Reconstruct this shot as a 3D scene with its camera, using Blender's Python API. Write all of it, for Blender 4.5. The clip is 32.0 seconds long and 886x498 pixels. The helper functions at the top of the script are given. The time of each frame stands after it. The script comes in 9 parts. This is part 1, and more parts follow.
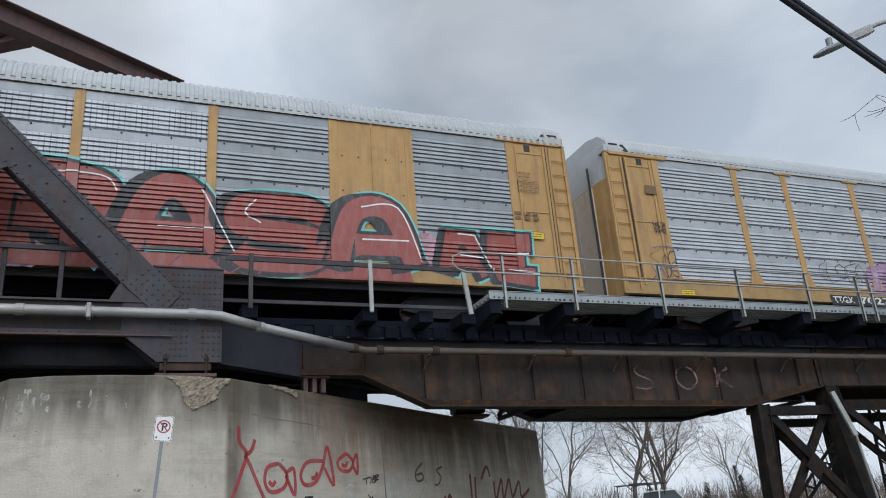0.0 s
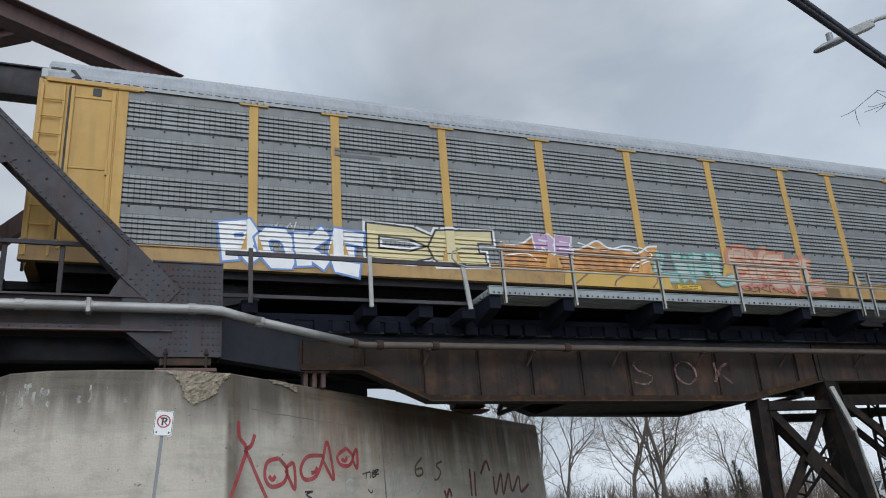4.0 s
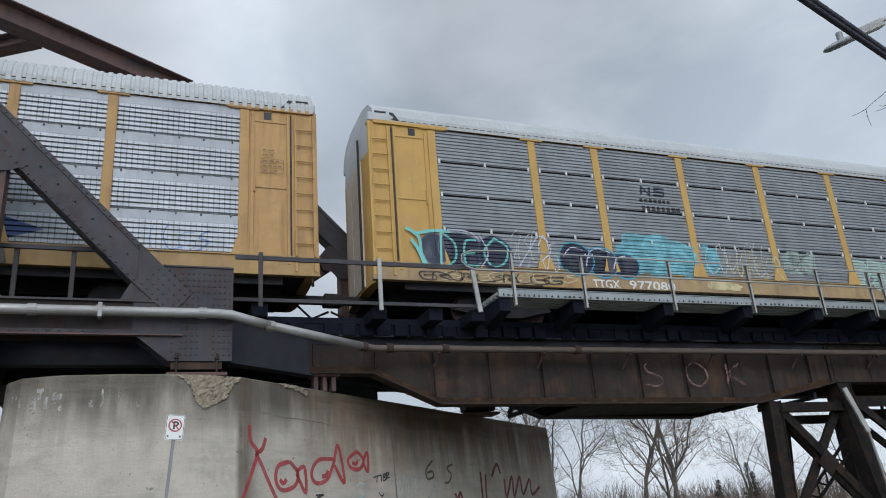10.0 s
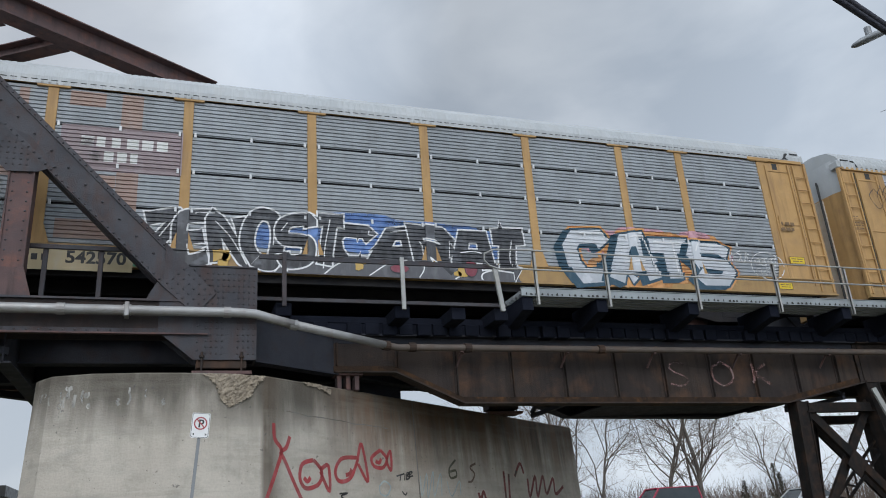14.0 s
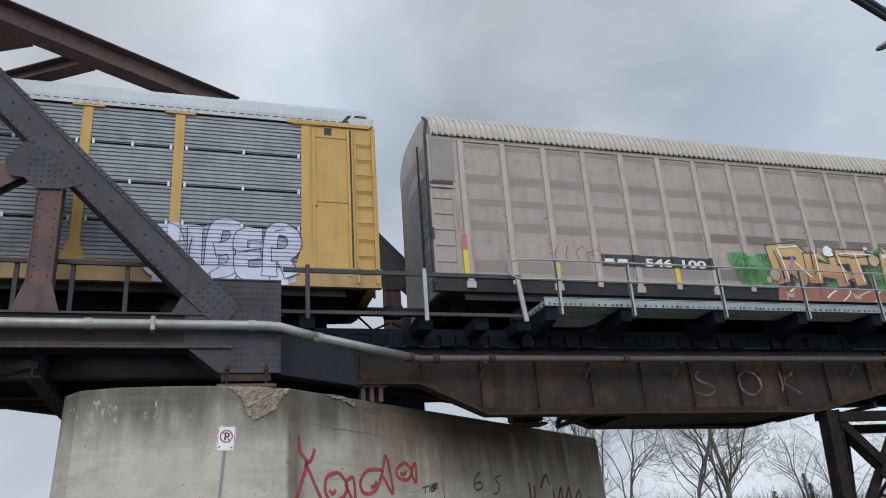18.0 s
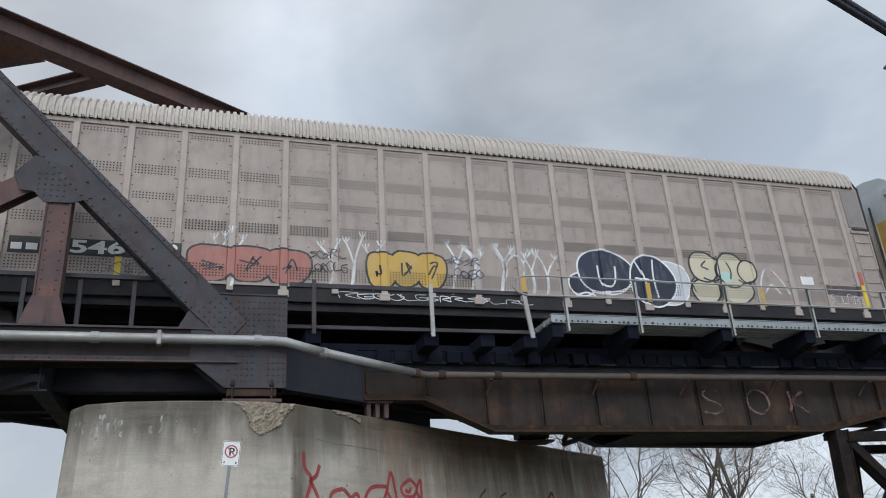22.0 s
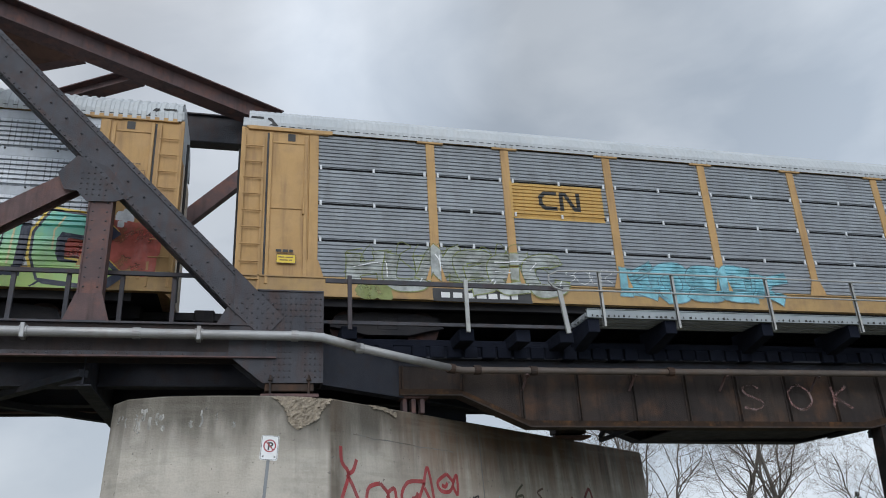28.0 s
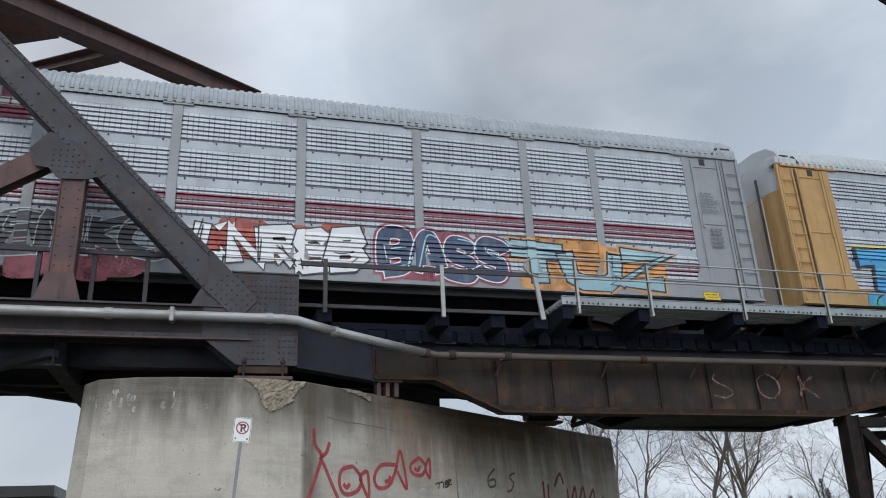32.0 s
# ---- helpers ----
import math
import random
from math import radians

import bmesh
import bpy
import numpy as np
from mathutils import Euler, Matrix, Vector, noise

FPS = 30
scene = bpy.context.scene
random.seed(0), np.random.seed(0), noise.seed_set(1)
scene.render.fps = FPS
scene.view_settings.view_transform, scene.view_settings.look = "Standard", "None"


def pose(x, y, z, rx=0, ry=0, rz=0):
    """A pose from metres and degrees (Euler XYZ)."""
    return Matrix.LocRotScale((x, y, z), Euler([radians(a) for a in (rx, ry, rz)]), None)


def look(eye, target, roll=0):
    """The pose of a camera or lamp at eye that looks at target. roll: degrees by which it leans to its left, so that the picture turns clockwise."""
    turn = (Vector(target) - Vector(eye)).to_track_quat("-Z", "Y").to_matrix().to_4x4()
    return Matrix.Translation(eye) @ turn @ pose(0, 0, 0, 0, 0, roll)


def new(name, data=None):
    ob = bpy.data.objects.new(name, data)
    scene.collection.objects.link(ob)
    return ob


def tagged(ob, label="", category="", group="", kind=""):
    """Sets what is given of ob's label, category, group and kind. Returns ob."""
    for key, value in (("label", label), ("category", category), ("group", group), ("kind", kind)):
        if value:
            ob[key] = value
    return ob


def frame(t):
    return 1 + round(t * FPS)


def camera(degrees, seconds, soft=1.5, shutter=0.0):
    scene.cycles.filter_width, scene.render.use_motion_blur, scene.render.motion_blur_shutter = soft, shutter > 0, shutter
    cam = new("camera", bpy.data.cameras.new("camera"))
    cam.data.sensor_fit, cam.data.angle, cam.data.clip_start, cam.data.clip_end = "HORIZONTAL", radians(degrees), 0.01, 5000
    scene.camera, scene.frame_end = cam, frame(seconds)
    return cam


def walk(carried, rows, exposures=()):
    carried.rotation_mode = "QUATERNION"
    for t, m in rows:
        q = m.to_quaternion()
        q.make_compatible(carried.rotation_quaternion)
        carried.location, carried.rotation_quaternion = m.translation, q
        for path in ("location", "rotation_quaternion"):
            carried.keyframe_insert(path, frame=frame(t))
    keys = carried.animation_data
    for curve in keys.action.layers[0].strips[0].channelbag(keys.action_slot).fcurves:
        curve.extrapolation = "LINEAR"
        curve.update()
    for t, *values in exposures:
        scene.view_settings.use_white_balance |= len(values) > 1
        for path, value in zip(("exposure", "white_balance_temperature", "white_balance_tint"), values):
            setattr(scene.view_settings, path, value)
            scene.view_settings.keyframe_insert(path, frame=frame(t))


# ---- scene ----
# The camera stands still on the pavement and is only turned about; seconds and the turn in degrees.
cam = camera(59.56, 32.0, soft=1.0)
EYE = (0.0, 0.0, 1.6)
walk(cam, [(t, pose(*EYE, a, b, c)) for t, a, b, c in [
    (0.0, 110.23, 4.14, -20.84), (0.5, 110.38, 4.04, -20.87), (1.0, 110.44, 3.92, -21.02), (1.5, 110.40, 3.86, -21.29),
    (2.0, 110.30, 3.77, -21.56), (2.5, 110.18, 3.77, -21.62), (3.0, 110.01, 3.77, -21.49), (3.5, 109.87, 3.94, -21.21),
    (5.5, 110.03, 4.20, -20.02), (6.0, 110.19, 4.03, -20.06), (6.5, 110.47, 3.92, -20.22), (7.0, 110.83, 3.89, -20.39),
    (7.5, 111.08, 3.93, -20.41), (8.0, 111.12, 3.98, -20.36), (8.5, 110.96, 4.05, -20.30), (9.0, 110.68, 4.13, -20.27),
    (9.5, 110.38, 4.21, -20.21), (10.0, 110.13, 4.23, -20.09), (10.5, 109.97, 4.07, -19.86), (11.0, 109.92, 3.89, -19.67),
    (11.5, 109.95, 3.76, -19.50), (12.0, 109.99, 3.73, -19.29), (12.5, 109.98, 3.79, -19.05), (13.0, 109.98, 3.76, -18.84),
    (13.5, 110.03, 3.77, -18.65), (14.0, 110.18, 3.80, -18.47), (14.5, 110.35, 3.95, -18.18), (16.5, 110.77, 3.97, -17.07),
    (17.0, 110.86, 3.90, -16.96), (17.5, 111.00, 3.91, -16.84), (18.0, 111.11, 3.92, -16.67), (18.5, 111.27, 3.96, -16.44),
    (19.0, 111.41, 3.91, -16.26), (19.5, 111.54, 3.75, -16.14), (20.0, 111.77, 3.63, -16.17), (20.5, 112.02, 3.43, -16.28),
    (21.0, 112.23, 3.37, -16.42), (21.5, 112.36, 3.41, -16.46), (22.0, 112.31, 3.42, -16.34), (22.5, 112.13, 3.55, -15.97),
    (23.0, 111.96, 3.68, -15.29), (23.5, 111.74, 3.63, -14.58), (24.0, 111.71, 3.51, -14.02), (24.5, 111.66, 3.19, -13.70),
    (25.0, 111.69, 3.00, -13.64), (25.5, 111.72, 2.85, -13.69), (27.5, 112.02, 2.86, -13.60), (28.0, 112.11, 2.82, -13.81),
    (28.5, 112.06, 2.74, -14.16), (29.0, 111.87, 2.68, -14.65), (29.5, 111.53, 2.56, -15.20), (30.0, 111.21, 2.50, -15.64),
    (30.5, 110.96, 2.50, -15.86), (31.0, 110.87, 2.42, -15.95), (31.5, 110.86, 2.39, -15.91), (32.0, 110.90, 2.49, -15.80),
]])

# ---- world and light: a bright overcast sky ----
world = bpy.data.worlds.new("overcast_sky")
scene.world = world
world.use_nodes = True
wn, wl = world.node_tree.nodes, world.node_tree.links
wn.clear()
w_out = wn.new("ShaderNodeOutputWorld")
w_bg = wn.new("ShaderNodeBackground")
w_sky = wn.new("ShaderNodeTexSky")
w_sky.sky_type = "NISHITA"
w_sky.sun_disc = False
w_sky.sun_elevation = radians(48)
w_sky.sun_rotation = radians(-20)
w_sky.air_density, w_sky.dust_density = 1.2, 3.0
w_tc = wn.new("ShaderNodeTexCoord")
w_map = wn.new("ShaderNodeMapping")
w_map.inputs["Scale"].default_value = (1.0, 1.0, 1.9)
w_map.inputs["Location"].default_value = (0.35, 0.1, 0.62)
wl.new(w_tc.outputs["Generated"], w_map.inputs["Vector"])
w_no = wn.new("ShaderNodeTexNoise")
w_no.inputs["Scale"].default_value = 3.4
w_no.inputs["Detail"].default_value = 7.0
w_no.inputs["Roughness"].default_value = 0.5
w_no.inputs["Distortion"].default_value = 0.3
wl.new(w_map.outputs["Vector"], w_no.inputs["Vector"])
w_ramp = wn.new("ShaderNodeValToRGB")
w_ramp.color_ramp.elements[0].position, w_ramp.color_ramp.elements[0].color = 0.38, (4.2, 4.85, 5.7, 1)
w_ramp.color_ramp.elements[1].position, w_ramp.color_ramp.elements[1].color = 0.62, (5.85, 6.45, 7.2, 1)
wl.new(w_no.outputs["Fac"], w_ramp.inputs["Fac"])
w_mix = wn.new("ShaderNodeMix")
w_mix.data_type = "RGBA"
w_mix.inputs["Factor"].default_value = 0.93
wl.new(w_sky.outputs["Color"], w_mix.inputs["A"])
wl.new(w_ramp.outputs["Color"], w_mix.inputs["B"])
# the cloud is brighter towards the hidden sun behind the camera, and thinner in one place over the bridge
def toward(way, lo, hi, a, b):
    dot = wn.new("ShaderNodeVectorMath")
    dot.operation = "DOT_PRODUCT"
    wl.new(w_tc.outputs["Generated"], dot.inputs[0])
    dot.inputs[1].default_value = Vector(way).normalized()
    r = wn.new("ShaderNodeMapRange")
    r.interpolation_type = "SMOOTHSTEP"
    for key, v in (("From Min", lo), ("From Max", hi), ("To Min", a), ("To Max", b)):
        r.inputs[key].default_value = v
    wl.new(dot.outputs["Value"], r.inputs["Value"])
    return r.outputs["Result"]


glow = toward((-0.25, -0.70, 0.66), -0.1, 1.0, 1.0, 2.5)
for way, lo, hi, amount in (((0.14, 0.79, 0.60), 0.982, 0.9995, 1.33), ((0.0, 0.82, 0.57), 0.985, 0.999, 1.12), ((0.43, 0.70, 0.57), 0.955, 0.998, 0.85), ((0.30, 0.72, 0.63), 0.965, 0.998, 0.93)):
    m = wn.new("ShaderNodeMath")
    m.operation = "MULTIPLY"
    wl.new(glow, m.inputs[0])
    wl.new(toward(way, lo, hi, 1.0, amount), m.inputs[1])
    glow = m.outputs[0]
side = wn.new("ShaderNodeMath")
side.operation = "MULTIPLY"
wl.new(glow, side.inputs[0])
wl.new(toward((0.70, 0.62, 0.35), 0.80, 1.0, 0.93, 1.16), side.inputs[1])
glow = side.outputs[0]
low = wn.new("ShaderNodeMath")
low.operation = "MULTIPLY"
wl.new(glow, low.inputs[0])
wl.new(toward((0, 0, 1), 0.05, 0.42, 1.22, 1.0), low.inputs[1])
glow = low.outputs[0]
w_sc = wn.new("ShaderNodeVectorMath")
w_sc.operation = "SCALE"
wl.new(w_mix.outputs["Result"], w_sc.inputs[0])
wl.new(glow, w_sc.inputs["Scale"])
wl.new(w_sc.outputs[0], w_bg.inputs["Color"])
w_bg.inputs["Strength"].default_value = 0.098
wl.new(w_bg.outputs["Background"], w_out.inputs["Surface"])

sun = new("sun", bpy.data.lights.new("sun", "SUN"))
sun.data.energy, sun.data.angle, sun.data.color = 1.0, radians(30), (1.0, 0.98, 0.96)
sun.matrix_world = look((-15, -40, 50), (0, 18, 6))

# ---- materials ----
def nodes_of(name):
    m = bpy.data.materials.new(name)
    m.use_nodes = True
    nt = m.node_tree
    return m, nt, nt.nodes["Principled BSDF"]


def mix_node(nt, fac, a, b, mode="MIX"):
    n = nt.nodes.new("ShaderNodeMix")
    n.data_type, n.blend_type = "RGBA", mode
    for key, v in (("Factor", fac), ("A", a), ("B", b)):
        if isinstance(v, (tuple, list)):
            n.inputs[key].default_value = (*v[:3], 1)
        elif isinstance(v, (int, float)):
            n.inputs[key].default_value = v
        else:
            nt.links.new(v, n.inputs[key])
    return n.outputs["Result"]


def coords(nt, scale=(1, 1, 1)):
    """Object coordinates, shifted at random from object to object."""
    tc, info = nt.nodes.new("ShaderNodeTexCoord"), nt.nodes.new("ShaderNodeObjectInfo")
    mul, add, sc = (nt.nodes.new("ShaderNodeVectorMath") for _ in range(3))
    mul.operation, add.operation, sc.operation = "SCALE", "ADD", "MULTIPLY"
    comb = nt.nodes.new("ShaderNodeCombineXYZ")
    for k in range(3):
        nt.links.new(info.outputs["Random"], comb.inputs[k])
    nt.links.new(comb.outputs[0], mul.inputs[0])
    mul.inputs["Scale"].default_value = 37.0
    nt.links.new(tc.outputs["Object"], add.inputs[0])
    nt.links.new(mul.outputs[0], add.inputs[1])
    nt.links.new(add.outputs[0], sc.inputs[0])
    sc.inputs[1].default_value = scale
    return sc.outputs[0]


def noise_fac(nt, scale, lo, hi, stretch=(1, 1, 1), detail=5.0, rough=0.6):
    n = nt.nodes.new("ShaderNodeTexNoise")
    n.inputs["Scale"].default_value, n.inputs["Detail"].default_value = scale, detail
    n.inputs["Roughness"].default_value = rough
    nt.links.new(coords(nt, stretch), n.inputs["Vector"])
    r = nt.nodes.new("ShaderNodeMapRange")
    r.inputs["From Min"].default_value, r.inputs["From Max"].default_value = lo, hi
    nt.links.new(n.outputs["Fac"], r.inputs["Value"])
    return r.outputs["Result"]


def surface(name, base, second, rough=0.6, metal=0.0, stain=None, stain_amount=0.5, streak=None, streak_amount=0.4, bump=0.15,
            scale=1.2, fine=40.0, tone=0.0, spec=0.5, perf=0.0):
    """A weathered surface: two tones in broad patches, fine grain, stains in patches, and streaks that run down."""
    m, nt, bsdf = nodes_of(name)
    col = mix_node(nt, noise_fac(nt, scale, 0.35, 0.65), base, second)
    if stain:
        col = mix_node(nt, scaled(nt, noise_fac(nt, scale * 2.3, 0.5, 0.72), stain_amount), col, stain)
    if streak:
        col = mix_node(nt, scaled(nt, noise_fac(nt, 3.0, 0.5, 0.75, (1.6, 1.6, 0.16)), streak_amount), col, streak)
    grain = noise_fac(nt, fine, 0.3, 0.7, detail=3.0)
    col = mix_node(nt, scaled(nt, grain, 0.16), col, tuple(c * 0.55 for c in base))
    if tone:
        info = nt.nodes.new("ShaderNodeObjectInfo")
        col = mix_node(nt, scaled(nt, info.outputs["Random"], tone), col, tuple(c * 0.5 for c in base))
    if perf:
        col = mix_node(nt, hole_rows(nt, perf), col, tuple(c * 0.16 for c in base))
    bsdf.inputs["Specular IOR Level"].default_value = spec
    nt.links.new(col, bsdf.inputs["Base Color"])
    r = nt.nodes.new("ShaderNodeMapRange")
    r.inputs["To Min"].default_value, r.inputs["To Max"].default_value = max(0.05, rough - 0.12), min(1.0, rough + 0.15)
    nt.links.new(noise_fac(nt, scale * 3, 0.3, 0.7), r.inputs["Value"])
    nt.links.new(r.outputs["Result"], bsdf.inputs["Roughness"])
    bsdf.inputs["Metallic"].default_value = metal
    if bump:
        b = nt.nodes.new("ShaderNodeBump")
        b.inputs["Strength"].default_value, b.inputs["Distance"].default_value = bump, 0.02
        nt.links.new(grain, b.inputs["Height"])
        nt.links.new(b.outputs["Normal"], bsdf.inputs["Normal"])
    return m


def hole_rows(nt, top):
    """Rows of small punched holes, in columns of uneven strength."""
    tc, sep = nt.nodes.new("ShaderNodeTexCoord"), nt.nodes.new("ShaderNodeSeparateXYZ")
    nt.links.new(tc.outputs["Object"], sep.inputs[0])

    def dots(axis, pitch, share):
        a, b, c = (nt.nodes.new("ShaderNodeMath") for _ in range(3))
        a.operation, b.operation, c.operation = "DIVIDE", "FRACT", "LESS_THAN"
        nt.links.new(sep.outputs[axis], a.inputs[0])
        a.inputs[1].default_value = pitch
        nt.links.new(a.outputs[0], b.inputs[0])
        nt.links.new(b.outputs[0], c.inputs[0])
        c.inputs[1].default_value = share
        return c.outputs[0]

    m, k = nt.nodes.new("ShaderNodeMath"), nt.nodes.new("ShaderNodeMath")
    m.operation = k.operation = "MULTIPLY"
    nt.links.new(dots("X", 0.118, 0.20), m.inputs[0])
    nt.links.new(dots("Z", 0.053, 0.62), m.inputs[1])
    nt.links.new(m.outputs[0], k.inputs[0])
    nt.links.new(noise_fac(nt, 4.0, 0.36, 0.52, (1.7, 1.0, 0.10), 3.0), k.inputs[1])
    below, last = nt.nodes.new("ShaderNodeMath"), nt.nodes.new("ShaderNodeMath")
    below.operation, last.operation = "LESS_THAN", "MULTIPLY"
    nt.links.new(sep.outputs["Z"], below.inputs[0])
    below.inputs[1].default_value = top
    nt.links.new(k.outputs[0], last.inputs[0])
    nt.links.new(below.outputs[0], last.inputs[1])
    return last.outputs[0]


def scaled(nt, socket, k):
    n = nt.nodes.new("ShaderNodeMath")
    n.operation = "MULTIPLY"
    nt.links.new(socket, n.inputs[0])
    n.inputs[1].default_value = k
    return n.outputs[0]


def paint(name, base, rough=0.5, thin=0.0, wear=0.15):
    """Spray paint; thin: how far the surface behind shows through it in patches."""
    m, nt, bsdf = nodes_of(name)
    col = mix_node(nt, scaled(nt, noise_fac(nt, 1.6, 0.4, 0.7), wear * 2.4), base, tuple(k * 0.66 for k in base))
    col = mix_node(nt, scaled(nt, noise_fac(nt, 5.0, 0.5, 0.75, (1, 1, 0.3)), wear * 1.6), col, (0.36, 0.37, 0.38))
    bsdf.inputs["Roughness"].default_value = rough
    nt.links.new(col, bsdf.inputs["Base Color"])
    if thin:
        r = nt.nodes.new("ShaderNodeMapRange")
        r.inputs["To Min"].default_value, r.inputs["To Max"].default_value = 1.0 - thin, min(1.0, 1.25 - thin * 0.5)
        nt.links.new(noise_fac(nt, 2.4, 0.38, 0.62), r.inputs["Value"])
        nt.links.new(r.outputs["Result"], bsdf.inputs["Alpha"])
    return m


STEEL_DARK = surface("dark_weathered_steel", (0.050, 0.051, 0.059), (0.074, 0.073, 0.082), 0.62, 0.1, stain=(0.066, 0.038, 0.030), stain_amount=0.55,
                     streak=(0.078, 0.040, 0.029), streak_amount=0.6, bump=0.25, spec=0.22)
# near-black steel for the far girder and the members below the deck
STEEL_BLACK = surface("blackish_steel", (0.034, 0.037, 0.048), (0.050, 0.052, 0.062), 0.75, 0.0, stain=(0.0468, 0.0306, 0.0259), stain_amount=0.5, bump=0.25, spec=0.12)
# darker brown steel for the bottom chord plates
STEEL_CHORD = surface("dark_brown_chord_steel", (0.034, 0.029, 0.029), (0.048, 0.039, 0.037), 0.75, 0.0, stain=(0.060, 0.034, 0.027), stain_amount=0.7,
                      streak=(0.020, 0.018, 0.019), streak_amount=0.6, bump=0.25, spec=0.15)
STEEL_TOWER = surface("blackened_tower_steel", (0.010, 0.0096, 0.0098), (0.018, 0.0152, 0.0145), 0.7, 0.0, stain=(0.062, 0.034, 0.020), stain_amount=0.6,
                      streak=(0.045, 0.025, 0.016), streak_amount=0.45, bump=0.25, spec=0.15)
STEEL_PLATE = surface("rust_brown_plate", (0.15, 0.083, 0.062), (0.105, 0.062, 0.050), 0.8, 0.0, stain=(0.20, 0.11, 0.075), stain_amount=0.6,
                      streak=(0.05, 0.035, 0.03), streak_amount=0.5, bump=0.2, spec=0.15)
STEEL_RUST = surface("rusty_girder_steel", (0.034, 0.0285, 0.0275), (0.056, 0.0435, 0.037), 0.8, 0.0, stain=(0.135, 0.070, 0.040), stain_amount=0.6,
                     streak=(0.014, 0.013, 0.014), streak_amount=0.7, bump=0.3, spec=0.15, scale=0.6)
STEEL_ORANGE = surface("orange_rusted_flange", (0.058, 0.034, 0.021), (0.030, 0.022, 0.018), 0.85, 0.0, stain=(0.14, 0.068, 0.028), stain_amount=0.7,
                       streak=(0.018, 0.014, 0.012), streak_amount=0.7, bump=0.3, spec=0.12, scale=1.5)
STEEL_BROWN = surface("brown_oxide_steel", (0.1382, 0.08468, 0.07888), (0.0896, 0.06612, 0.06844), 0.75, 0.0, stain=(0.2176, 0.0986, 0.07192), stain_amount=0.7,
                      streak=(0.028, 0.024, 0.026), streak_amount=0.6, spec=0.25)


def pier_concrete(name):
    """Old board-marked concrete: pale body, dark algae that hangs from the top, rust-brown runs, a few dark pits."""
    m, nt, bsdf = nodes_of(name)
    col = mix_node(nt, noise_fac(nt, 0.7, 0.35, 0.68), (0.470, 0.424, 0.362), (0.545, 0.498, 0.432))
    col = mix_node(nt, scaled(nt, noise_fac(nt, 2.2, 0.52, 0.75), 0.45), col, (0.20, 0.185, 0.15))
    col = mix_node(nt, scaled(nt, noise_fac(nt, 1.6, 0.5, 0.66, (1.0, 1.0, 3.2)), 0.22), col, (0.27, 0.265, 0.235))
    tc, sep = nt.nodes.new("ShaderNodeTexCoord"), nt.nodes.new("ShaderNodeSeparateXYZ")
    nt.links.new(tc.outputs["Object"], sep.inputs[0])

    def step(sock, lo, hi, a=0.0, b=1.0):
        r = nt.nodes.new("ShaderNodeMapRange")
        r.interpolation_type = "SMOOTHSTEP"
        for key, v in (("From Min", lo), ("From Max", hi), ("To Min", a), ("To Max", b)):
            r.inputs[key].default_value = v
        nt.links.new(sock, r.inputs["Value"])
        return r.outputs["Result"]

    def times(a, b):
        n = nt.nodes.new("ShaderNodeMath")
        n.operation = "MULTIPLY"
        nt.links.new(a, n.inputs[0])
        nt.links.new(b, n.inputs[1])
        return n.outputs[0]

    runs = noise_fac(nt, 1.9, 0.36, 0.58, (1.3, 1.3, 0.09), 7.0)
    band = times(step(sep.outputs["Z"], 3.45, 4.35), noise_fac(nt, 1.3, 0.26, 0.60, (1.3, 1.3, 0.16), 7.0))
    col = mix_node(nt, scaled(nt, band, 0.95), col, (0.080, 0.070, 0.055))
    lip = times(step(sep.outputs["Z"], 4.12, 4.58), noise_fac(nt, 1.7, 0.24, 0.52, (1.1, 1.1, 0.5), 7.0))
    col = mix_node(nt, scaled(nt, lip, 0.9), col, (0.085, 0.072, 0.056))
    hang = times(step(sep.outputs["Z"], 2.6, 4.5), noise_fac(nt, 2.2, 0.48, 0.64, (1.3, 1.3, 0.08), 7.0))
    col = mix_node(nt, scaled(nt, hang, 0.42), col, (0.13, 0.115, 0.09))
    rust = times(times(runs, step(sep.outputs["X"], 2.4, 4.4)), step(sep.outputs["Z"], 2.0, 4.4))
    col = mix_node(nt, scaled(nt, rust, 0.78), col, (0.165, 0.085, 0.042))
    dark = noise_fac(nt, 1.5, 0.50, 0.62, (1.0, 1.0, 0.09), 7.0)
    col = mix_node(nt, scaled(nt, times(times(dark, step(sep.outputs["X"], 2.6, 4.4)), step(sep.outputs["Z"], 2.5, 4.1)), 0.66), col, (0.030, 0.025, 0.020))
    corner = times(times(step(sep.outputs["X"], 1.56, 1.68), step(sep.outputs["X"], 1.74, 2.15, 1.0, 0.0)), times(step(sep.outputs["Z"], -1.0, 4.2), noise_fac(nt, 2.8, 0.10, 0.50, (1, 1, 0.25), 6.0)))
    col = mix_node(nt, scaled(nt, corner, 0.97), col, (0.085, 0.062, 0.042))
    blot = noise_fac(nt, 0.45, 0.50, 0.66, (1, 1, 1.6), 8.0)
    col = mix_node(nt, scaled(nt, blot, 0.16), col, (0.19, 0.165, 0.13))
    # smoothly darker towards the far end and the top
    far_top = times(step(sep.outputs["X"], 4.2, 7.0), step(sep.outputs["Z"], 3.3, 4.5))
    col = mix_node(nt, scaled(nt, far_top, 0.16), col, (0.040, 0.030, 0.022))
    boards = noise_fac(nt, 1.1, 0.50, 0.60, (0.35, 0.35, 4.0), 4.0)
    col = mix_node(nt, scaled(nt, boards, 0.22), col, (0.24, 0.22, 0.18))
    grain = noise_fac(nt, 26, 0.3, 0.7, detail=4.0)
    col = mix_node(nt, scaled(nt, grain, 0.16), col, (0.16, 0.155, 0.14))
    pits = noise_fac(nt, 9.0, 0.66, 0.71)
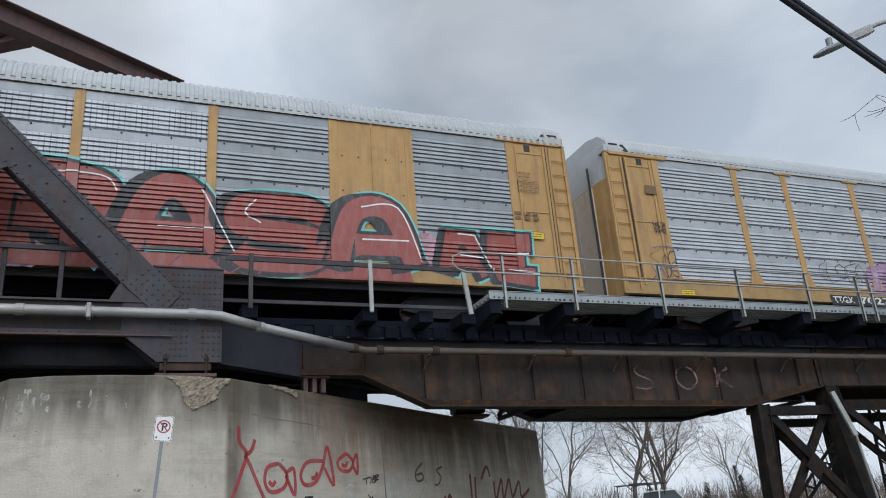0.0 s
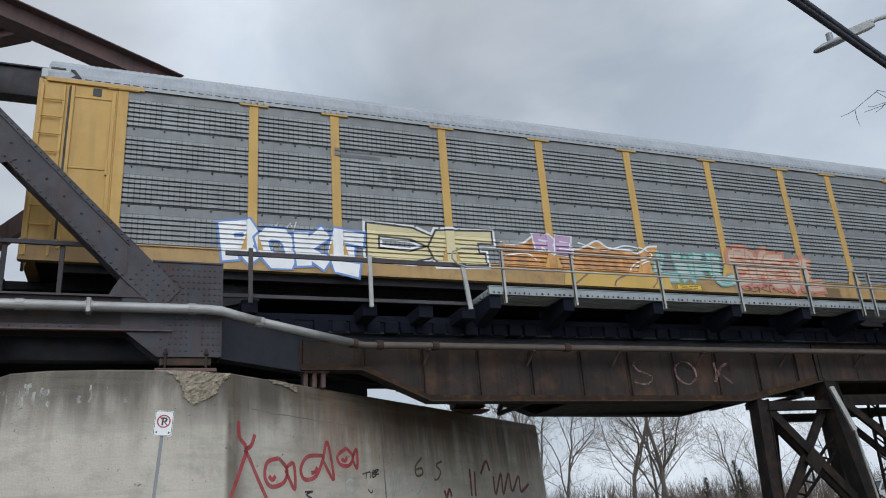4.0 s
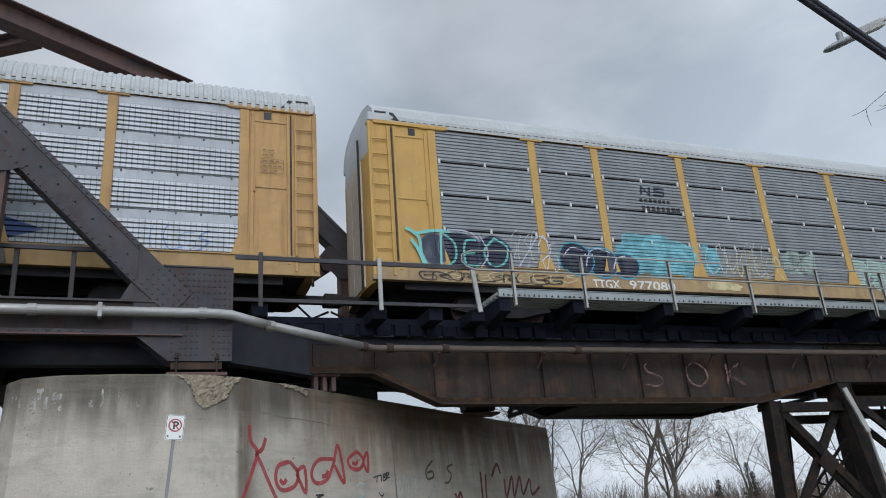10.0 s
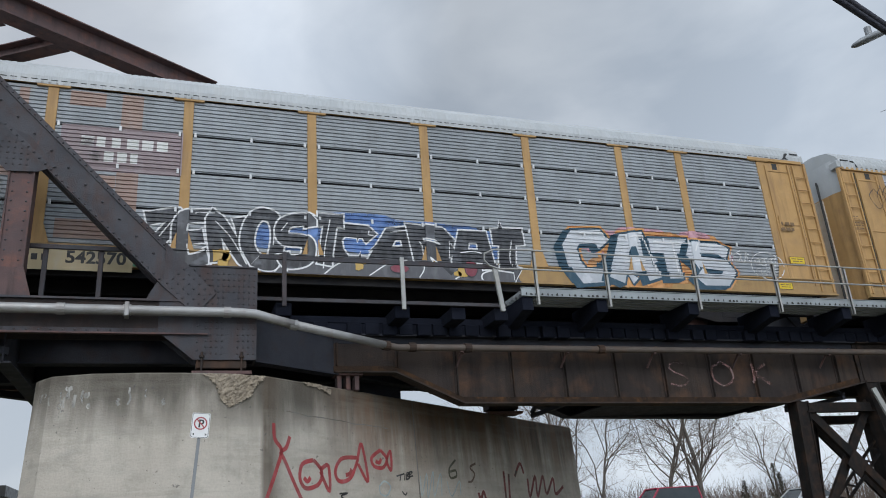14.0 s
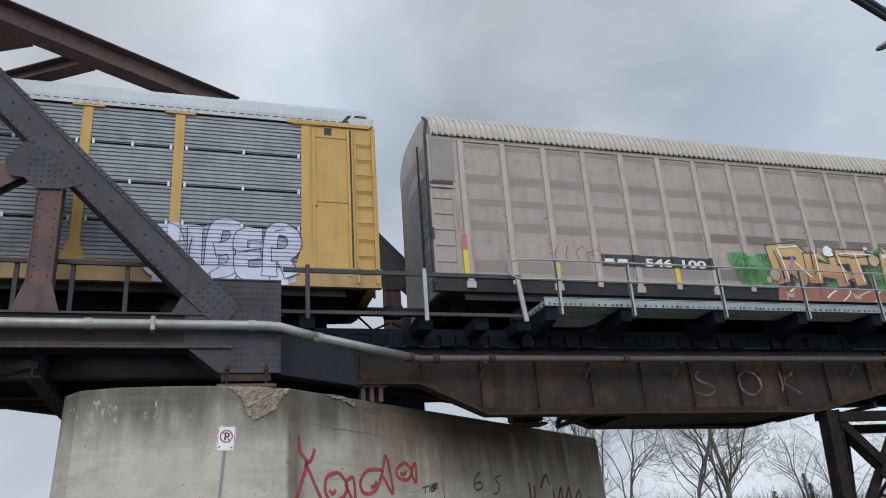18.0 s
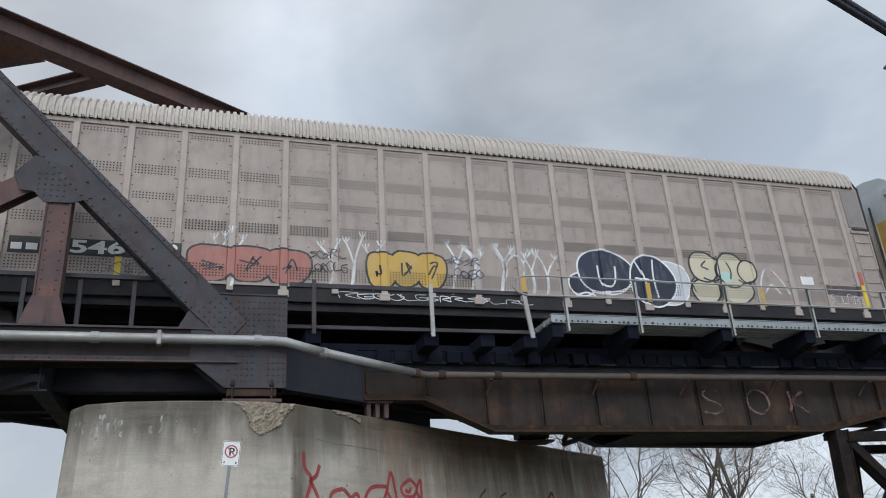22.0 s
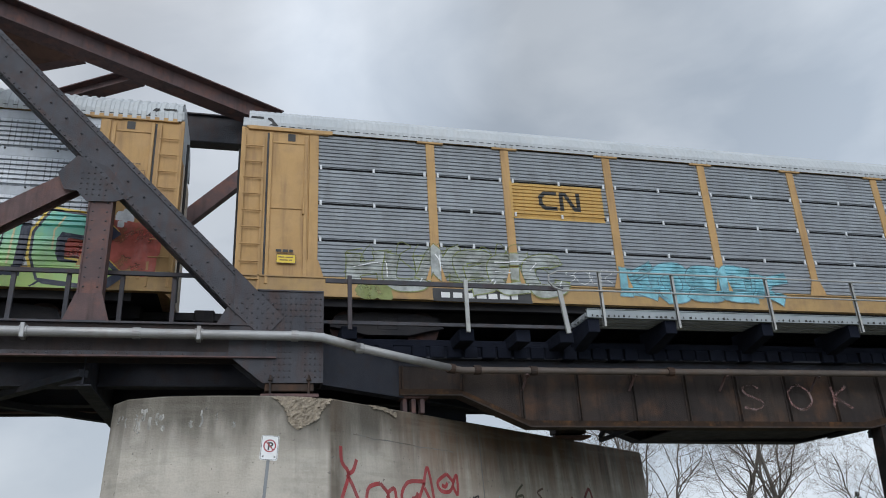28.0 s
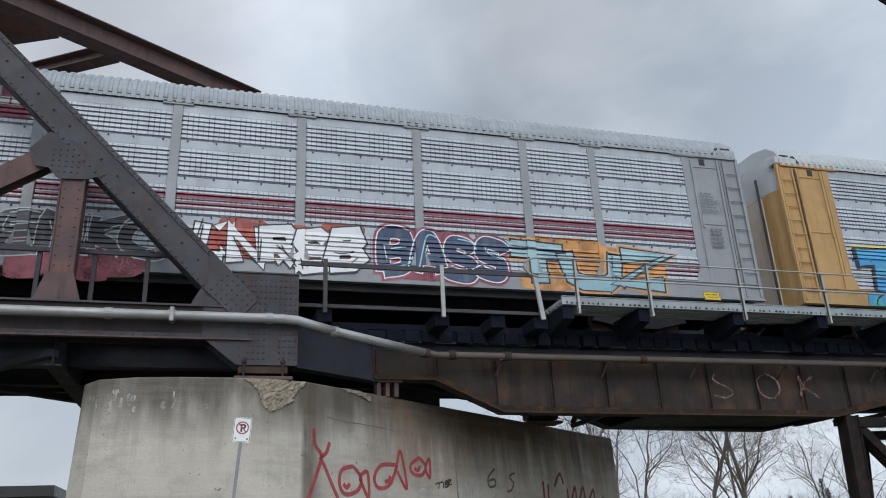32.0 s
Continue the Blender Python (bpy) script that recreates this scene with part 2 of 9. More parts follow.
    col = mix_node(nt, scaled(nt, pits, 0.7), col, (0.09, 0.085, 0.08))
    nt.links.new(col, bsdf.inputs["Base Color"])
    bsdf.inputs["Roughness"].default_value = 0.9
    b = nt.nodes.new("ShaderNodeBump")
    b.inputs["Strength"].default_value, b.inputs["Distance"].default_value = 0.35, 0.02
    nt.links.new(grain, b.inputs["Height"])
    nt.links.new(b.outputs["Normal"], bsdf.inputs["Normal"])
    return m


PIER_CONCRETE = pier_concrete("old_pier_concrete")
CONCRETE_DARK = surface("damp_stained_concrete", (0.13, 0.125, 0.115), (0.21, 0.20, 0.18), 0.9, stain=(0.07, 0.066, 0.06), stain_amount=0.7,
                        streak=(0.15, 0.095, 0.055), streak_amount=0.75, bump=0.3, scale=0.7, fine=28)
AGGREGATE = surface("broken_concrete", (0.36, 0.30, 0.225), (0.20, 0.165, 0.125), 0.95, stain=(0.44, 0.38, 0.30), bump=1.0, scale=9, fine=22)
GALV = surface("galvanised_pipe", (0.36, 0.36, 0.36), (0.27, 0.265, 0.26), 0.5, 0.35, stain=(0.20, 0.14, 0.10), stain_amount=0.4, bump=0.05)
CLIP = surface("bright_zinc_clip", (0.62, 0.63, 0.64), (0.54, 0.55, 0.56), 0.45, 0.1, bump=0.0)
GALV_RAIL = surface("galvanised_rail_steel", (0.42, 0.42, 0.40), (0.30, 0.30, 0.29), 0.5, 0.3, stain=(0.25, 0.19, 0.14), stain_amount=0.4, bump=0.05)
GRATING = surface("galvanised_walkway_steel", (0.33, 0.36, 0.37), (0.25, 0.27, 0.28), 0.5, 0.3, stain=(0.25, 0.25, 0.25), stain_amount=0.4, bump=0.05)
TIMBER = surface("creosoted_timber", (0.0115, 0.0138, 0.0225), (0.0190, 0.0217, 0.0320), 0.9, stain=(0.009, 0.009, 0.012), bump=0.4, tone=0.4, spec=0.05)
TIMBER_GREY = surface("grey_board_timber", (0.070, 0.076, 0.092), (0.100, 0.106, 0.122), 0.9, stain=(0.045, 0.047, 0.056), bump=0.4, spec=0.08)
BLACK = surface("black_rubber_and_grease", (0.015, 0.015, 0.016), (0.03, 0.03, 0.03), 0.6, bump=0.1)
BARK = surface("grey_bark", (0.125, 0.108, 0.095), (0.18, 0.16, 0.14), 0.95, stain=(0.07, 0.06, 0.052), bump=0.6, scale=4, tone=0.3, spec=0.2)
TWIG = surface("brown_twigs", (0.12, 0.092, 0.075), (0.165, 0.13, 0.105), 0.95, bump=0.0, scale=2, tone=0.3)
CONIFER = surface("dark_conifer_needles", (0.046, 0.046, 0.034), (0.062, 0.057, 0.042), 0.9, bump=0.0, scale=3, tone=0.4, spec=0.15)
GRASS = surface("winter_grass", (0.10, 0.095, 0.05), (0.15, 0.125, 0.07), 0.95, stain=(0.07, 0.08, 0.035), bump=0.6, scale=0.4, fine=12)
ASPHALT = surface("grey_asphalt", (0.05, 0.05, 0.05), (0.065, 0.064, 0.062), 0.9, stain=(0.035, 0.035, 0.035), bump=0.4, fine=60)
PAVING = surface("pavement_concrete", (0.30, 0.29, 0.27), (0.36, 0.35, 0.32), 0.9, stain=(0.2, 0.2, 0.18), bump=0.3)
WHITE_PAINT = surface("white_sign_paint", (0.78, 0.78, 0.78), (0.70, 0.70, 0.69), 0.4, bump=0.0)
RED_SIGN = surface("red_sign_paint", (0.36, 0.06, 0.07), (0.32, 0.05, 0.06), 0.4, bump=0.0)
BLACK_SIGN = surface("black_sign_paint", (0.02, 0.02, 0.02), (0.03, 0.03, 0.03), 0.4, bump=0.0)
LAMP_GREY = surface("grey_lamp_housing", (0.24, 0.25, 0.26), (0.20, 0.21, 0.22), 0.45, 0.3, bump=0.0)
CABLE = surface("black_cable_sheath", (0.036, 0.037, 0.052), (0.052, 0.053, 0.070), 0.6, bump=0.1, scale=8, spec=0.3)
GLASS_DARK = surface("dark_tinted_glass", (0.03, 0.04, 0.045), (0.04, 0.05, 0.055), 0.08, bump=0.0)

YELLOW = surface("faded_yellow_paint", (0.505, 0.310, 0.130), (0.435, 0.262, 0.105), 0.6, stain=(0.33, 0.20, 0.10), stain_amount=0.5,
                 streak=(0.16, 0.09, 0.055), streak_amount=0.6, bump=0.05, tone=0.2, spec=0.3)
PALE_DOOR = surface("chalky_faded_door_paint", (0.50, 0.44, 0.36), (0.56, 0.50, 0.44), 0.7, stain=(0.44, 0.33, 0.2), stain_amount=0.5,
                    streak=(0.36, 0.26, 0.17), streak_amount=0.5, bump=0.05, spec=0.25)
YELLOW_FRESH = surface("warm_yellow_paint", (0.56, 0.348, 0.108), (0.49, 0.298, 0.092), 0.55, stain=(0.40, 0.26, 0.10), stain_amount=0.35,
                       streak=(0.26, 0.17, 0.08), streak_amount=0.4, bump=0.05, tone=0.15, spec=0.3)
SILL_PALE = surface("dirty_beige_sill_paint", (0.30, 0.215, 0.13), (0.42, 0.30, 0.15), 0.65, stain=(0.26, 0.17, 0.10), stain_amount=0.7,
                    streak=(0.16, 0.10, 0.06), streak_amount=0.5, bump=0.05, spec=0.3)
MIDSHEET = surface("greyish_galvanised_sheet", (0.36, 0.385, 0.41), (0.29, 0.312, 0.335), 0.55, 0.12, stain=(0.22, 0.225, 0.225), stain_amount=0.45,
                   streak=(0.20, 0.20, 0.195), streak_amount=0.4, bump=0.05, tone=0.25)
YELLOW_OLD = surface("dull_ochre_paint", (0.42, 0.265, 0.10), (0.34, 0.21, 0.085), 0.6, stain=(0.20, 0.12, 0.07), stain_amount=0.7,
                     streak=(0.18, 0.12, 0.07), streak_amount=0.45, bump=0.05, tone=0.15)
SILVER = surface("bright_galvanised_sheet", (0.50, 0.525, 0.55), (0.41, 0.43, 0.455), 0.5, 0.1, stain=(0.31, 0.32, 0.33), stain_amount=0.45,
                 streak=(0.25, 0.25, 0.25), streak_amount=0.45, bump=0.05, tone=0.30)
SILVER_PERF = surface("perforated_galvanised_sheet", (0.510, 0.542, 0.586), (0.422, 0.449, 0.488), 0.5, 0.1, stain=(0.36, 0.37, 0.38), stain_amount=0.45,
                      streak=(0.30, 0.30, 0.30), streak_amount=0.5, bump=0.05, tone=0.22, perf=0.70)
SILVER_FULL = surface("fully_perforated_galvanised_sheet", (0.480, 0.503, 0.530), (0.395, 0.414, 0.440), 0.5, 0.1, stain=(0.31, 0.315, 0.32), stain_amount=0.5,
                      streak=(0.22, 0.222, 0.225), streak_amount=0.65, bump=0.05, tone=0.26, perf=2.0)
TWIG_DARK = surface("dark_grey_twigs", (0.050, 0.043, 0.040), (0.075, 0.064, 0.058), 0.95, bump=0.0, scale=2, spec=0.1)
GREY_PERF = surface("dull_perforated_sheet", (0.27, 0.285, 0.29), (0.215, 0.225, 0.23), 0.6, 0.15, stain=(0.17, 0.17, 0.165), stain_amount=0.45,
                    streak=(0.15, 0.145, 0.14), streak_amount=0.45, bump=0.05, tone=0.28, perf=0.70)
GREYSHEET = surface("dull_galvanised_sheet", (0.315, 0.338, 0.362), (0.250, 0.266, 0.288), 0.6, 0.15, stain=(0.2006, 0.2006, 0.1947), stain_amount=0.45,
                    streak=(0.16, 0.155, 0.15), streak_amount=0.4, bump=0.05, tone=0.22)
GREY_POST = surface("grey_painted_steel", (0.285, 0.295, 0.31), (0.24, 0.25, 0.262), 0.55, 0.1, stain=(0.22, 0.22, 0.22), streak=(0.2, 0.18, 0.17), bump=0.05)
ROOF_WHITE = surface("pale_galvanised_roof", (0.445, 0.463, 0.472), (0.38, 0.398, 0.407), 0.55, 0.1, stain=(0.42, 0.42, 0.41), streak=(0.40, 0.39, 0.37),
                     streak_amount=0.3, bump=0.05)
ROOF_TAN = surface("weathered_tan_roof", (0.50, 0.445, 0.395), (0.44, 0.395, 0.35), 0.6, 0.05, stain=(0.35, 0.31, 0.28), bump=0.05)
TAUPE_SHEET = surface("taupe_painted_sheet", (0.392, 0.327, 0.290), (0.336, 0.281, 0.253), 0.6, 0.05, stain=(0.215, 0.180, 0.160), stain_amount=0.5,
                   streak=(0.195, 0.158, 0.138), streak_amount=0.5, bump=0.05, tone=0.1)
TAUPE_RIB = surface("pale_taupe_rib", (0.45, 0.383, 0.34), (0.39, 0.333, 0.295), 0.6, 0.05, stain=(0.30, 0.26, 0.235), bump=0.05, tone=0.1)
TAUPE_DULL = surface("grey_brown_corner_plate", (0.265, 0.240, 0.228), (0.225, 0.205, 0.196), 0.6, 0.05, stain=(0.18, 0.16, 0.15), bump=0.05)
HOLE = surface("dark_holes", (0.02, 0.019, 0.018), (0.03, 0.028, 0.026), 0.9, bump=0.0)
UNDER = surface("grimy_underframe", (0.028, 0.028, 0.033), (0.048, 0.045, 0.046), 0.85, bump=0.2, spec=0.15)
LABEL_YELLOW = surface("yellow_reflective_label", (0.70, 0.50, 0.02), (0.66, 0.46, 0.02), 0.4, bump=0.0)
INK = surface("black_stencil_paint", (0.02, 0.02, 0.022), (0.04, 0.04, 0.04), 0.6, bump=0.0)
INK_BROWN = surface("brown_stencil_paint", (0.15, 0.09, 0.045), (0.18, 0.11, 0.05), 0.6, bump=0.0)
STENCIL_WHITE = surface("white_stencil_paint", (0.72, 0.72, 0.70), (0.6, 0.6, 0.58), 0.6, bump=0.0)

# ---- mesh tools ----
class Geo:
    """Vertices and faces gathered for one mesh."""

    def __init__(self):
        self.v, self.f = [], []

    def add(self, verts, faces):
        n = len(self.v)
        self.v += [tuple(p) for p in verts]
        self.f += [tuple(i + n for i in q) for q in faces]
        return self

    def box(self, x0, x1, y0, y1, z0, z1, c=0.0):
        """A box with its edges cut off by c."""
        if c <= 0:
            vs = [(x, y, z) for x in (x0, x1) for y in (y0, y1) for z in (z0, z1)]
            return self.add(vs, [(0, 1, 3, 2), (4, 6, 7, 5), (0, 4, 5, 1), (2, 3, 7, 6), (0, 2, 6, 4), (1, 5, 7, 3)])
        vs, idx = [], {}
        for i, (x, sx) in enumerate(((x0, 1), (x1, -1))):
            for j, (y, sy) in enumerate(((y0, 1), (y1, -1))):
                for k, (z, sz) in enumerate(((z0, 1), (z1, -1))):
                    for a, p in enumerate(((x, y + sy * c, z + sz * c), (x + sx * c, y, z + sz * c), (x + sx * c, y + sy * c, z))):
                        idx[i, j, k, a] = len(vs)
                        vs.append(p)
        fs = []
        loop = ((0, 0), (0, 1), (1, 1), (1, 0))
        for s in (0, 1):
            fs.append([idx[s, j, k, 0] for j, k in loop])
            fs.append([idx[i, s, k, 1] for i, k in loop])
            fs.append([idx[i, j, s, 2] for i, j in loop])
        for p in (0, 1):
            for q in (0, 1):
                fs.append([idx[0, p, q, 1], idx[1, p, q, 1], idx[1, p, q, 2], idx[0, p, q, 2]])
                fs.append([idx[p, 0, q, 0], idx[p, 1, q, 0], idx[p, 1, q, 2], idx[p, 0, q, 2]])
                fs.append([idx[p, q, 0, 0], idx[p, q, 1, 0], idx[p, q, 1, 1], idx[p, q, 0, 1]])
        for i in (0, 1):
            for j in (0, 1):
                for k in (0, 1):
                    fs.append([idx[i, j, k, a] for a in range(3)])
        return self.add(vs, fs)

    def beam(self, p, q, w, h, up=(0, 0, 1), c=0.0):
        """A bar from p to q, w across and h along up."""
        p, q = Vector(p), Vector(q)
        ax = (q - p).normalized()
        side = ax.cross(Vector(up)).normalized()
        upv = side.cross(ax).normalized()
        g = Geo().box(0, (q - p).length, -w / 2, w / 2, -h / 2, h / 2, c)
        return self.add([p + ax * a + side * -b + upv * d for a, b, d in g.v], g.f)

    def prism(self, outline, lo, hi, axis="y"):
        """The outline (two coordinates a corner) stretched from lo to hi along an axis."""
        n = len(outline)
        def put(a, b, d):
            return {"y": (a, d, b), "x": (d, a, b), "z": (a, b, d)}[axis]
        vs = [put(a, b, lo) for a, b in outline] + [put(a, b, hi) for a, b in outline]
        fs = [tuple(range(n)), tuple(range(2 * n - 1, n - 1, -1))]
        fs += [(i, (i + 1) % n, n + (i + 1) % n, n + i) for i in range(n)]
        return self.add(vs, fs)

    def tube(self, path, r, n=8, r1=None, caps=True):
        path = [Vector(p) for p in path]
        r1 = r if r1 is None else r1
        rings, last = [], None
        for i, p in enumerate(path):
            d = (path[min(i + 1, len(path) - 1)] - path[max(i - 1, 0)]).normalized()
            a = d.orthogonal().normalized() if last is None else (last - d * last.dot(d)).normalized()
            last = a
            b = d.cross(a)
            k = r + (r1 - r) * i / max(1, len(path) - 1)
            rings.append([p + (a * math.cos(2 * math.pi * j / n) + b * math.sin(2 * math.pi * j / n)) * k for j in range(n)])
        vs = [v for ring in rings for v in ring]
        fs = [(i * n + j, i * n + (j + 1) % n, (i + 1) * n + (j + 1) % n, (i + 1) * n + j) for i in range(len(path) - 1) for j in range(n)]
        if caps:
            fs += [tuple(range(n - 1, -1, -1)), tuple((len(path) - 1) * n + j for j in range(n))]
        return self.add(vs, fs)

    def sheet(self, profile, x0, x1, thick=0.004):
        """A folded sheet: the profile (y, z) from bottom to top, stretched along x."""
        n = len(profile)
        vs = [(x, y, z) for x in (x0, x1) for y, z in profile]
        return self.add(vs, [(i, i + 1, n + i + 1, n + i) for i in range(n - 1)])

    def mesh(self, name, material, smooth=False, fix=True):
        me = bpy.data.meshes.new(name)
        me.from_pydata(self.v, [], self.f)
        if fix:
            bm = bmesh.new()
            bm.from_mesh(me)
            bmesh.ops.recalc_face_normals(bm, faces=bm.faces)
            bm.to_mesh(me)
            bm.free()
        me.materials.append(material)
        if smooth:
            me.shade_smooth()
        me.update()
        return me


def part(name, geo, material, parent=None, label="", at=None, smooth=False, fix=True):
    """One mesh object, as a part under its parent or as a thing of its own."""
    me = geo if isinstance(geo, bpy.types.Mesh) else geo.mesh(name, material, smooth, fix)
    ob = new(name, me)
    if parent is not None:
        ob.parent = parent
    if at is not None:
        ob.matrix_basis = at if isinstance(at, Matrix) else Matrix.Translation(at)
    if label:
        ob["label"] = label
    return ob


def thing(name, label, category, group="", at=None, kind=""):
    ob = new(name)
    if at is not None:
        ob.matrix_basis = at if isinstance(at, Matrix) else Matrix.Translation(at)
    return tagged(ob, label, category, group, kind)


def stuff(ob):
    """Small repeats that nobody could pick apart."""
    ob["kind"] = "stuff"
    return ob


MADE = {}


def once(key, build):
    """A mesh that is built once and shared by alike pieces."""
    if key not in MADE:
        MADE[key] = build()
    return MADE[key]


def text_geo(body, height, bold=0.0, slant=0.0, wide=1.0):
    """Flat letters in the x-z plane, height metres tall, starting at x = 0 (as loops of triangles)."""
    vs, fs = once(("text", body, round(bold, 4), slant), lambda: letter_mesh(body, bold, slant))
    k = height / 0.7
    return Geo().add([(x * k * wide, 0.0, y * k) for x, y, z in vs], fs)


def letter_mesh(body, bold, slant):
    cu = bpy.data.curves.new("letters", "FONT")
    cu.body, cu.size, cu.offset, cu.shear, cu.resolution_u = body, 1.0, bold, slant, 3
    ob = bpy.data.objects.new("letters", cu)
    me = ob.to_mesh()
    vs = [tuple(v.co) for v in me.vertices]
    fs = [tuple(p.vertices) for p in me.polygons]
    bpy.data.objects.remove(ob)
    bpy.data.curves.remove(cu)
    return vs, fs


def moved(geo, m):
    g = Geo()
    return g.add([m @ Vector(v) for v in geo.v], geo.f)


def stroke(points, w, soft=0.0):
    """A flat brush stroke in the x-z plane through the points."""
    pts = [Vector((a, 0, b)) for a, b in points]
    dense = []
    for i in range(len(pts) - 1):
        p0, p1, p2, p3 = pts[max(i - 1, 0)], pts[i], pts[i + 1], pts[min(i + 2, len(pts) - 1)]
        for s in range(6):
            t = s / 6
            dense.append(0.5 * ((2 * p1) + (p2 - p0) * t + (2 * p0 - 5 * p1 + 4 * p2 - p3) * t * t + (3 * p1 - p0 - 3 * p2 + p3) * t ** 3))
    dense.append(pts[-1])
    vs, fs = [], []
    for i, p in enumerate(dense):
        d = (dense[min(i + 1, len(dense) - 1)] - dense[max(i - 1, 0)])
        d = d.normalized() if d.length > 1e-6 else Vector((1, 0, 0))
        n = Vector((-d.z, 0, d.x)) * w * 0.5
        vs += [p + n, p - n]
        if i:
            fs.append((2 * i - 2, 2 * i - 1, 2 * i + 1, 2 * i))
    g = Geo()
    return g.add(vs, fs)


def blob(x0, x1, z0, z1, seed, n=40, rag=0.18):
    """A flat cloud of overspray with a ragged outline."""
    rnd = random.Random(seed)
    cx, cz, a, b = (x0 + x1) / 2, (z0 + z1) / 2, (x1 - x0) / 2, (z1 - z0) / 2
    ring = []
    for i in range(n):
        t = 2 * math.pi * i / n
        k = 1 + rag * (rnd.random() - 0.5) * 2
        c, s = math.cos(t), math.sin(t)
        ring.append((cx + a * k * math.copysign(abs(c) ** 0.5, c), 0, cz + b * k * math.copysign(abs(s) ** 0.6, s)))
    g = Geo()
    return g.add(ring + [(cx, 0, cz)], [(i, (i + 1) % n, n) for i in range(n)])


def rivets(spots, r, normal=(0, -1, 0)):
    """Round rivet heads at the spots, as low cones."""
    g = Geo()
    n = Vector(normal)
    a = n.orthogonal().normalized()
    b = n.cross(a)
    for p in spots:
        p = Vector(p)
        ring = [p + (a * math.cos(k * math.pi / 3) + b * math.sin(k * math.pi / 3)) * r for k in range(6)]
        top = [p + n * r * 0.6 + (a * math.cos(k * math.pi / 3) + b * math.sin(k * math.pi / 3)) * r * 0.5 for k in range(6)]
        g.add(ring + top, [(k, (k + 1) % 6, 6 + (k + 1) % 6, 6 + k) for k in range(6)] + [tuple(range(6, 12))])
    return g

# ---- ground ----
def height(x, y):
    """The bank rises gently behind the bridge."""
    k = min(1.0, max(0.0, (y - 24) / 22))
    return 1.35 * k * k * (3 - 2 * k) + 0.12 * noise.noise((x * 0.06, y * 0.06, 0.3)) * min(1.0, abs(y - 6) / 10)


gx = [-900, -400, -200, -120, -80] + list(range(-60, 90, 5)) + [110, 150, 220, 420, 900]
gy = [-900, -300, -120, -60, -30, -15, -8] + list(range(8, 90, 2)) + [110, 150, 220, 420, 900]
ground_geo = Geo()
ground_geo.add([(x, y, height(x, y) - 0.02) for y in gy for x in gx],
               [(j * len(gx) + i, j * len(gx) + i + 1, (j + 1) * len(gx) + i + 1, (j + 1) * len(gx) + i) for j in range(len(gy) - 1) for i in range(len(gx) - 1)])
ground = tagged(part("ground", ground_geo, GRASS, smooth=True), "brown winter grass on gently rising ground", "ground", kind="structure")
far_road = Geo()
fx = list(range(-200, 601, 10))
far_road.add([(x, y, height(x, y) + 0.03) for x in fx for y in (36.5, 40.0, 43.5)], [(i * 3 + k, i * 3 + k + 3, i * 3 + k + 4, i * 3 + k + 1) for i in range(len(fx) - 1) for k in (0, 1)])
tagged(part("road", far_road, ASPHALT, smooth=True), "asphalt road behind the bridge", "road", kind="structure")
road = tagged(part("road", Geo().box(-90, 120, -4.5, 7.0, -0.3, 0.01), ASPHALT), "worn grey asphalt street beside the bridge", "road", kind="structure")
pavement = tagged(part("pavement", Geo().box(-90, 120, 7.0, 9.2, -0.3, 0.14, 0.02), PAVING), "concrete pavement with a raised kerb", "pavement", kind="structure")
near_walk = tagged(part("pavement", Geo().box(-90, 120, -7.0, -4.5, -0.3, 0.14, 0.02), PAVING), "concrete pavement along the street", "pavement", kind="structure")

# ---- concrete pier, askew under both spans ----
PIER_Z = 4.73
FRONT = [(-2.50, 16.5), (-2.42, 15.85), (-2.12, 15.40), (-1.45, 15.14), (-0.6, 15.05), (0.2, 15.05), (0.94, 15.12), (1.71, 15.38), (12.9, 24.2)]


def pier_line(pts, off, z):
    """The pier's front line, pushed out by the batter at height z and by off."""
    out = []
    for i, (x, y) in enumerate(pts):
        a, b = pts[max(i - 1, 0)], pts[min(i + 1, len(pts) - 1)]
        d = Vector((b[0] - a[0], b[1] - a[1])).normalized()
        k = 0.045 * (PIER_Z - z) + off
        out.append((x + d.y * k, y - d.x * k, z))
    return out


pier = thing("bridge_pier", "weathered grey concrete bridge pier with stains and spray-painted scrawls", "bridge pier")
back = [(11.2, 26.3), (-0.6, 17.9), (-1.9, 17.4)]
lo = pier_line(FRONT, 0, -0.3) + [(x, y, -0.3) for x, y in back]
hi = pier_line(FRONT, 0, PIER_Z - 0.03) + [(x, y, PIER_Z - 0.03) for x, y in back]
hi2 = pier_line(FRONT, -0.03, PIER_Z) + [(x * 0.995, y * 0.999, PIER_Z) for x, y in back]
n = len(lo)
core = Geo().add(lo + hi + hi2, [tuple(range(n)), tuple(range(2 * n, 3 * n))] + [(r * n + i, r * n + (i + 1) % n, (r + 1) * n + (i + 1) % n, (r + 1) * n + i)
                                                                                for r in (0, 1) for i in range(n)])
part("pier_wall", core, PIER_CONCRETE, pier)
WALL_D = Vector((11.19, 8.82, 0)).normalized()
WALL_N = Vector((WALL_D.y, -WALL_D.x, 0))


def on_wall(a, z, off=0.006):
    """A point on the pier's long face, a metres along it."""
    p = Vector((1.71, 15.38, 0)) + WALL_D * a + WALL_N * (0.045 * (PIER_Z - z) + off)
    return (p.x, p.y, z)


def wall_strokes(name, lines, w, mat, label, off):
    for pts in lines:
        s = stroke(pts, w)
        part(name, Geo().add([on_wall(x, z, off) for x, y, z in s.v], s.f), mat, pier, label, fix=False)


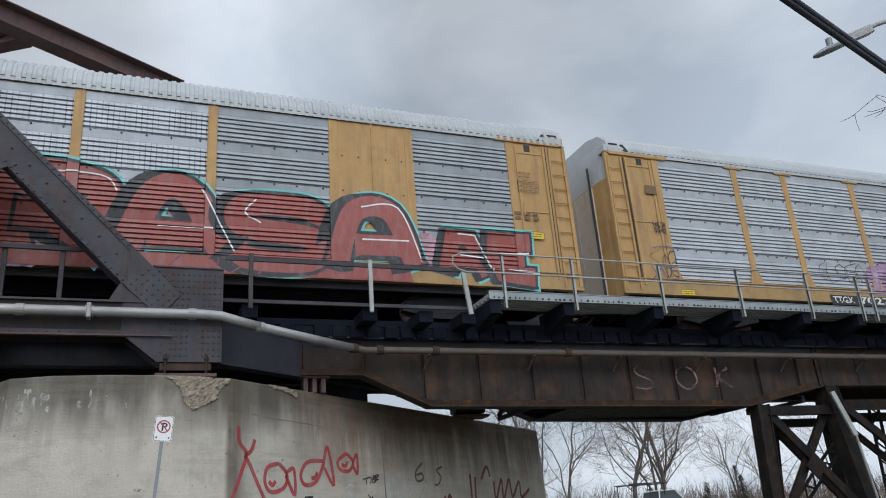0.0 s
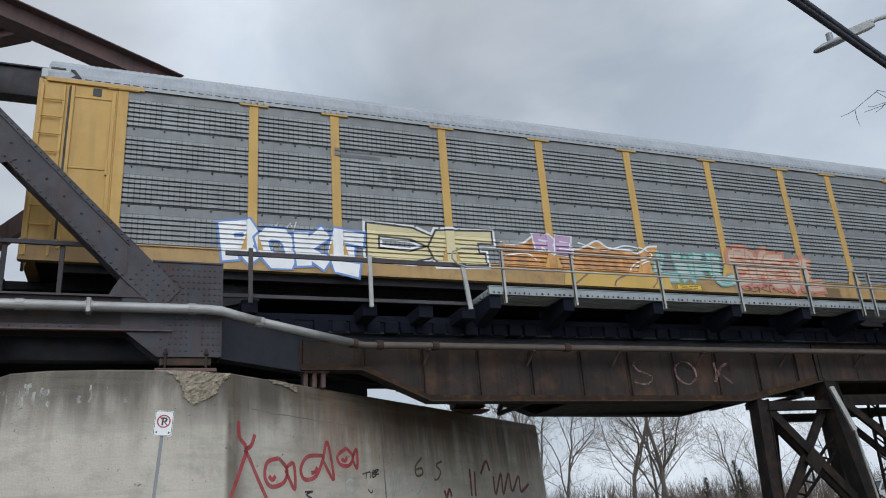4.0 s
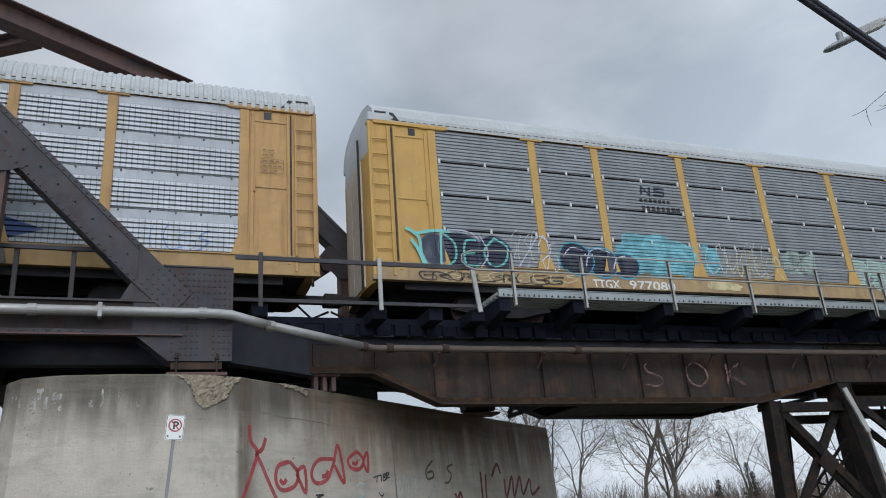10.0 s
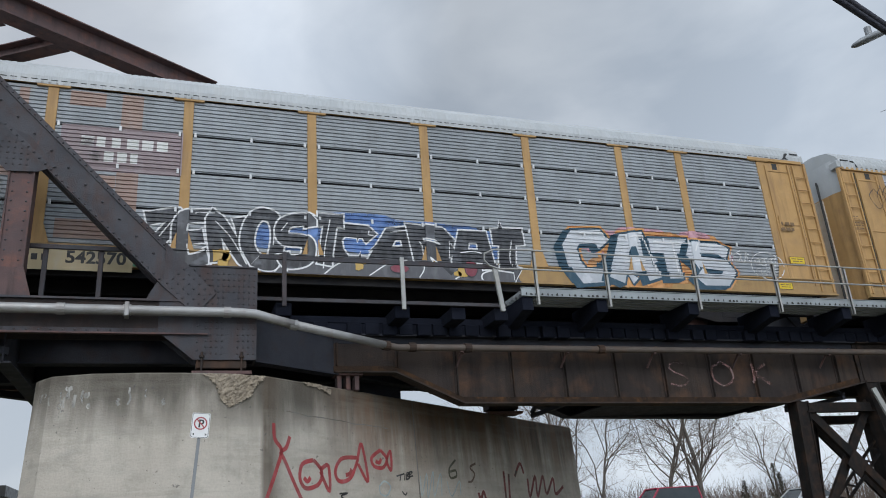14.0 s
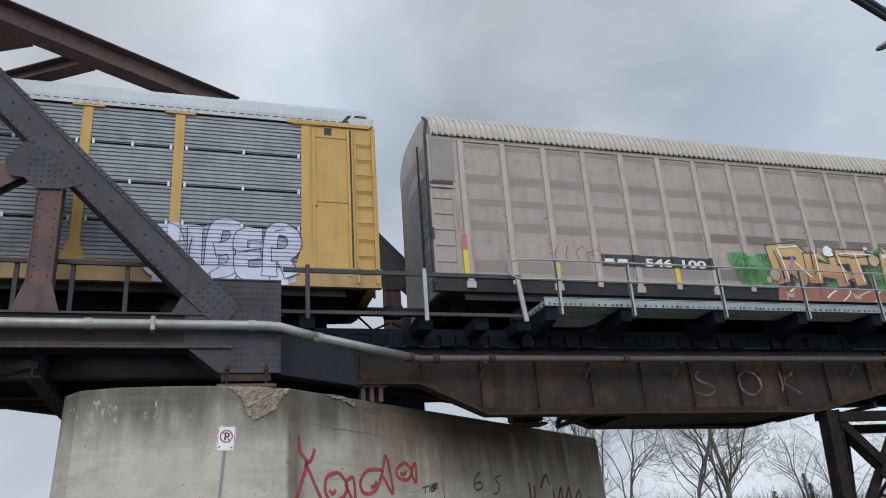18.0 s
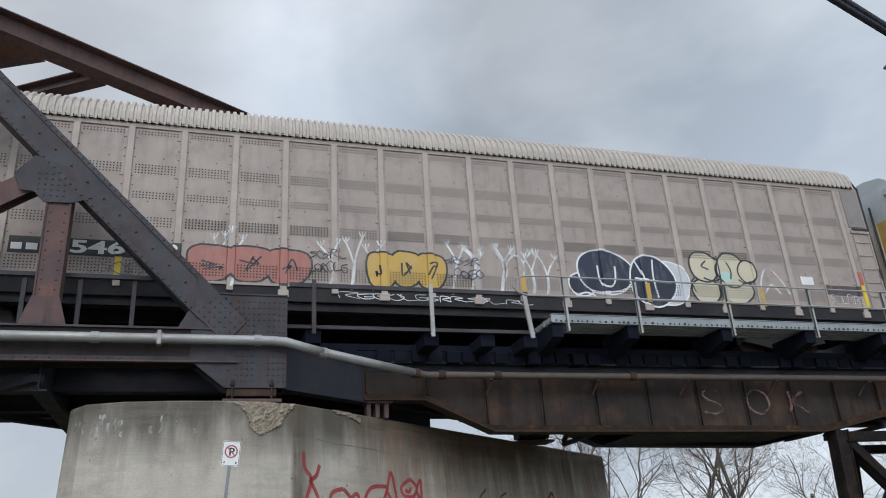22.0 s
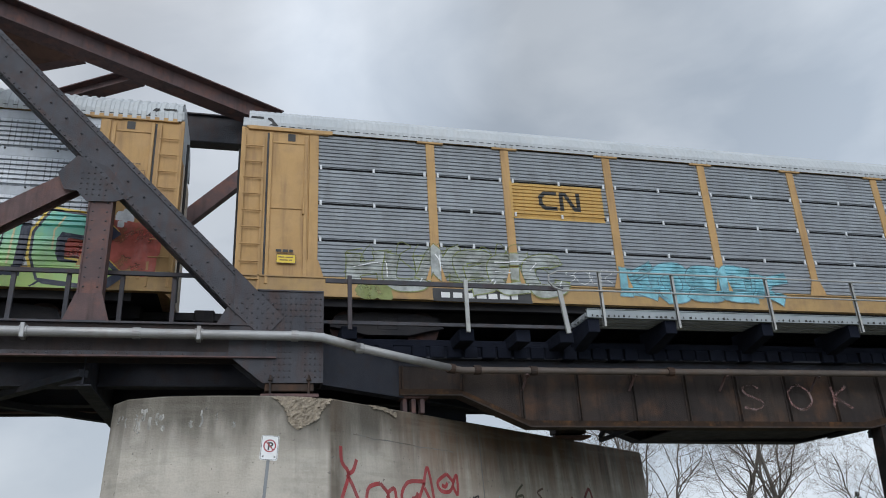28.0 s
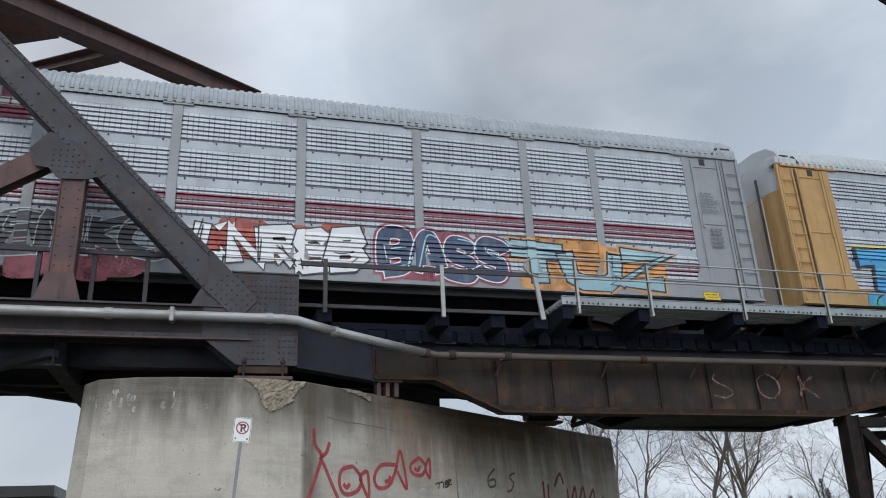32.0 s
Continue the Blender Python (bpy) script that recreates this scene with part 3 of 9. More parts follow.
wall_strokes("scrawl", [
    [(0.14, 3.82), (0.16, 3.52), (0.33, 3.31), (0.19, 2.96), (-0.1, 2.39)],
    [(0.57, 3.59), (0.46, 3.37), (0.29, 3.29)],
    [(0.29, 3.29), (0.42, 3.11), (0.58, 2.83), (0.85, 2.39)],
    [(1.23, 3.16), (0.9, 3.07), (0.82, 2.79), (0.99, 2.61), (1.36, 2.7), (1.46, 2.95), (1.23, 3.16)],
    [(1.42, 2.97), (1.67, 3.06), (1.67, 2.56), (1.42, 2.94)],
    [(0.93, 2.81), (1.03, 2.74), (1.12, 2.82)],
    [(2.61, 3.26), (2.11, 3.22), (1.88, 2.96), (2.0, 2.76), (2.37, 2.84), (2.65, 3.24)],
    [(2.62, 3.18), (2.8, 3.56), (2.95, 2.77), (2.64, 3.13)],
    [(2.21, 2.89), (2.34, 2.92), (2.41, 3.02)],
    [(3.46, 3.46), (3.13, 3.28), (3.2, 3.1), (3.52, 3.08), (3.68, 3.28), (3.46, 3.46)],
    [(3.66, 3.25), (3.84, 3.45), (3.82, 3.03), (3.65, 3.22)],
    [(3.26, 3.21), (3.39, 3.18), (3.47, 3.27)],
], 0.085, paint("red_wall_paint", (0.40, 0.055, 0.06), 0.7, 0.32), "red spray-painted scrawl", 0.006)
wall_strokes("scrawl", [
    [(4.0, 2.9), (4.31, 2.96)],
    [(4.16, 2.92), (4.12, 2.79)],
    [(4.34, 2.96), (4.3, 2.81)],
    [(4.42, 2.99), (4.38, 2.84), (4.52, 2.88), (4.41, 2.92), (4.53, 2.97), (4.42, 2.99)],
    [(4.5, 3.0), (4.64, 3.01), (4.49, 2.9), (4.65, 2.92)],
    [(4.17, 2.57), (4.28, 2.49), (4.36, 2.54)],
    [(1.97, 2.51), (2.23, 2.52), (2.02, 2.46), (2.2, 2.38)],
], 0.035, paint("black_wall_paint", (0.03, 0.03, 0.03), 0.7, 0.12), "small black tag", 0.009)
wall_strokes("scrawl", [
    [(6.62, 3.36), (6.28, 3.13), (6.3, 2.91), (6.58, 2.95), (6.57, 3.09), (6.29, 3.05)],
], 0.06, paint("olive_wall_paint", (0.09, 0.085, 0.05), 0.7, 0.12), "dark spray-painted figure", 0.006)
wall_strokes("scrawl", [
    [(7.61, 3.3), (7.3, 3.19), (7.5, 3.03), (7.33, 2.84), (7.13, 2.82)],
], 0.055, paint("brown_wall_paint", (0.14, 0.09, 0.06), 0.7, 0.12), "dark spray-painted figure", 0.006)
wall_strokes("scrawl", [
    [(4.97, 2.92), (4.96, 2.46), (5.24, 2.98), (5.22, 2.43), (5.53, 3.05), (5.49, 2.46), (5.85, 2.99), (5.82, 2.46)],
    [(3.34, 2.67), (3.53, 2.78), (3.75, 2.67), (3.6, 2.48), (3.37, 2.51), (3.34, 2.67)],
    [(6.11, 2.82), (6.28, 2.46), (6.7, 2.83), (6.7, 2.49)],
], 0.04, paint("pale_wall_paint", (0.40, 0.47, 0.47), 0.7, 0.35), "pale blue scrawl", 0.006)
wall_strokes("scrawl", [
    [(9.11, 3.14), (9.07, 2.39)],
    [(9.39, 3.07), (9.29, 2.39)],
    [(9.75, 3.01), (10.16, 3.38), (10.33, 3.1)],
    [(10.53, 2.96), (10.55, 2.45), (11.05, 3.04), (11.05, 2.45), (11.57, 3.05), (11.68, 2.53), (12.27, 2.99), (12.31, 2.53), (12.95, 2.76)],
    [(7.59, 2.55), (7.69, 2.39), (7.86, 2.57), (7.95, 2.39)],
], 0.1, paint("faintred_wall_paint", (0.20, 0.05, 0.045), 0.7, 0.35), "faded red scrawl", 0.006)


def spall(pts, seed, depth):
    """A patch where the face has broken away, rough with gravel; pts: outline as (metres along the front, height)."""
    rnd = random.Random(seed)
    front = [Vector(p) for p in FRONT]
    def at(s):
        acc = 0.0
        for a, c in zip(front, front[1:]):
            L = (c - a).length
            if acc + L >= s:
                d = (c - a) / L
                return a + d * (s - acc), Vector((d.y, -d.x))
            acc += L
        return front[-1], Vector((0.6, -0.8))
    s0, s1 = min(p[0] for p in pts), max(p[0] for p in pts)
    z0, z1 = min(p[1] for p in pts), max(p[1] for p in pts)
    def inside(s, z):
        c = False
        for (ax, az), (bx, bz) in zip(pts, pts[1:] + pts[:1]):
            if (az > z) != (bz > z) and s < (bx - ax) * (z - az) / (bz - az) + ax:
                c = not c
        return c
    d = 0.035
    ns, nz = int((s1 - s0) / d) + 1, int((z1 - z0) / d) + 1
    g, idx = Geo(), {}
    vs, fs = [], []
    for i in range(ns + 1):
        for k in range(nz + 1):
            s, z = s0 + i * d, z0 + k * d
            if inside(s, z):
                p, n = at(s + rnd.uniform(-0.3, 0.3) * d)
                zz = z + rnd.uniform(-0.3, 0.3) * d
                o = 0.045 * (PIER_Z - zz) + 0.012 + depth * abs(noise.noise((s * 7, zz * 7, seed))) + rnd.uniform(0, 0.02)
                idx[i, k] = len(vs)
                vs.append((p.x + n.x * o, p.y + n.y * o, min(zz, PIER_Z + 0.01)))
    for (i, k) in idx:
        q = [(i, k), (i + 1, k), (i + 1, k + 1), (i, k + 1)]
        if all(t in idx for t in q):
            fs.append([idx[t] for t in q])
    part("broken_patch", g.add(vs, fs), AGGREGATE, pier, "patch of broken concrete with bare gravel", fix=False)


def front_s(x):
    """Metres along the front up to x."""
    acc = 0.0
    for (ax, ay), (bx, by) in zip(FRONT, FRONT[1:]):
        L = math.dist((ax, ay), (bx, by))
        if ax <= x <= bx:
            return acc + L * (x - ax) / (bx - ax)
        acc += L
    return acc


spall([(front_s(0.42), 4.74), (front_s(0.55), 4.62), (front_s(0.72), 4.45), (front_s(0.80), 4.22), (front_s(0.95), 4.05), (front_s(1.12), 4.14), (front_s(1.38), 4.28), (front_s(1.52), 4.52), (front_s(1.74), 4.72), (front_s(1.2), 4.75)], 5, 0.05)
spall([(front_s(2.35), 4.74), (front_s(2.6), 4.64), (front_s(2.9), 4.62), (front_s(3.15), 4.52), (front_s(3.2), 4.66), (front_s(2.9), 4.74)], 9, 0.04)
# pale lime runs on the rounded end, and the cracked pour line
lime = paint("lime_stain", (0.50, 0.49, 0.45), 0.9, 0.75, 0.3)
lime_rnd = random.Random(31)
for k in range(22):
    x = lime_rnd.choice((-2.2, -1.85, -1.75, -1.45, -1.35)) + lime_rnd.uniform(-0.10, 0.10) if k < 17 else lime_rnd.uniform(-1.2, 0.2)
    z, h, wide = lime_rnd.uniform(4.15, 4.52), lime_rnd.uniform(0.05, 0.24), lime_rnd.uniform(0.02, 0.06)
    s = stroke([(0, z), (lime_rnd.uniform(-0.03, 0.03), z - h * 0.5), (lime_rnd.uniform(-0.02, 0.02), z - h)], wide)
    vs = []
    for a, y, zz in s.v:
        p = pier_line([(x + a - 0.02, 0), (x + a + 0.02, 0)], 0, zz)[0]
        k = next(i for i in range(len(FRONT) - 1) if FRONT[i][0] <= x + a <= FRONT[i + 1][0])
        (ax, ay), (bx, by) = FRONT[k], FRONT[k + 1]
        yy = ay + (by - ay) * (x + a - ax) / (bx - ax)
        vs.append((x + a, yy - 0.045 * (PIER_Z - zz) - 0.015, zz))
    part("lime_run", Geo().add(vs, s.f), lime, pier, "white lime streak", fix=False)
crack = Geo()
for (a, z), (c, w) in zip([(0.5, 4.08), (1.1, 4.03), (1.9, 4.02), (2.6, 3.98), (3.3, 3.98)], [(1.1, 4.03), (1.9, 4.02), (2.6, 3.98), (3.3, 3.98), (3.8, 3.96)]):
    s = stroke([(a, z), ((a + c) / 2, (z + w) / 2 + 0.012), (c, w)], 0.022)
    crack.add([on_wall(x, zz, 0.004) for x, y, zz in s.v], s.f)
part("pour_line", crack, CONCRETE_DARK, pier, "dark cracked pour line", fix=False)
part("expansion_joint", Geo().add([on_wall(4.86 + dx, z, 0.003) for dx, z in ((0, 0), (0.05, 0), (0.05, 4.7), (0, 4.7))], [(0, 1, 2, 3)]), CONCRETE_DARK, pier, fix=False)
# ---- through truss, its far side shifted along the track by the skew ----
Y0, Y1, SHIFT = 15.30, 20.90, 8.25
SLOPE = 1.026
END_X, HIP_X = 0.95, -7.70
truss = thing("truss_bridge", "dark riveted steel through-truss railway bridge with rust", "truss bridge")


def truss_side(y0, shift, near):
    """One truss: end post, chords, hanger, strut, gussets."""
    y1 = y0 + 0.46
    ym = (y0 + y1) / 2
    up = lambda x: 6.60 - SLOPE * x
    a, b = (0.35 + shift, ym, up(0.35)), (-7.42 + shift, ym, up(-7.42))
    for dy in (-0.21, 0.21):
        ep = part("end_post_plate", Geo().beam((a[0], a[1] + dy, a[2]), (b[0], b[1] + dy, b[2]), 0.035, 0.64, (0, 0, 1)), STEEL_DARK, truss, "inclined riveted end post plate")
    ax = Vector((b[0] - a[0], 0, b[2] - a[2])).normalized()
    nz = Vector((-ax.z, 0, ax.x)) if ax.x > 0 else Vector((ax.z, 0, -ax.x))
    for s in (1, -1):
        o = nz * 0.31 * s
        part("cover_plate", Geo().beam((a[0] + o.x, a[1], a[2] + o.z), (b[0] + o.x, b[1], b[2] + o.z), 0.46 if s > 0 else 0.30, 0.03, nz), STEEL_DARK, truss)
        part("edge_angle", Geo().beam((a[0] + o.x * 0.86, y0 - 0.012, a[2] + o.z * 0.86), (b[0] + o.x * 0.86, y0 - 0.012, b[2] + o.z * 0.86), 0.024, 0.09, nz), STEEL_DARK, truss)
    for dy in (0, 0.43):
        part("bottom_chord", Geo().box(-60 + shift, END_X + 0.3 + shift, y0 + dy, y0 + dy + 0.03, 5.50, 6.16), STEEL_CHORD, truss)
    part("chord_cover", Geo().box(-60 + shift, END_X - 0.4 + shift, y0 - 0.06, y0 + 0.52, 6.16, 6.20), STEEL_DARK, truss)
    part("chord_angle", Geo().box(-60 + shift, END_X - 0.4 + shift, y0 - 0.09, y0 - 0.001, 5.50, 5.53), STEEL_BROWN, truss)
    part("chord_angle", Geo().box(-60 + shift, END_X - 0.4 + shift, y0 - 0.03, y0 - 0.002, 5.53, 5.62), STEEL_DARK, truss)
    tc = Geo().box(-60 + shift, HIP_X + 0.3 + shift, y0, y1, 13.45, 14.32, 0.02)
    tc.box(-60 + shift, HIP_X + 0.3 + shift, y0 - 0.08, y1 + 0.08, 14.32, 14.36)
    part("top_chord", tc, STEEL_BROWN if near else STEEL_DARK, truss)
    # strut and hanger that hang from the middle of the end post
    vx = -3.0 + shift
    ve = part("hanger", Geo().box(vx - 0.22, vx + 0.20, y0 + 0.03, y0 + 0.06, 6.2, 9.4), STEEL_BROWN, truss, "rusty brown riveted hanger")
    part("flange", Geo().box(vx - 0.24, vx - 0.21, y0, y0 + 0.36, 6.2, 9.4), STEEL_BROWN, ve)
    part("flange", Geo().box(vx + 0.19, vx + 0.22, y0, y0 + 0.36, 6.2, 9.4), STEEL_BROWN, ve)
    part("foot_plate", Geo().prism([(vx - 0.42, 6.2), (vx + 0.40, 6.2), (vx + 0.23, 6.75), (vx - 0.25, 6.75)], y0 - 0.02, y0 + 0.0), STEEL_BROWN, ve)
    sd = Geo()
    p, q = (vx - 0.1, ym, 9.55), (vx - 4.9, ym, 6.15)
    for dy in (-0.14, 0.14):
        sd.beam((p[0], p[1] + dy, p[2]), (q[0], q[1] + dy, q[2]), 0.03, 0.44)
    sd.beam((p[0], ym, p[2] + 0.2), (q[0], ym, q[2] + 0.2), 0.28, 0.02)
    part("sub_diagonal", sd, STEEL_BROWN, truss)
    ng = Geo().prism([(vx - 0.88, 9.30), (vx - 0.55, 9.72), (vx + 0.05, 9.50), (vx + 0.58, 8.86), (vx + 0.25, 8.72), (vx - 0.28, 8.70), (vx - 0.48, 8.92), (vx - 0.72, 8.94)], y0 - 0.02, y0 + 0.0)
    part("gusset_plate", ng, STEEL_DARK, truss)
    g = Geo().prism([(1.48 + shift, 6.90), (1.48 + shift, 5.02), (0.30 + shift, 5.02), (-0.36 + shift, 5.56), (-0.36 + shift, 6.2), (0.06 + shift, 6.90)], y0 - 0.035, y0 + 0.0)
    g.prism([(1.48 + shift, 6.90), (1.48 + shift, 5.02), (0.30 + shift, 5.02), (-0.36 + shift, 5.56), (-0.36 + shift, 6.2), (0.06 + shift, 6.90)], y1, y1 + 0.03)
    g.box(1.44 + shift, 1.48 + shift, y0, y1, 5.02, 6.90)
    g.box(0.15 + shift, 1.48 + shift, y0 - 0.06, y1 + 0.05, 6.90, 6.93)
    part("gusset_plate", g, STEEL_DARK, truss, "large riveted corner gusset")
    foot = Geo().prism([(-0.30 + shift, 7.36), (0.68 + shift, 6.34), (0.30 + shift, 5.90), (-0.30 + shift, 6.45)], y0 - 0.062, y0 - 0.037)
    part("post_foot", foot, STEEL_DARK, truss, "riveted foot of the inclined end post")
    if near:
        stuff(part("rivet_pattern", rivets([(-0.24 + 0.1 * i + 0.1 * k, y0 - 0.062, 6.52 - 0.1 * i + 0.1 * k) for i in range(6) for k in range(5)], 0.022), STEEL_DARK, truss))
    kick = Geo().prism([(-0.62 + shift, 6.2), (0.10 + shift, 6.2), (0.30 + shift, 6.5), (-0.35 + shift, 6.72)], y0 + 0.02, y0 + 0.04)
    part("stay_plate", kick, STEEL_DARK, truss)
    be = Geo().box(0.36 + shift, 1.30 + shift, y0 + 0.0, y1, 4.86, 5.02, 0.015)
    be.box(0.44 + shift, 1.22 + shift, y0 + 0.03, y1 - 0.03, 4.86, 5.0)
    part("bearing_shoe", be, STEEL_RUST, truss)
    part("masonry_plate", Geo().box(0.28 + shift, 1.40 + shift, y0 - 0.08, y1 + 0.1, 4.73, 4.80, 0.01), STEEL_BROWN, truss)
    for bx in (0.46, 1.20):
        part("anchor_bolt", Geo().tube([(bx + shift, y0 - 0.04, 4.78), (bx + shift, y0 - 0.04, 5.17)], 0.022, 6).tube([(bx + shift, y0 - 0.04, 5.06), (bx + shift, y0 - 0.04, 5.10)], 0.05, 6), STEEL_RUST, truss)
    hv = Geo().box(HIP_X - 0.02 + shift, HIP_X + 0.30 + shift, y0 + 0.06, y0 + 0.40, 6.2, 13.5)
    part("hip_hanger", hv, STEEL_DARK, truss)
    hd = Geo().beam((HIP_X + shift, ym, 13.4), (HIP_X - 7.2 + shift, ym, 6.2), 0.34, 0.42)
    part("main_diagonal", hd, STEEL_BROWN, truss)
    hg = Geo().prism([(HIP_X - 0.9 + shift, 13.45), (HIP_X - 0.9 + shift, 12.9), (HIP_X - 0.55 + shift, 12.35), (HIP_X + 0.45 + shift, 12.35), (HIP_X + 1.0 + shift, 13.1), (HIP_X + 0.2 + shift, 14.1)], y0 - 0.02, y0 + 0.01)
    part("gusset_plate", hg, STEEL_DARK, truss)
    if near:
        spots = []
        axn = Vector((b[0] - a[0], 0, b[2] - a[2]))
        L = axn.length
        axn.normalize()
        nn = Vector((-axn.z, 0, axn.x))
        for i in range(int(L / 0.16)):
            for s in (-0.27, 0.27):
                p = Vector(a) + axn * (0.3 + i * 0.16) + nn * s
                spots.append((p.x, y0 - 0.024, p.z))
            if i % 3 == 0:
                p = Vector(a) + axn * (0.3 + i * 0.16)
                spots.append((p.x, y0 - 0.018 + 0.0, p.z))
        stuff(part("rivet_pattern", rivets(spots, 0.026), STEEL_DARK, truss))
        spots = [(0.52 + 0.1 * i, y0 - 0.035, 5.14 + 0.125 * k) for i in range(10) for k in range(14) if i not in (4, 5) or k > 9]
        spots += [(0.36 + 0.0 * k, y0 - 0.035, 5.2 + 0.16 * k) for k in range(6)]
        stuff(part("rivet_pattern", rivets(spots, 0.022), STEEL_DARK, truss))
        spots = [(-8 + 0.2 * i, y0 - 0.03, 5.575) for i in range(36)] + [(-8 + 0.2 * i, y0, 6.05) for i in range(36)]
        spots += [(vx - 0.42 + 0.12 * i, y0 - 0.02, 8.85 + 0.12 * k) for i in range(5) for k in range(5) if i + k < 7]
        spots += [(vx + s, y0 + 0.03, 6.9 + 0.2 * k) for k in range(10) for s in (-0.14, 0.12)]
        stuff(part("rivet_pattern", rivets(spots, 0.022), STEEL_DARK, truss))


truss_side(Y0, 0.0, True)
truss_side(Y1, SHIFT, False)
# portal strut from hip to hip, and the top laterals
NH, FH = Vector((-8.35, 15.55, 0)), Vector((0.62, 20.95, 0))


def i_beam(p, q, h, w, t=0.03, material=STEEL_BROWN, name="strut"):
    web = part(name, Geo().beam(p, q, t, h), material, truss)
    for s in (1, -1):
        o = Vector((0, 0, s * h / 2))
        part("flange", Geo().beam(Vector(p) + o, Vector(q) + o, w, t), material, web)
    return web


i_beam((NH.x, NH.y, 14.32), (FH.x, FH.y, 14.32), 0.60, 0.50, name="portal_strut")
i_beam((-12.3, 21.9, 14.18), (-4.45, 18.19, 14.18), 0.30, 0.30, name="top_lateral")
i_beam((-9.2, 22.9, 14.26), (-3.15, 19.03, 14.26), 0.36, 0.40, name="top_lateral")
part("portal_plate", Geo().prism([(-9.2, 15.25), (-4.25, 18.05), (-5.75, 18.82), (-9.2, 18.6)], 14.02, 14.05, "z"), STEEL_PLATE, truss, "rust-brown corner plate of the portal bracing")
# floor: end floor beam along the skew, cross beams, stringers, bottom laterals
def floor_beam(p, q, name):
    web = part(name, Geo().beam((p[0], p[1], 5.55), (q[0], q[1], 5.55), 0.03, 1.0), STEEL_BLACK, truss)
    for z in (6.04, 5.06):
        part("flange", Geo().beam((p[0], p[1], z), (q[0], q[1], z), 0.3, 0.03), STEEL_BLACK, web)


floor_beam((1.2, 15.5), (9.4, 21.1), "end_floor_beam")
for k in range(6):
    floor_beam((-3.0 - 4.9 * k, 15.7), (-3.0 - 4.9 * k, 20.9), "floor_beam")
for y, e in ((17.2, 4.6), (19.2, 7.5)):
    web = part("stringer", Geo().box(-60, e, y - 0.015, y + 0.015, 5.36, 6.0), STEEL_BLACK, truss)
    part("flange", Geo().box(-60, e, y - 0.15, y + 0.15, 5.33, 5.36), STEEL_BLACK, web)
    part("flange", Geo().box(-60, e, y - 0.15, y + 0.15, 6.0, 6.03), STEEL_BLACK, web)
for k in range(5):
    x = -3.0 - 4.9 * k
    part("bottom_lateral", Geo().beam((x, 15.7, 5.28), (x - 4.9, 20.9, 5.28), 0.2, 0.14), STEEL_BLACK, truss)
    part("bottom_lateral", Geo().beam((x, 20.9, 5.28), (x - 4.9, 15.7, 5.28), 0.2, 0.14), STEEL_BLACK, truss)
# hand rail along the truss
for i in range(9):
    x = -1.52 - 1.005 * i
    part("rail_post", Geo().box(x - 0.045, x + 0.045, 15.86, 15.93, 6.2, 7.44, 0.006), STEEL_DARK, truss)
part("rail_board", Geo().box(-10.2, -0.3, 15.80, 15.86, 7.34, 7.43, 0.006), STEEL_DARK, truss)

# ---- plate girder spans ----
girders = thing("girder_bridge", "rust-stained steel plate girder railway span with stiffeners", "girder bridge")


def girder(y, xs, steel):
    """A plate girder; xs: left end, end of seat, low left, low right, right end."""
    a, b, c, d, e = xs
    bottom = [(a, 5.10), (b, 5.10), (c, 4.38), (d, 4.27), (e, 4.80)]
    web = Geo().prism([(a, 5.95)] + bottom + [(e, 5.95)], y, y + 0.025)
    part("web_plate", web, steel, girders)
    for (x0, z0), (x1, z1) in zip(bottom, bottom[1:]):
        part("bottom_flange", Geo().beam((x0, y + 0.01, z0), (x1, y + 0.01, z1), 0.42, 0.035, (0, 0, 1)), steel, girders)
        part("flange_angle", Geo().beam((x0, y - 0.012, z0 + 0.09), (x1, y - 0.012, z1 + 0.09), 0.02, 0.15, (0, 0, 1)), STEEL_ORANGE if steel is STEEL_RUST else steel, girders)
    part("top_flange", Geo().box(a, e, y - 0.2, y + 0.22, 5.93, 5.97).box(a, e, y - 0.02, y, 5.78, 5.93), STEEL_BLACK, girders)
    def low(x):
        for (x0, z0), (x1, z1) in zip(bottom, bottom[1:]):
            if x0 <= x <= x1:
                return z0 + (z1 - z0) * (x - x0) / (x1 - x0)
        return 4.8
    x = a + 0.06
    while x < e:
        part("stiffener", Geo().box(x - 0.05, x + 0.05, y - 0.022, y, low(x) + 0.17, 5.78).box(x - 0.008, x + 0.008, y - 0.11, y, low(x) + 0.17, 5.78), steel, girders)
        x += 1.42
    return low


low_near = girder(16.95, (3.33, 4.72, 6.33, 15.55, 18.35), STEEL_RUST)
girder(19.35, (6.4, 8.4, 10.25, 15.35, 18.35), STEEL_BLACK)
for y in (16.95, 19.35):
    g = Geo().box(18.42, 70, y, y + 0.025, 4.82, 5.95).box(18.42, 70, y - 0.2, y + 0.22, 4.80, 4.84).box(18.42, 70, y - 0.2, y + 0.22, 5.93, 5.97)
    part("approach_web", g, STEEL_RUST, girders)
    for k in range(14):
        x = 18.6 + 1.42 * k
        part("stiffener", Geo().box(x - 0.05, x + 0.05, y - 0.022, y, 4.9, 5.9), STEEL_RUST, girders)
for k in range(7):
    x = 9.2 + 1.42 * k
    part("cross_frame", Geo().beam((x, 17.0, 5.85), (x, 19.3, 4.5), 0.09, 0.09).beam((x, 17.0, 4.5), (x, 19.3, 5.85), 0.09, 0.09).beam((x, 17.0, 4.42), (x, 19.3, 4.42), 0.1, 0.1), STEEL_BLACK, girders)
part("bottom_bracing", Geo().box(10.3, 15.4, 17.1, 19.3, 4.36, 4.39), STEEL_BLACK, girders)
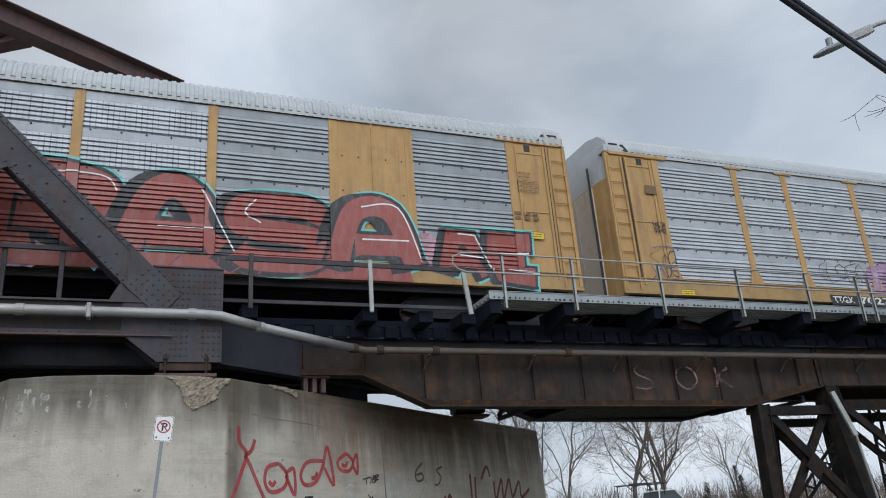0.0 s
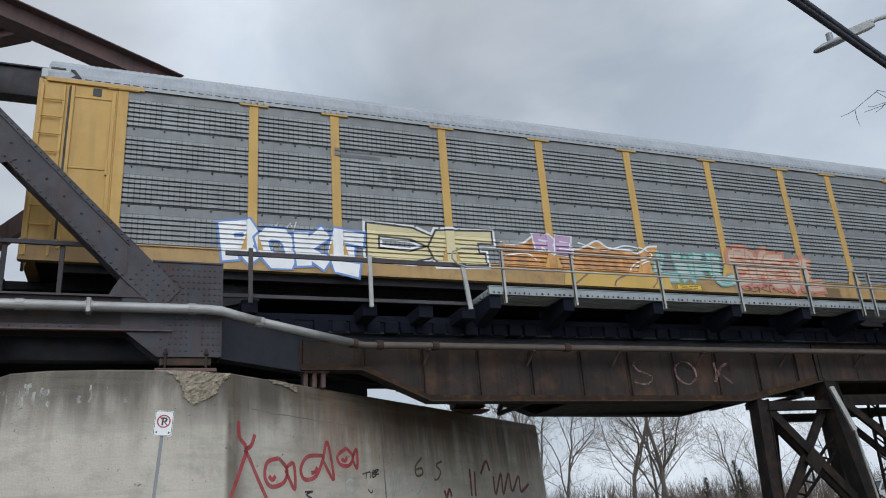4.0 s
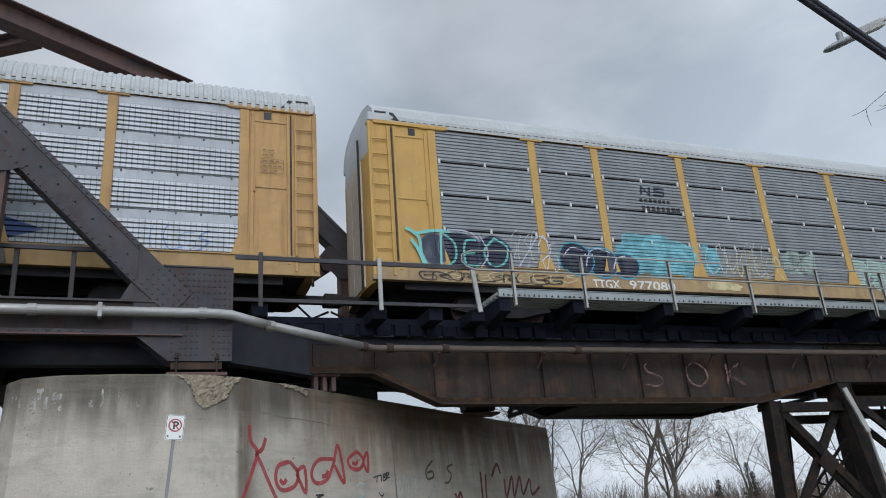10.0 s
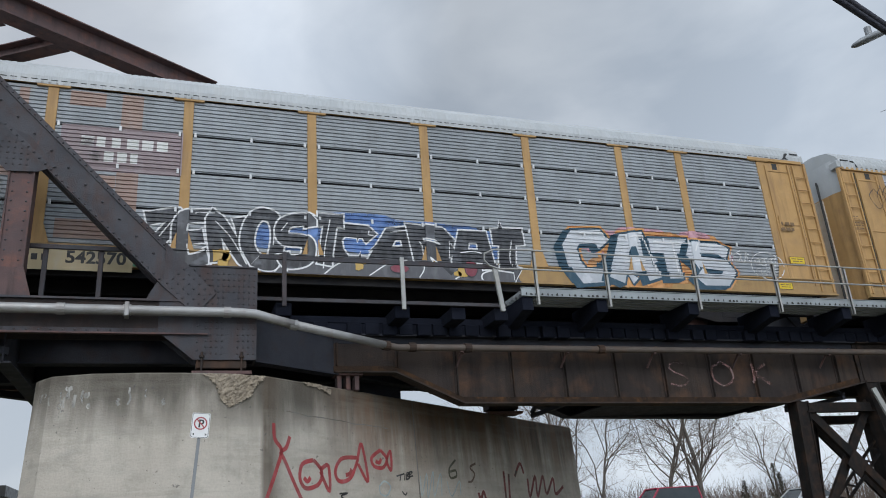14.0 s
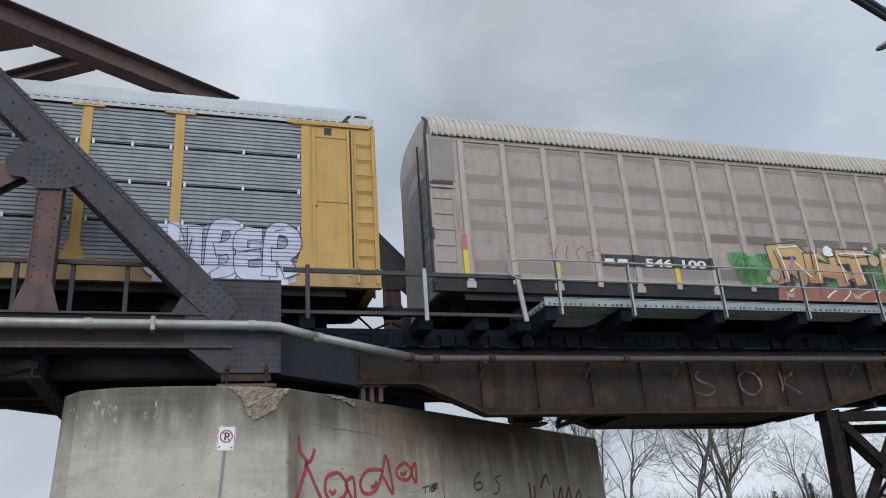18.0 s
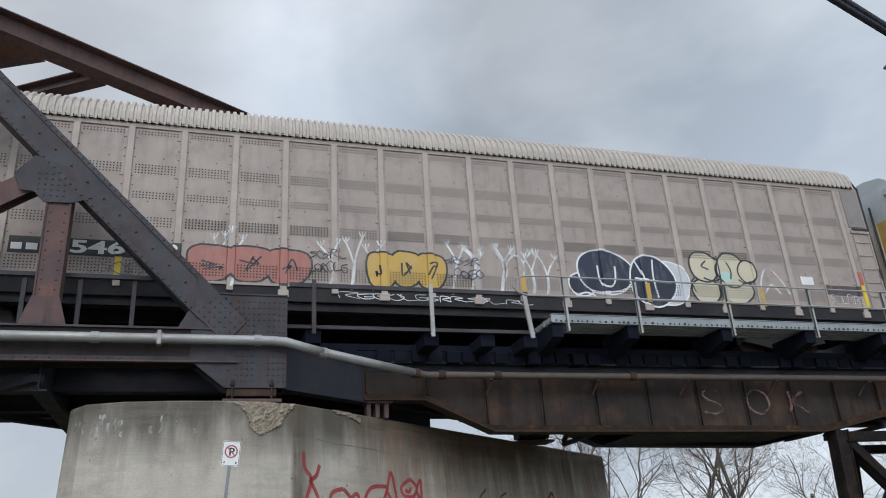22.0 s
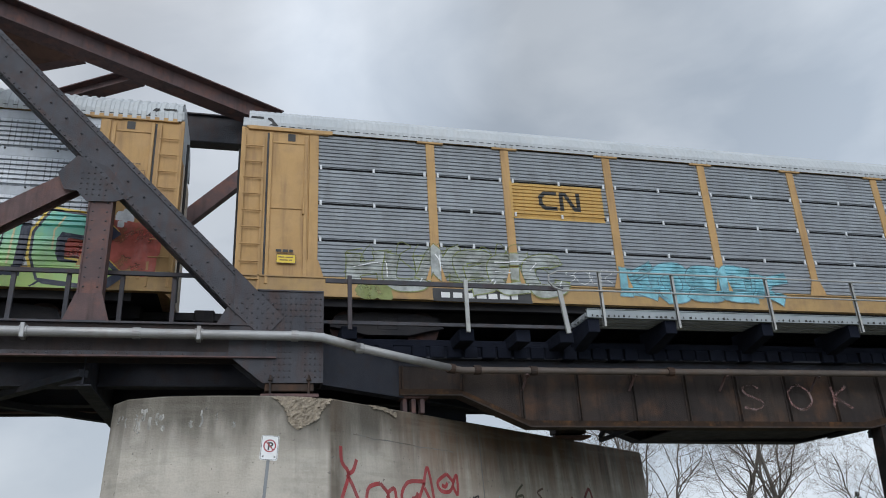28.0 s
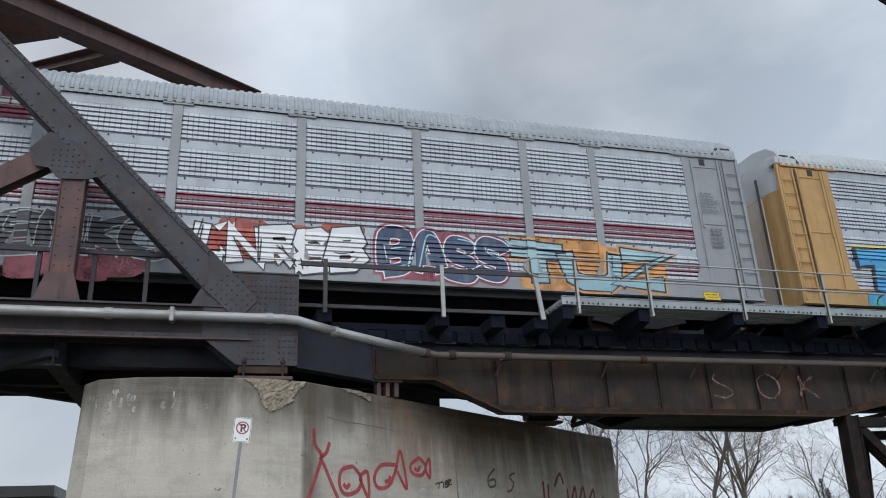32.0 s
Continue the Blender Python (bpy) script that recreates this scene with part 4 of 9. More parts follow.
# seat of the girder on the pier
for dx in (0.0, 0.20, 0.40):
    part("bearing_post", Geo().box(3.40 + dx, 3.50 + dx, 16.90, 17.2, 4.72, 5.07, 0.008), STEEL_BROWN, girders)
# plain block added to close the sky gap over the pier
part("pedestal", Geo().box(3.9, 5.27, 18.38, 18.9, 4.73, 5.6, 0.01), STEEL_BLACK, girders, "added dark steel block that fills the gap over the pier")
part("bearing_plate", Geo().box(3.34, 3.98, 16.84, 17.25, 5.04, 5.10, 0.006), STEEL_BROWN, girders)
# spans' spray-painted letters
PINK = paint("faded_pink_paint", (0.235, 0.125, 0.115), 0.8, 0.90, 0.3)


def placed(geo, x, y, z):
    return moved(geo, Matrix.Translation((x, y, z)) @ Matrix.Diagonal((0.96, 1, 0.86, 1)))


S_ = stroke([(0.55, 0.62), (0.3, 0.72), (0.08, 0.6), (0.2, 0.42), (0.5, 0.3), (0.62, 0.14), (0.4, 0.0), (0.05, 0.06)], 0.055)
O_ = stroke([(0.35, 0.74), (0.06, 0.52), (0.12, 0.16), (0.42, 0.0), (0.72, 0.22), (0.66, 0.56), (0.35, 0.74)], 0.062)
K_ = stroke([(0.1, 0.66), (0.14, 0.3), (0.06, 0.04)], 0.09)
K_.add(*(lambda s: (s.v, s.f))(stroke([(0.55, 0.66), (0.18, 0.34), (0.4, 0.2), (0.66, 0.0)], 0.09)))
for geo, x, z in ((S_, 11.95, 4.75), (O_, 13.27, 4.74), (K_, 14.53, 4.76)):
    part("spray_letter", placed(geo, x, 16.83, z), PINK, girders, "faded pink spray-painted letter", fix=False)

# ---- timber deck and rails ----
deck = thing("track", "open timber-tie railway track on the bridge", "railway track")
tie_rnd = random.Random(5)
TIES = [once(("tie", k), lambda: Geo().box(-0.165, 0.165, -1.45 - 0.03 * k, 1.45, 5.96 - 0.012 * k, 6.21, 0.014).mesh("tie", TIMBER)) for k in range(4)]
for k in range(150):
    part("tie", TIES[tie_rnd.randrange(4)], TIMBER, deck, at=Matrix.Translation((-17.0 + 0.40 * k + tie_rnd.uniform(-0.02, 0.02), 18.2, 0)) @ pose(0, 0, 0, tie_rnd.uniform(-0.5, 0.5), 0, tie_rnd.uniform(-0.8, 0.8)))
# added dark strip stands in for the shade between the tie ends
part("deck_packing", Geo().box(-17.0, 43.0, 16.762, 16.80, 5.975, 6.20), TIMBER, deck, "added dark strip that closes the gaps between tie ends")
for y in (17.45, 18.95):
    part("rail", Geo().box(-60, 70, y - 0.07, y + 0.07, 6.21, 6.235).box(-60, 70, y - 0.012, y + 0.012, 6.235, 6.34).box(-60, 70, y - 0.036, y + 0.036, 6.34, 6.38), STEEL_BROWN, deck)
for y in (16.85, 19.55):
    part("guard_timber", Geo().box(-60, 70, y - 0.1, y + 0.1, 6.21, 6.36, 0.01), TIMBER, deck)

# ---- walkway beside the track ----
GRATING_DARK = surface("dull_walkway_plank", (0.40, 0.42, 0.44), (0.28, 0.30, 0.32), 0.7, 0.1, bump=0.1, spec=0.2)
walkway = thing("walkway", "galvanised steel walkway with pipe handrail beside the track", "walkway")
part("edge_channel", Geo().box(7.50, 60, 15.62, 15.66, 6.64, 6.84).box(7.50, 60, 15.60, 15.70, 6.83, 6.845).box(7.50, 60, 15.60, 15.70, 6.635, 6.65), GRATING, walkway)
for i in range(9):
    y = 15.72 + 0.1 * i
    part("grating_plank", Geo().box(7.5, 60, y, y + 0.085, 6.70 - 0.05 * (i % 2), 6.78), GRATING_DARK, walkway)
# small dark dashes of uneven length along the lower edge
edge_dashes = Geo()
dash_rnd = random.Random(8)
x = 7.6
while x < 40:
    w = dash_rnd.uniform(0.03, 0.08)
    edge_dashes.add([(x, 15.612, 6.66), (x + w, 15.612, 6.66), (x + w * 0.8, 15.612, 6.70 + dash_rnd.uniform(0, 0.03)), (x, 15.612, 6.70)], [(0, 1, 2, 3)])
    x += dash_rnd.uniform(0.10, 0.20)
stuff(part("drain_pattern", edge_dashes, HOLE, walkway, "row of small dark dashes along the edge", fix=False))
xs = [7.66, 9.62, 12.22, 14.72, 17.15, 19.2, 21.7, 24.2, 26.7, 29.2, 31.7, 34.2]
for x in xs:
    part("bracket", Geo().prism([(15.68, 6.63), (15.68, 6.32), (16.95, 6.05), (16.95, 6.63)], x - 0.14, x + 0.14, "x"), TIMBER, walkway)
for x in [7.90, 9.80, 12.38, 14.90, 17.32, 19.25, 19.75, 21.9, 24.4, 26.9, 29.4, 31.9]:
    part("rail_post", Geo().box(x - 0.032, x + 0.032, 15.56, 15.60, 6.42, 7.76, 0.004).box(x - 0.032, x - 0.022, 15.56, 15.64, 6.42, 7.76), GALV_RAIL, walkway)
top, mid = 7.74, 7.24
loop = [(60, 15.54, top), (7.6, 15.54, top), (6.85, 15.54, top - 0.03), (6.62, 15.54, top - 0.14), (6.60, 15.54, top - 0.30), (6.72, 15.54, mid + 0.07), (6.95, 15.54, mid), (7.6, 15.54, mid + 0.02), (60, 15.54, mid + 0.02)]
part("handrail", Geo().tube(loop, 0.022, 8), GALV_RAIL, walkway, "galvanised looped pipe handrail", smooth=True)
part("rail_board", Geo().box(1.55, 6.98, 15.62, 15.67, 7.26, 7.36, 0.006), STEEL_DARK, walkway)
part("ledger", Geo().box(1.5, 7.2, 15.86, 15.92, 6.42, 6.50, 0.006), STEEL_DARK, walkway)
for x, m in ((2.06, STEEL_DARK), (4.64, GALV_RAIL)):
    part("rail_post", Geo().box(x - 0.045, x + 0.045, 15.56, 15.62, 6.22, 7.42, 0.006), m, walkway)
part("rail_post", Geo().beam((6.98, 15.58, 6.24), (6.86, 15.58, 7.26), 0.06, 0.1, (1, 0, 0)), GALV_RAIL, walkway)
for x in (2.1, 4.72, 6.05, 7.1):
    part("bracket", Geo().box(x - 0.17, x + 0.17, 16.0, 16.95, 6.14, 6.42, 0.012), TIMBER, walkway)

# ---- pipe along the bridge ----
pipe = thing("utility_pipe", "dull galvanised utility pipe strapped along the bridge", "pipe")
run = [(-60, 15.10, 5.92), (1.15, 15.10, 5.92), (1.45, 15.11, 5.90), (1.75, 15.16, 5.83), (2.2, 15.28, 5.75), (4.35, 16.30, 5.60), (4.7, 16.45, 5.58), (5.2, 16.50, 5.60), (60, 16.50, 5.58)]
part("pipe_run", Geo().tube(run[:5], 0.095, 14).tube(run[4:6], 0.09, 14), GALV, pipe, smooth=True)
part("pipe_run", Geo().tube(run[5:], 0.08, 14), surface("rusted_pipe", (0.10, 0.082, 0.072), (0.135, 0.108, 0.09), 0.6, 0.2, stain=(0.18, 0.10, 0.06), bump=0.1), pipe, "rust-stained stretch of pipe", smooth=True)
for x in (-6.4, -4.0, -2.05, -0.92, 0.90):
    part("coupling", Geo().tube([(x - 0.07, 15.10, 5.92), (x + 0.07, 15.10, 5.92)], 0.112, 14), GALV, pipe, smooth=False)
for x in (-6.4, -4.0, -0.92):
    part("strap", Geo().box(x - 0.04, x + 0.04, 14.98, 15.22, 5.78, 6.06, 0.01), GALV, pipe)
for i in ((2.2, 15.28, 5.75), (4.4, 16.32, 5.60), (5.05, 16.49, 5.60), (6.4, 16.5, 5.60), (9.9, 16.5, 5.60)):
    part("coupling", Geo().tube([(i[0] - 0.08, i[1], i[2] + 0.0), (i[0] + 0.08, i[1] + (0.03 if i[0] < 5 else 0), i[2] - (0.01 if i[0] < 5 else 0))], 0.108, 12), STEEL_RUST if i[0] > 4 else GALV, pipe)
for x in (6.27, 9.0, 11.46, 14.09, 17.04, 19.9):
    part("hanger", Geo().beam((x + 0.06, 16.52, 5.70), (x - 0.04, 16.90, 5.22), 0.05, 0.03).beam((x - 0.06, 16.42, 5.5), (x + 0.06, 16.6, 5.5), 0.04, 0.03), STEEL_BROWN, pipe)

# ---- steel tower under the girders ----
tower = thing("trestle_tower", "dark braced steel trestle tower under the girder span", "trestle tower")


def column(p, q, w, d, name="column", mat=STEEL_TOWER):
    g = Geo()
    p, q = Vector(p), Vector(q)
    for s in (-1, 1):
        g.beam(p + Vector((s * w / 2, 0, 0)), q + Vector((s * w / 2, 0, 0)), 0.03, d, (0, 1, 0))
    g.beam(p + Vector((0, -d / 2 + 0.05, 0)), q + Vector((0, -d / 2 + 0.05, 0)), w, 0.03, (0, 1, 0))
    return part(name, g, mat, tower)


OVER = 2.55
column((16.02, 16.95, 4.30), (15.50, 16.7, -0.3), 0.38, 0.36)
column((18.6, 16.95, 4.80), (19.12, 16.6, -0.3), 0.46, 0.42)
column((16.02 + OVER, 19.4, 4.30), (15.60 + OVER, 19.7, -0.3), 0.38, 0.36)
column((18.6 + OVER, 19.4, 4.80), (19.12 + OVER, 19.8, -0.3), 0.46, 0.42)
column((23.6, 16.95, 4.80), (23.2, 16.6, -0.3), 0.45, 0.5)
column((23.6 + OVER, 19.4, 4.80), (23.2 + OVER, 19.8, -0.3), 0.45, 0.5)
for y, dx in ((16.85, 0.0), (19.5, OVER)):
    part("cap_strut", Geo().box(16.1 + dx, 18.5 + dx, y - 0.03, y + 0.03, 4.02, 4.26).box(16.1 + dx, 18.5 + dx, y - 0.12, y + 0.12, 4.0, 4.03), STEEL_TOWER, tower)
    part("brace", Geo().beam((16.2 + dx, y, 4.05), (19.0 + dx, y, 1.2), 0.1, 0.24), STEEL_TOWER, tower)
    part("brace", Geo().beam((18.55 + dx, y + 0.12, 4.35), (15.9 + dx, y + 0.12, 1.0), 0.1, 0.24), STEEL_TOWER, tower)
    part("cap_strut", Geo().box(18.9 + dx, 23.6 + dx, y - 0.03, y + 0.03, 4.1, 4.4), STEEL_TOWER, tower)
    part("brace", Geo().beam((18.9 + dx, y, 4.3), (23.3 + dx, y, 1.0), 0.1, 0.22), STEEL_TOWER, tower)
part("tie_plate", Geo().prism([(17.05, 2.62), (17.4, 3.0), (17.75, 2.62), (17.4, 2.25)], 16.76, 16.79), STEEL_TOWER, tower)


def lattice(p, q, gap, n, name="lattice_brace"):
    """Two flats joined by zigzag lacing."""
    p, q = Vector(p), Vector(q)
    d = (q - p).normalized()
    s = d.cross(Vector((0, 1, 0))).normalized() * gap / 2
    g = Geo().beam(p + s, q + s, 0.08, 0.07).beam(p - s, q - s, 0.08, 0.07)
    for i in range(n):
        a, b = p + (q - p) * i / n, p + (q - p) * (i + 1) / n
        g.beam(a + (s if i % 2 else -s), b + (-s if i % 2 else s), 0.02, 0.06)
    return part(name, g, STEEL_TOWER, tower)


lattice((18.4, 19.3, 1.2), (21.4, 19.3, 3.6), 0.34, 14)
lattice((23.2, 19.4, 4.6), (23.2, 19.6, 0.0), 0.42, 16)
part("conduit", Geo().beam((18.42, 16.6, 4.60), (18.70, 16.4, 3.35), 0.16, 0.05, (0, 1, 0)), GALV_RAIL, tower, "pale metal guard strip on the column")
part("conduit", Geo().tube([(18.70, 16.4, 3.35), (19.0, 16.3, 0.0)], 0.035, 8), GALV, tower)

# ---- no-parking sign ----
SX, SY, SZ = 0.40, 12.5, 3.385
sign = thing("parking_sign", "small white no-parking sign on a leaning steel post", "street sign")
tilt = Matrix.Translation((SX, SY, SZ)) @ pose(0, 0, 0, -3, 4.5, 0)
g = Geo()
ring = []
for cx, cz in ((0.105, 0.16), (-0.105, 0.16), (-0.105, -0.16), (0.105, -0.16)):
    a0 = {(1, 1): 0, (-1, 1): 90, (-1, -1): 180, (1, -1): 270}[(1 if cx > 0 else -1, 1 if cz > 0 else -1)]
    ring += [(cx + 0.03 * math.cos(radians(a0 + k * 30)), cz + 0.03 * math.sin(radians(a0 + k * 30))) for k in range(4)]
part("sign_plate", g.prism(ring, -0.004, 0.0), WHITE_PAINT, sign, at=tilt)
edge = Geo()
big, small = [(a * 0.95, b * 0.965) for a, b in ring], [(a * 0.90, b * 0.935) for a, b in ring]
n = len(ring)
edge.add([(a, -0.0065, b) for a, b in big] + [(a, -0.0065, b) for a, b in small], [(i, (i + 1) % n, n + (i + 1) % n, n + i) for i in range(n)])
part("border", edge, BLACK_SIGN, sign, at=tilt, fix=False)
circ = Geo()
for k in range(32):
    a, b = 2 * math.pi * k / 32, 2 * math.pi * (k + 1) / 32
    circ.add([(r * math.cos(t), -0.0075, 0.03 + r * math.sin(t)) for t in (a, b) for r in (0.078, 0.098)], [(0, 1, 3, 2)])
circ.add([(-0.066, -0.0085, 0.086), (-0.052, -0.0085, 0.098), (0.066, -0.0085, -0.026), (0.052, -0.0085, -0.038)], [(0, 1, 2, 3)])
part("prohibition_ring", circ, RED_SIGN, sign, at=tilt, fix=False)
p_geo = text_geo("P", 0.115, 0.03)
part("letter", moved(p_geo, Matrix.Translation((-0.035, -0.0068, -0.028))), BLACK_SIGN, sign, at=tilt, fix=False)
for s in (-1, 1):
    part("arrow", Geo().add([(s * 0.108, -0.0068, -0.135), (s * 0.078, -0.0068, -0.115), (s * 0.078, -0.0068, -0.155)], [(0, 1, 2)]), BLACK_SIGN, sign, at=tilt, fix=False)
part("post", Geo().box(-0.024, 0.024, 0.004, 0.04, -3.6, 0.14, 0.004), LAMP_GREY, sign, at=Matrix.Translation((SX, SY, SZ)) @ pose(0, 0, 0, 0, 4.5, 0))

# ---- street lamp and overhead cables ----
lamp = thing("street_lamp", "grey cobra-head street lamp on a curved arm", "street lamp")
lx, ly, lz = 8.415, 6.5, 7.389
tip = Vector((lx, ly, lz))
ad = Vector((1.30, 0.0, 0.66)).normalized()
head = Geo()
rings = []
for t, w, h in ((0.0, 0.02, 0.012), (0.04, 0.075, 0.030), (0.16, 0.125, 0.045), (0.36, 0.125, 0.050), (0.58, 0.085, 0.050), (0.76, 0.060, 0.045)):
    rings.append((t, w, h))
side = Vector((0, 1, 0))
upn = ad.cross(side).normalized()
vs = [tip + ad * t + side * w * math.cos(a) + upn * (h * math.sin(a)) for t, w, h in rings for a in [2 * math.pi * k / 14 for k in range(14)]]
head.add(vs, [(i * 14 + k, i * 14 + (k + 1) % 14, (i + 1) * 14 + (k + 1) % 14, (i + 1) * 14 + k) for i in range(len(rings) - 1) for k in range(14)] + [tuple(range(14))])
part("lamp_head", head, LAMP_GREY, lamp, smooth=True)
e0, e1 = tip + ad * 0.74, tip + ad * 1.42
part("fitting", Geo().beam(e0 + upn * 0.03, e1 + upn * 0.03, 0.13, 0.13, upn, 0.015), GALV_RAIL, lamp)
part("photocell", Geo().tube([tip + ad * 0.40 + upn * 0.03, tip + ad * 0.40 + upn * 0.03 + Vector((0, 0, 0.13))], 0.045, 10), LAMP_GREY, lamp)
arm = [e1 - ad * 0.1 + upn * 0.05, e1 + Vector((0.16, 0.0, 0.15)), e1 + Vector((0.42, 0.0, 0.26)), e1 + Vector((0.9, 0.02, 0.33)), e1 + Vector((2.4, 0.1, 0.38))]
part("arm", Geo().tube(arm, 0.035, 10), GALV, lamp, smooth=True)
px = arm[-1]
part("pole", Geo().tube([(px.x + 0.1, px.y, -0.1), (px.x + 0.1, px.y, px.z + 0.4)], 0.15, 12, 0.11), TIMBER, lamp, "dark timber pole", smooth=True)
cables = thing("overhead_cables", "thick black bundled overhead telephone cables", "cable")
c0, c1 = Vector((5.597, 4.503, 6.3)), Vector((7.682, 5.173, 6.3))
cd = (c1 - c0).normalized()
for dz, dy, r in ((0.010, 0.0, 0.040), (0.052, 0.02, 0.030), (-0.034, 0.02, 0.034)):
    pts = [c0 + cd * (k * 2.0) + Vector((0, dy, dz + 0.0006 * (k * 2.0 - 1) ** 2)) for k in range(-20, 21)]
    part("cable", Geo().tube(pts, r, 8), CABLE, cables, smooth=True)

# unseen boards added beyond the track to block daylight under the cars
sky_boards = thing("walkway", "added boards beyond the track that close off the sky", "walkway")
part("fascia", Geo().box(-12, 60, 21.0, 21.08, 5.85, 7.42, 0.01), TIMBER_GREY, sky_boards)
part("high_fascia", Geo().box(5.0, 60, 21.1, 21.16, 7.38, 8.0, 0.01), TIMBER_GREY, sky_boards)
for k in range(5):
    part("plank", Geo().box(-12, 60, 19.75 + 0.25 * k, 19.97 + 0.25 * k, 6.38, 6.43), TIMBER, sky_boards)

# ---- the train: enclosed car carriers ----
PITCH, TRACK_Y, RAIL_Z = 28.7, 18.2, 6.38
SIDE, SILL0, SILL1, EAVE = 1.57, 0.89, 1.36, 5.17
POSTS = [-11.99, -9.10] + [-7.13 + 2.852 * k for k in range(6)] + [9.10, 11.99]


def train_at(t):
    """How far the gap ahead of the first car has come along the bridge."""
    return 40.052 + 10.7568 * t - 0.000982 * t * t + 0.00013284 * t ** 3


def ribbed(style, w, h):
    """One side sheet, with its ribs."""
    return Geo().sheet(rib_profile(style, h), 0.0, w)


def rib_profile(style, h):
    """The fold line of a side sheet, bottom to top: depth and height."""
    prof = []
    if style == "grey":
        n, z = 9, 0.025
        step = (h - 0.060) / n
        for i in range(n):
            prof += [(0.000, z), (0.000, z + step * 0.20), (-0.030, z + step * 0.27), (-0.036, z + step * 0.90), (-0.028, z + step * 0.97)]
            z += step
        prof += [(-0.01, z), (0.02, z + 0.004)]
    else:
        n, z = 6, 0.015
        step = (h - 0.24) / n
        for i in range(n):
            prof += [(0.012, z), (0.012, z + step * 0.19), (-0.042, z + step * 0.25), (-0.030, z + step * 0.90), (-0.022, z + step * 0.97)]
            z += step
        prof += [(-0.012, z), (-0.018, z + 0.01), (-0.044, h - 0.02), (0.0, h - 0.01)]
    return prof


def sheet_mesh(style, w, h, mat):
    return once(("sheet", style, round(w, 3), mat.name), lambda: ribbed(style, w, h).mesh("side_sheet", mat, fix=False))


def roof_mesh(mat, pitch, depth):
    def build():
        cs = [(-1.615, 5.10), (-1.615, 5.29), (-1.51, 5.56), (-1.18, 5.84), (-0.6, 5.98), (0.6, 5.98), (1.18, 5.84), (1.51, 5.56), (1.615, 5.29), (1.615, 5.10)]
        g = Geo()
        xs = []
        x = -13.55
        while x < 13.5:
            xs += [(x, 0), (x + pitch * 0.30, 0), (x + pitch * 0.42, depth), (x + pitch * 0.86, depth)]
            x += pitch
        n = len(cs)
        vs = []
        for x, d in xs:
            vs += [(x, y + math.copysign(d * 0.6, y), z + (d if 0 < i < n - 1 else 0)) for i, (y, z) in enumerate(cs)]
        g.add(vs, [(i * n + j, i * n + j + 1, (i + 1) * n + j + 1, (i + 1) * n + j) for i in range(len(xs) - 1) for j in range(n - 1)])
        g.add([(xs[0][0], y, z) for y, z in cs], [tuple(range(n))])
        g.add([(xs[-1][0], y, z) for y, z in cs], [tuple(range(n))])
        return g.mesh("roof", mat, fix=False)
    return once(("roof", mat.name, pitch, depth), build)


def end_shape(r_in, z0, z1, top_in=0.0):
    """The end door: a nearly flat face with bevelled corners, standing on the car's end."""
    g = Geo()
    plan = [(0.0, -1.50), (0.55, -1.42), (0.86, -1.12), (0.97, -0.62), (1.0, 0.0), (0.97, 0.62), (0.86, 1.12), (0.55, 1.42), (0.0, 1.50)]
    lo = [(13.42 + r_in * a, y, z0) for a, y in plan]
    hi = [(13.42 + (r_in - top_in) * a, y * (1.0 - top_in * 0.4), z1) for a, y in plan]
    n = len(plan)
    return g.add(lo + hi, [(i, i + 1, n + i + 1, n + i) for i in range(n - 1)] + [tuple(range(n, 2 * n)), tuple(range(n))])


def ladder_geo(x0, x1, z0, z1, step, y):
    g = Geo().box(x0, x0 + 0.05, y - 0.05, y, z0, z1).box(x1 - 0.05, x1, y - 0.05, y, z0, z1)
    z = z0 + 0.25
    while z < z1 - 0.1:
        g.tube([(x0 + 0.02, y - 0.05, z), (x1 - 0.02, y - 0.05, z)], 0.016, 6)
        z += step
    return g


def post_geo(x0, w, cap, flare):
    y = -SIDE - 0.015
    g = Geo().box(x0 - w / 2, x0 + w / 2, y, y + 0.07, SILL1 - 0.02, EAVE - 0.06, 0.008)
    if flare:
        g.prism([(x0 - 0.27, SILL1 - 0.05), (x0 + 0.27, SILL1 - 0.05), (x0 + w / 2 + 0.01, SILL1 + 0.42), (x0 - w / 2 - 0.01, SILL1 + 0.42)], y - 0.014, y - 0.002)
    if cap:
        g.box(x0 - 0.34, x0 + 0.34, y - 0.03, y + 0.05, EAVE - 0.12, EAVE - 0.02, 0.008)
    return g


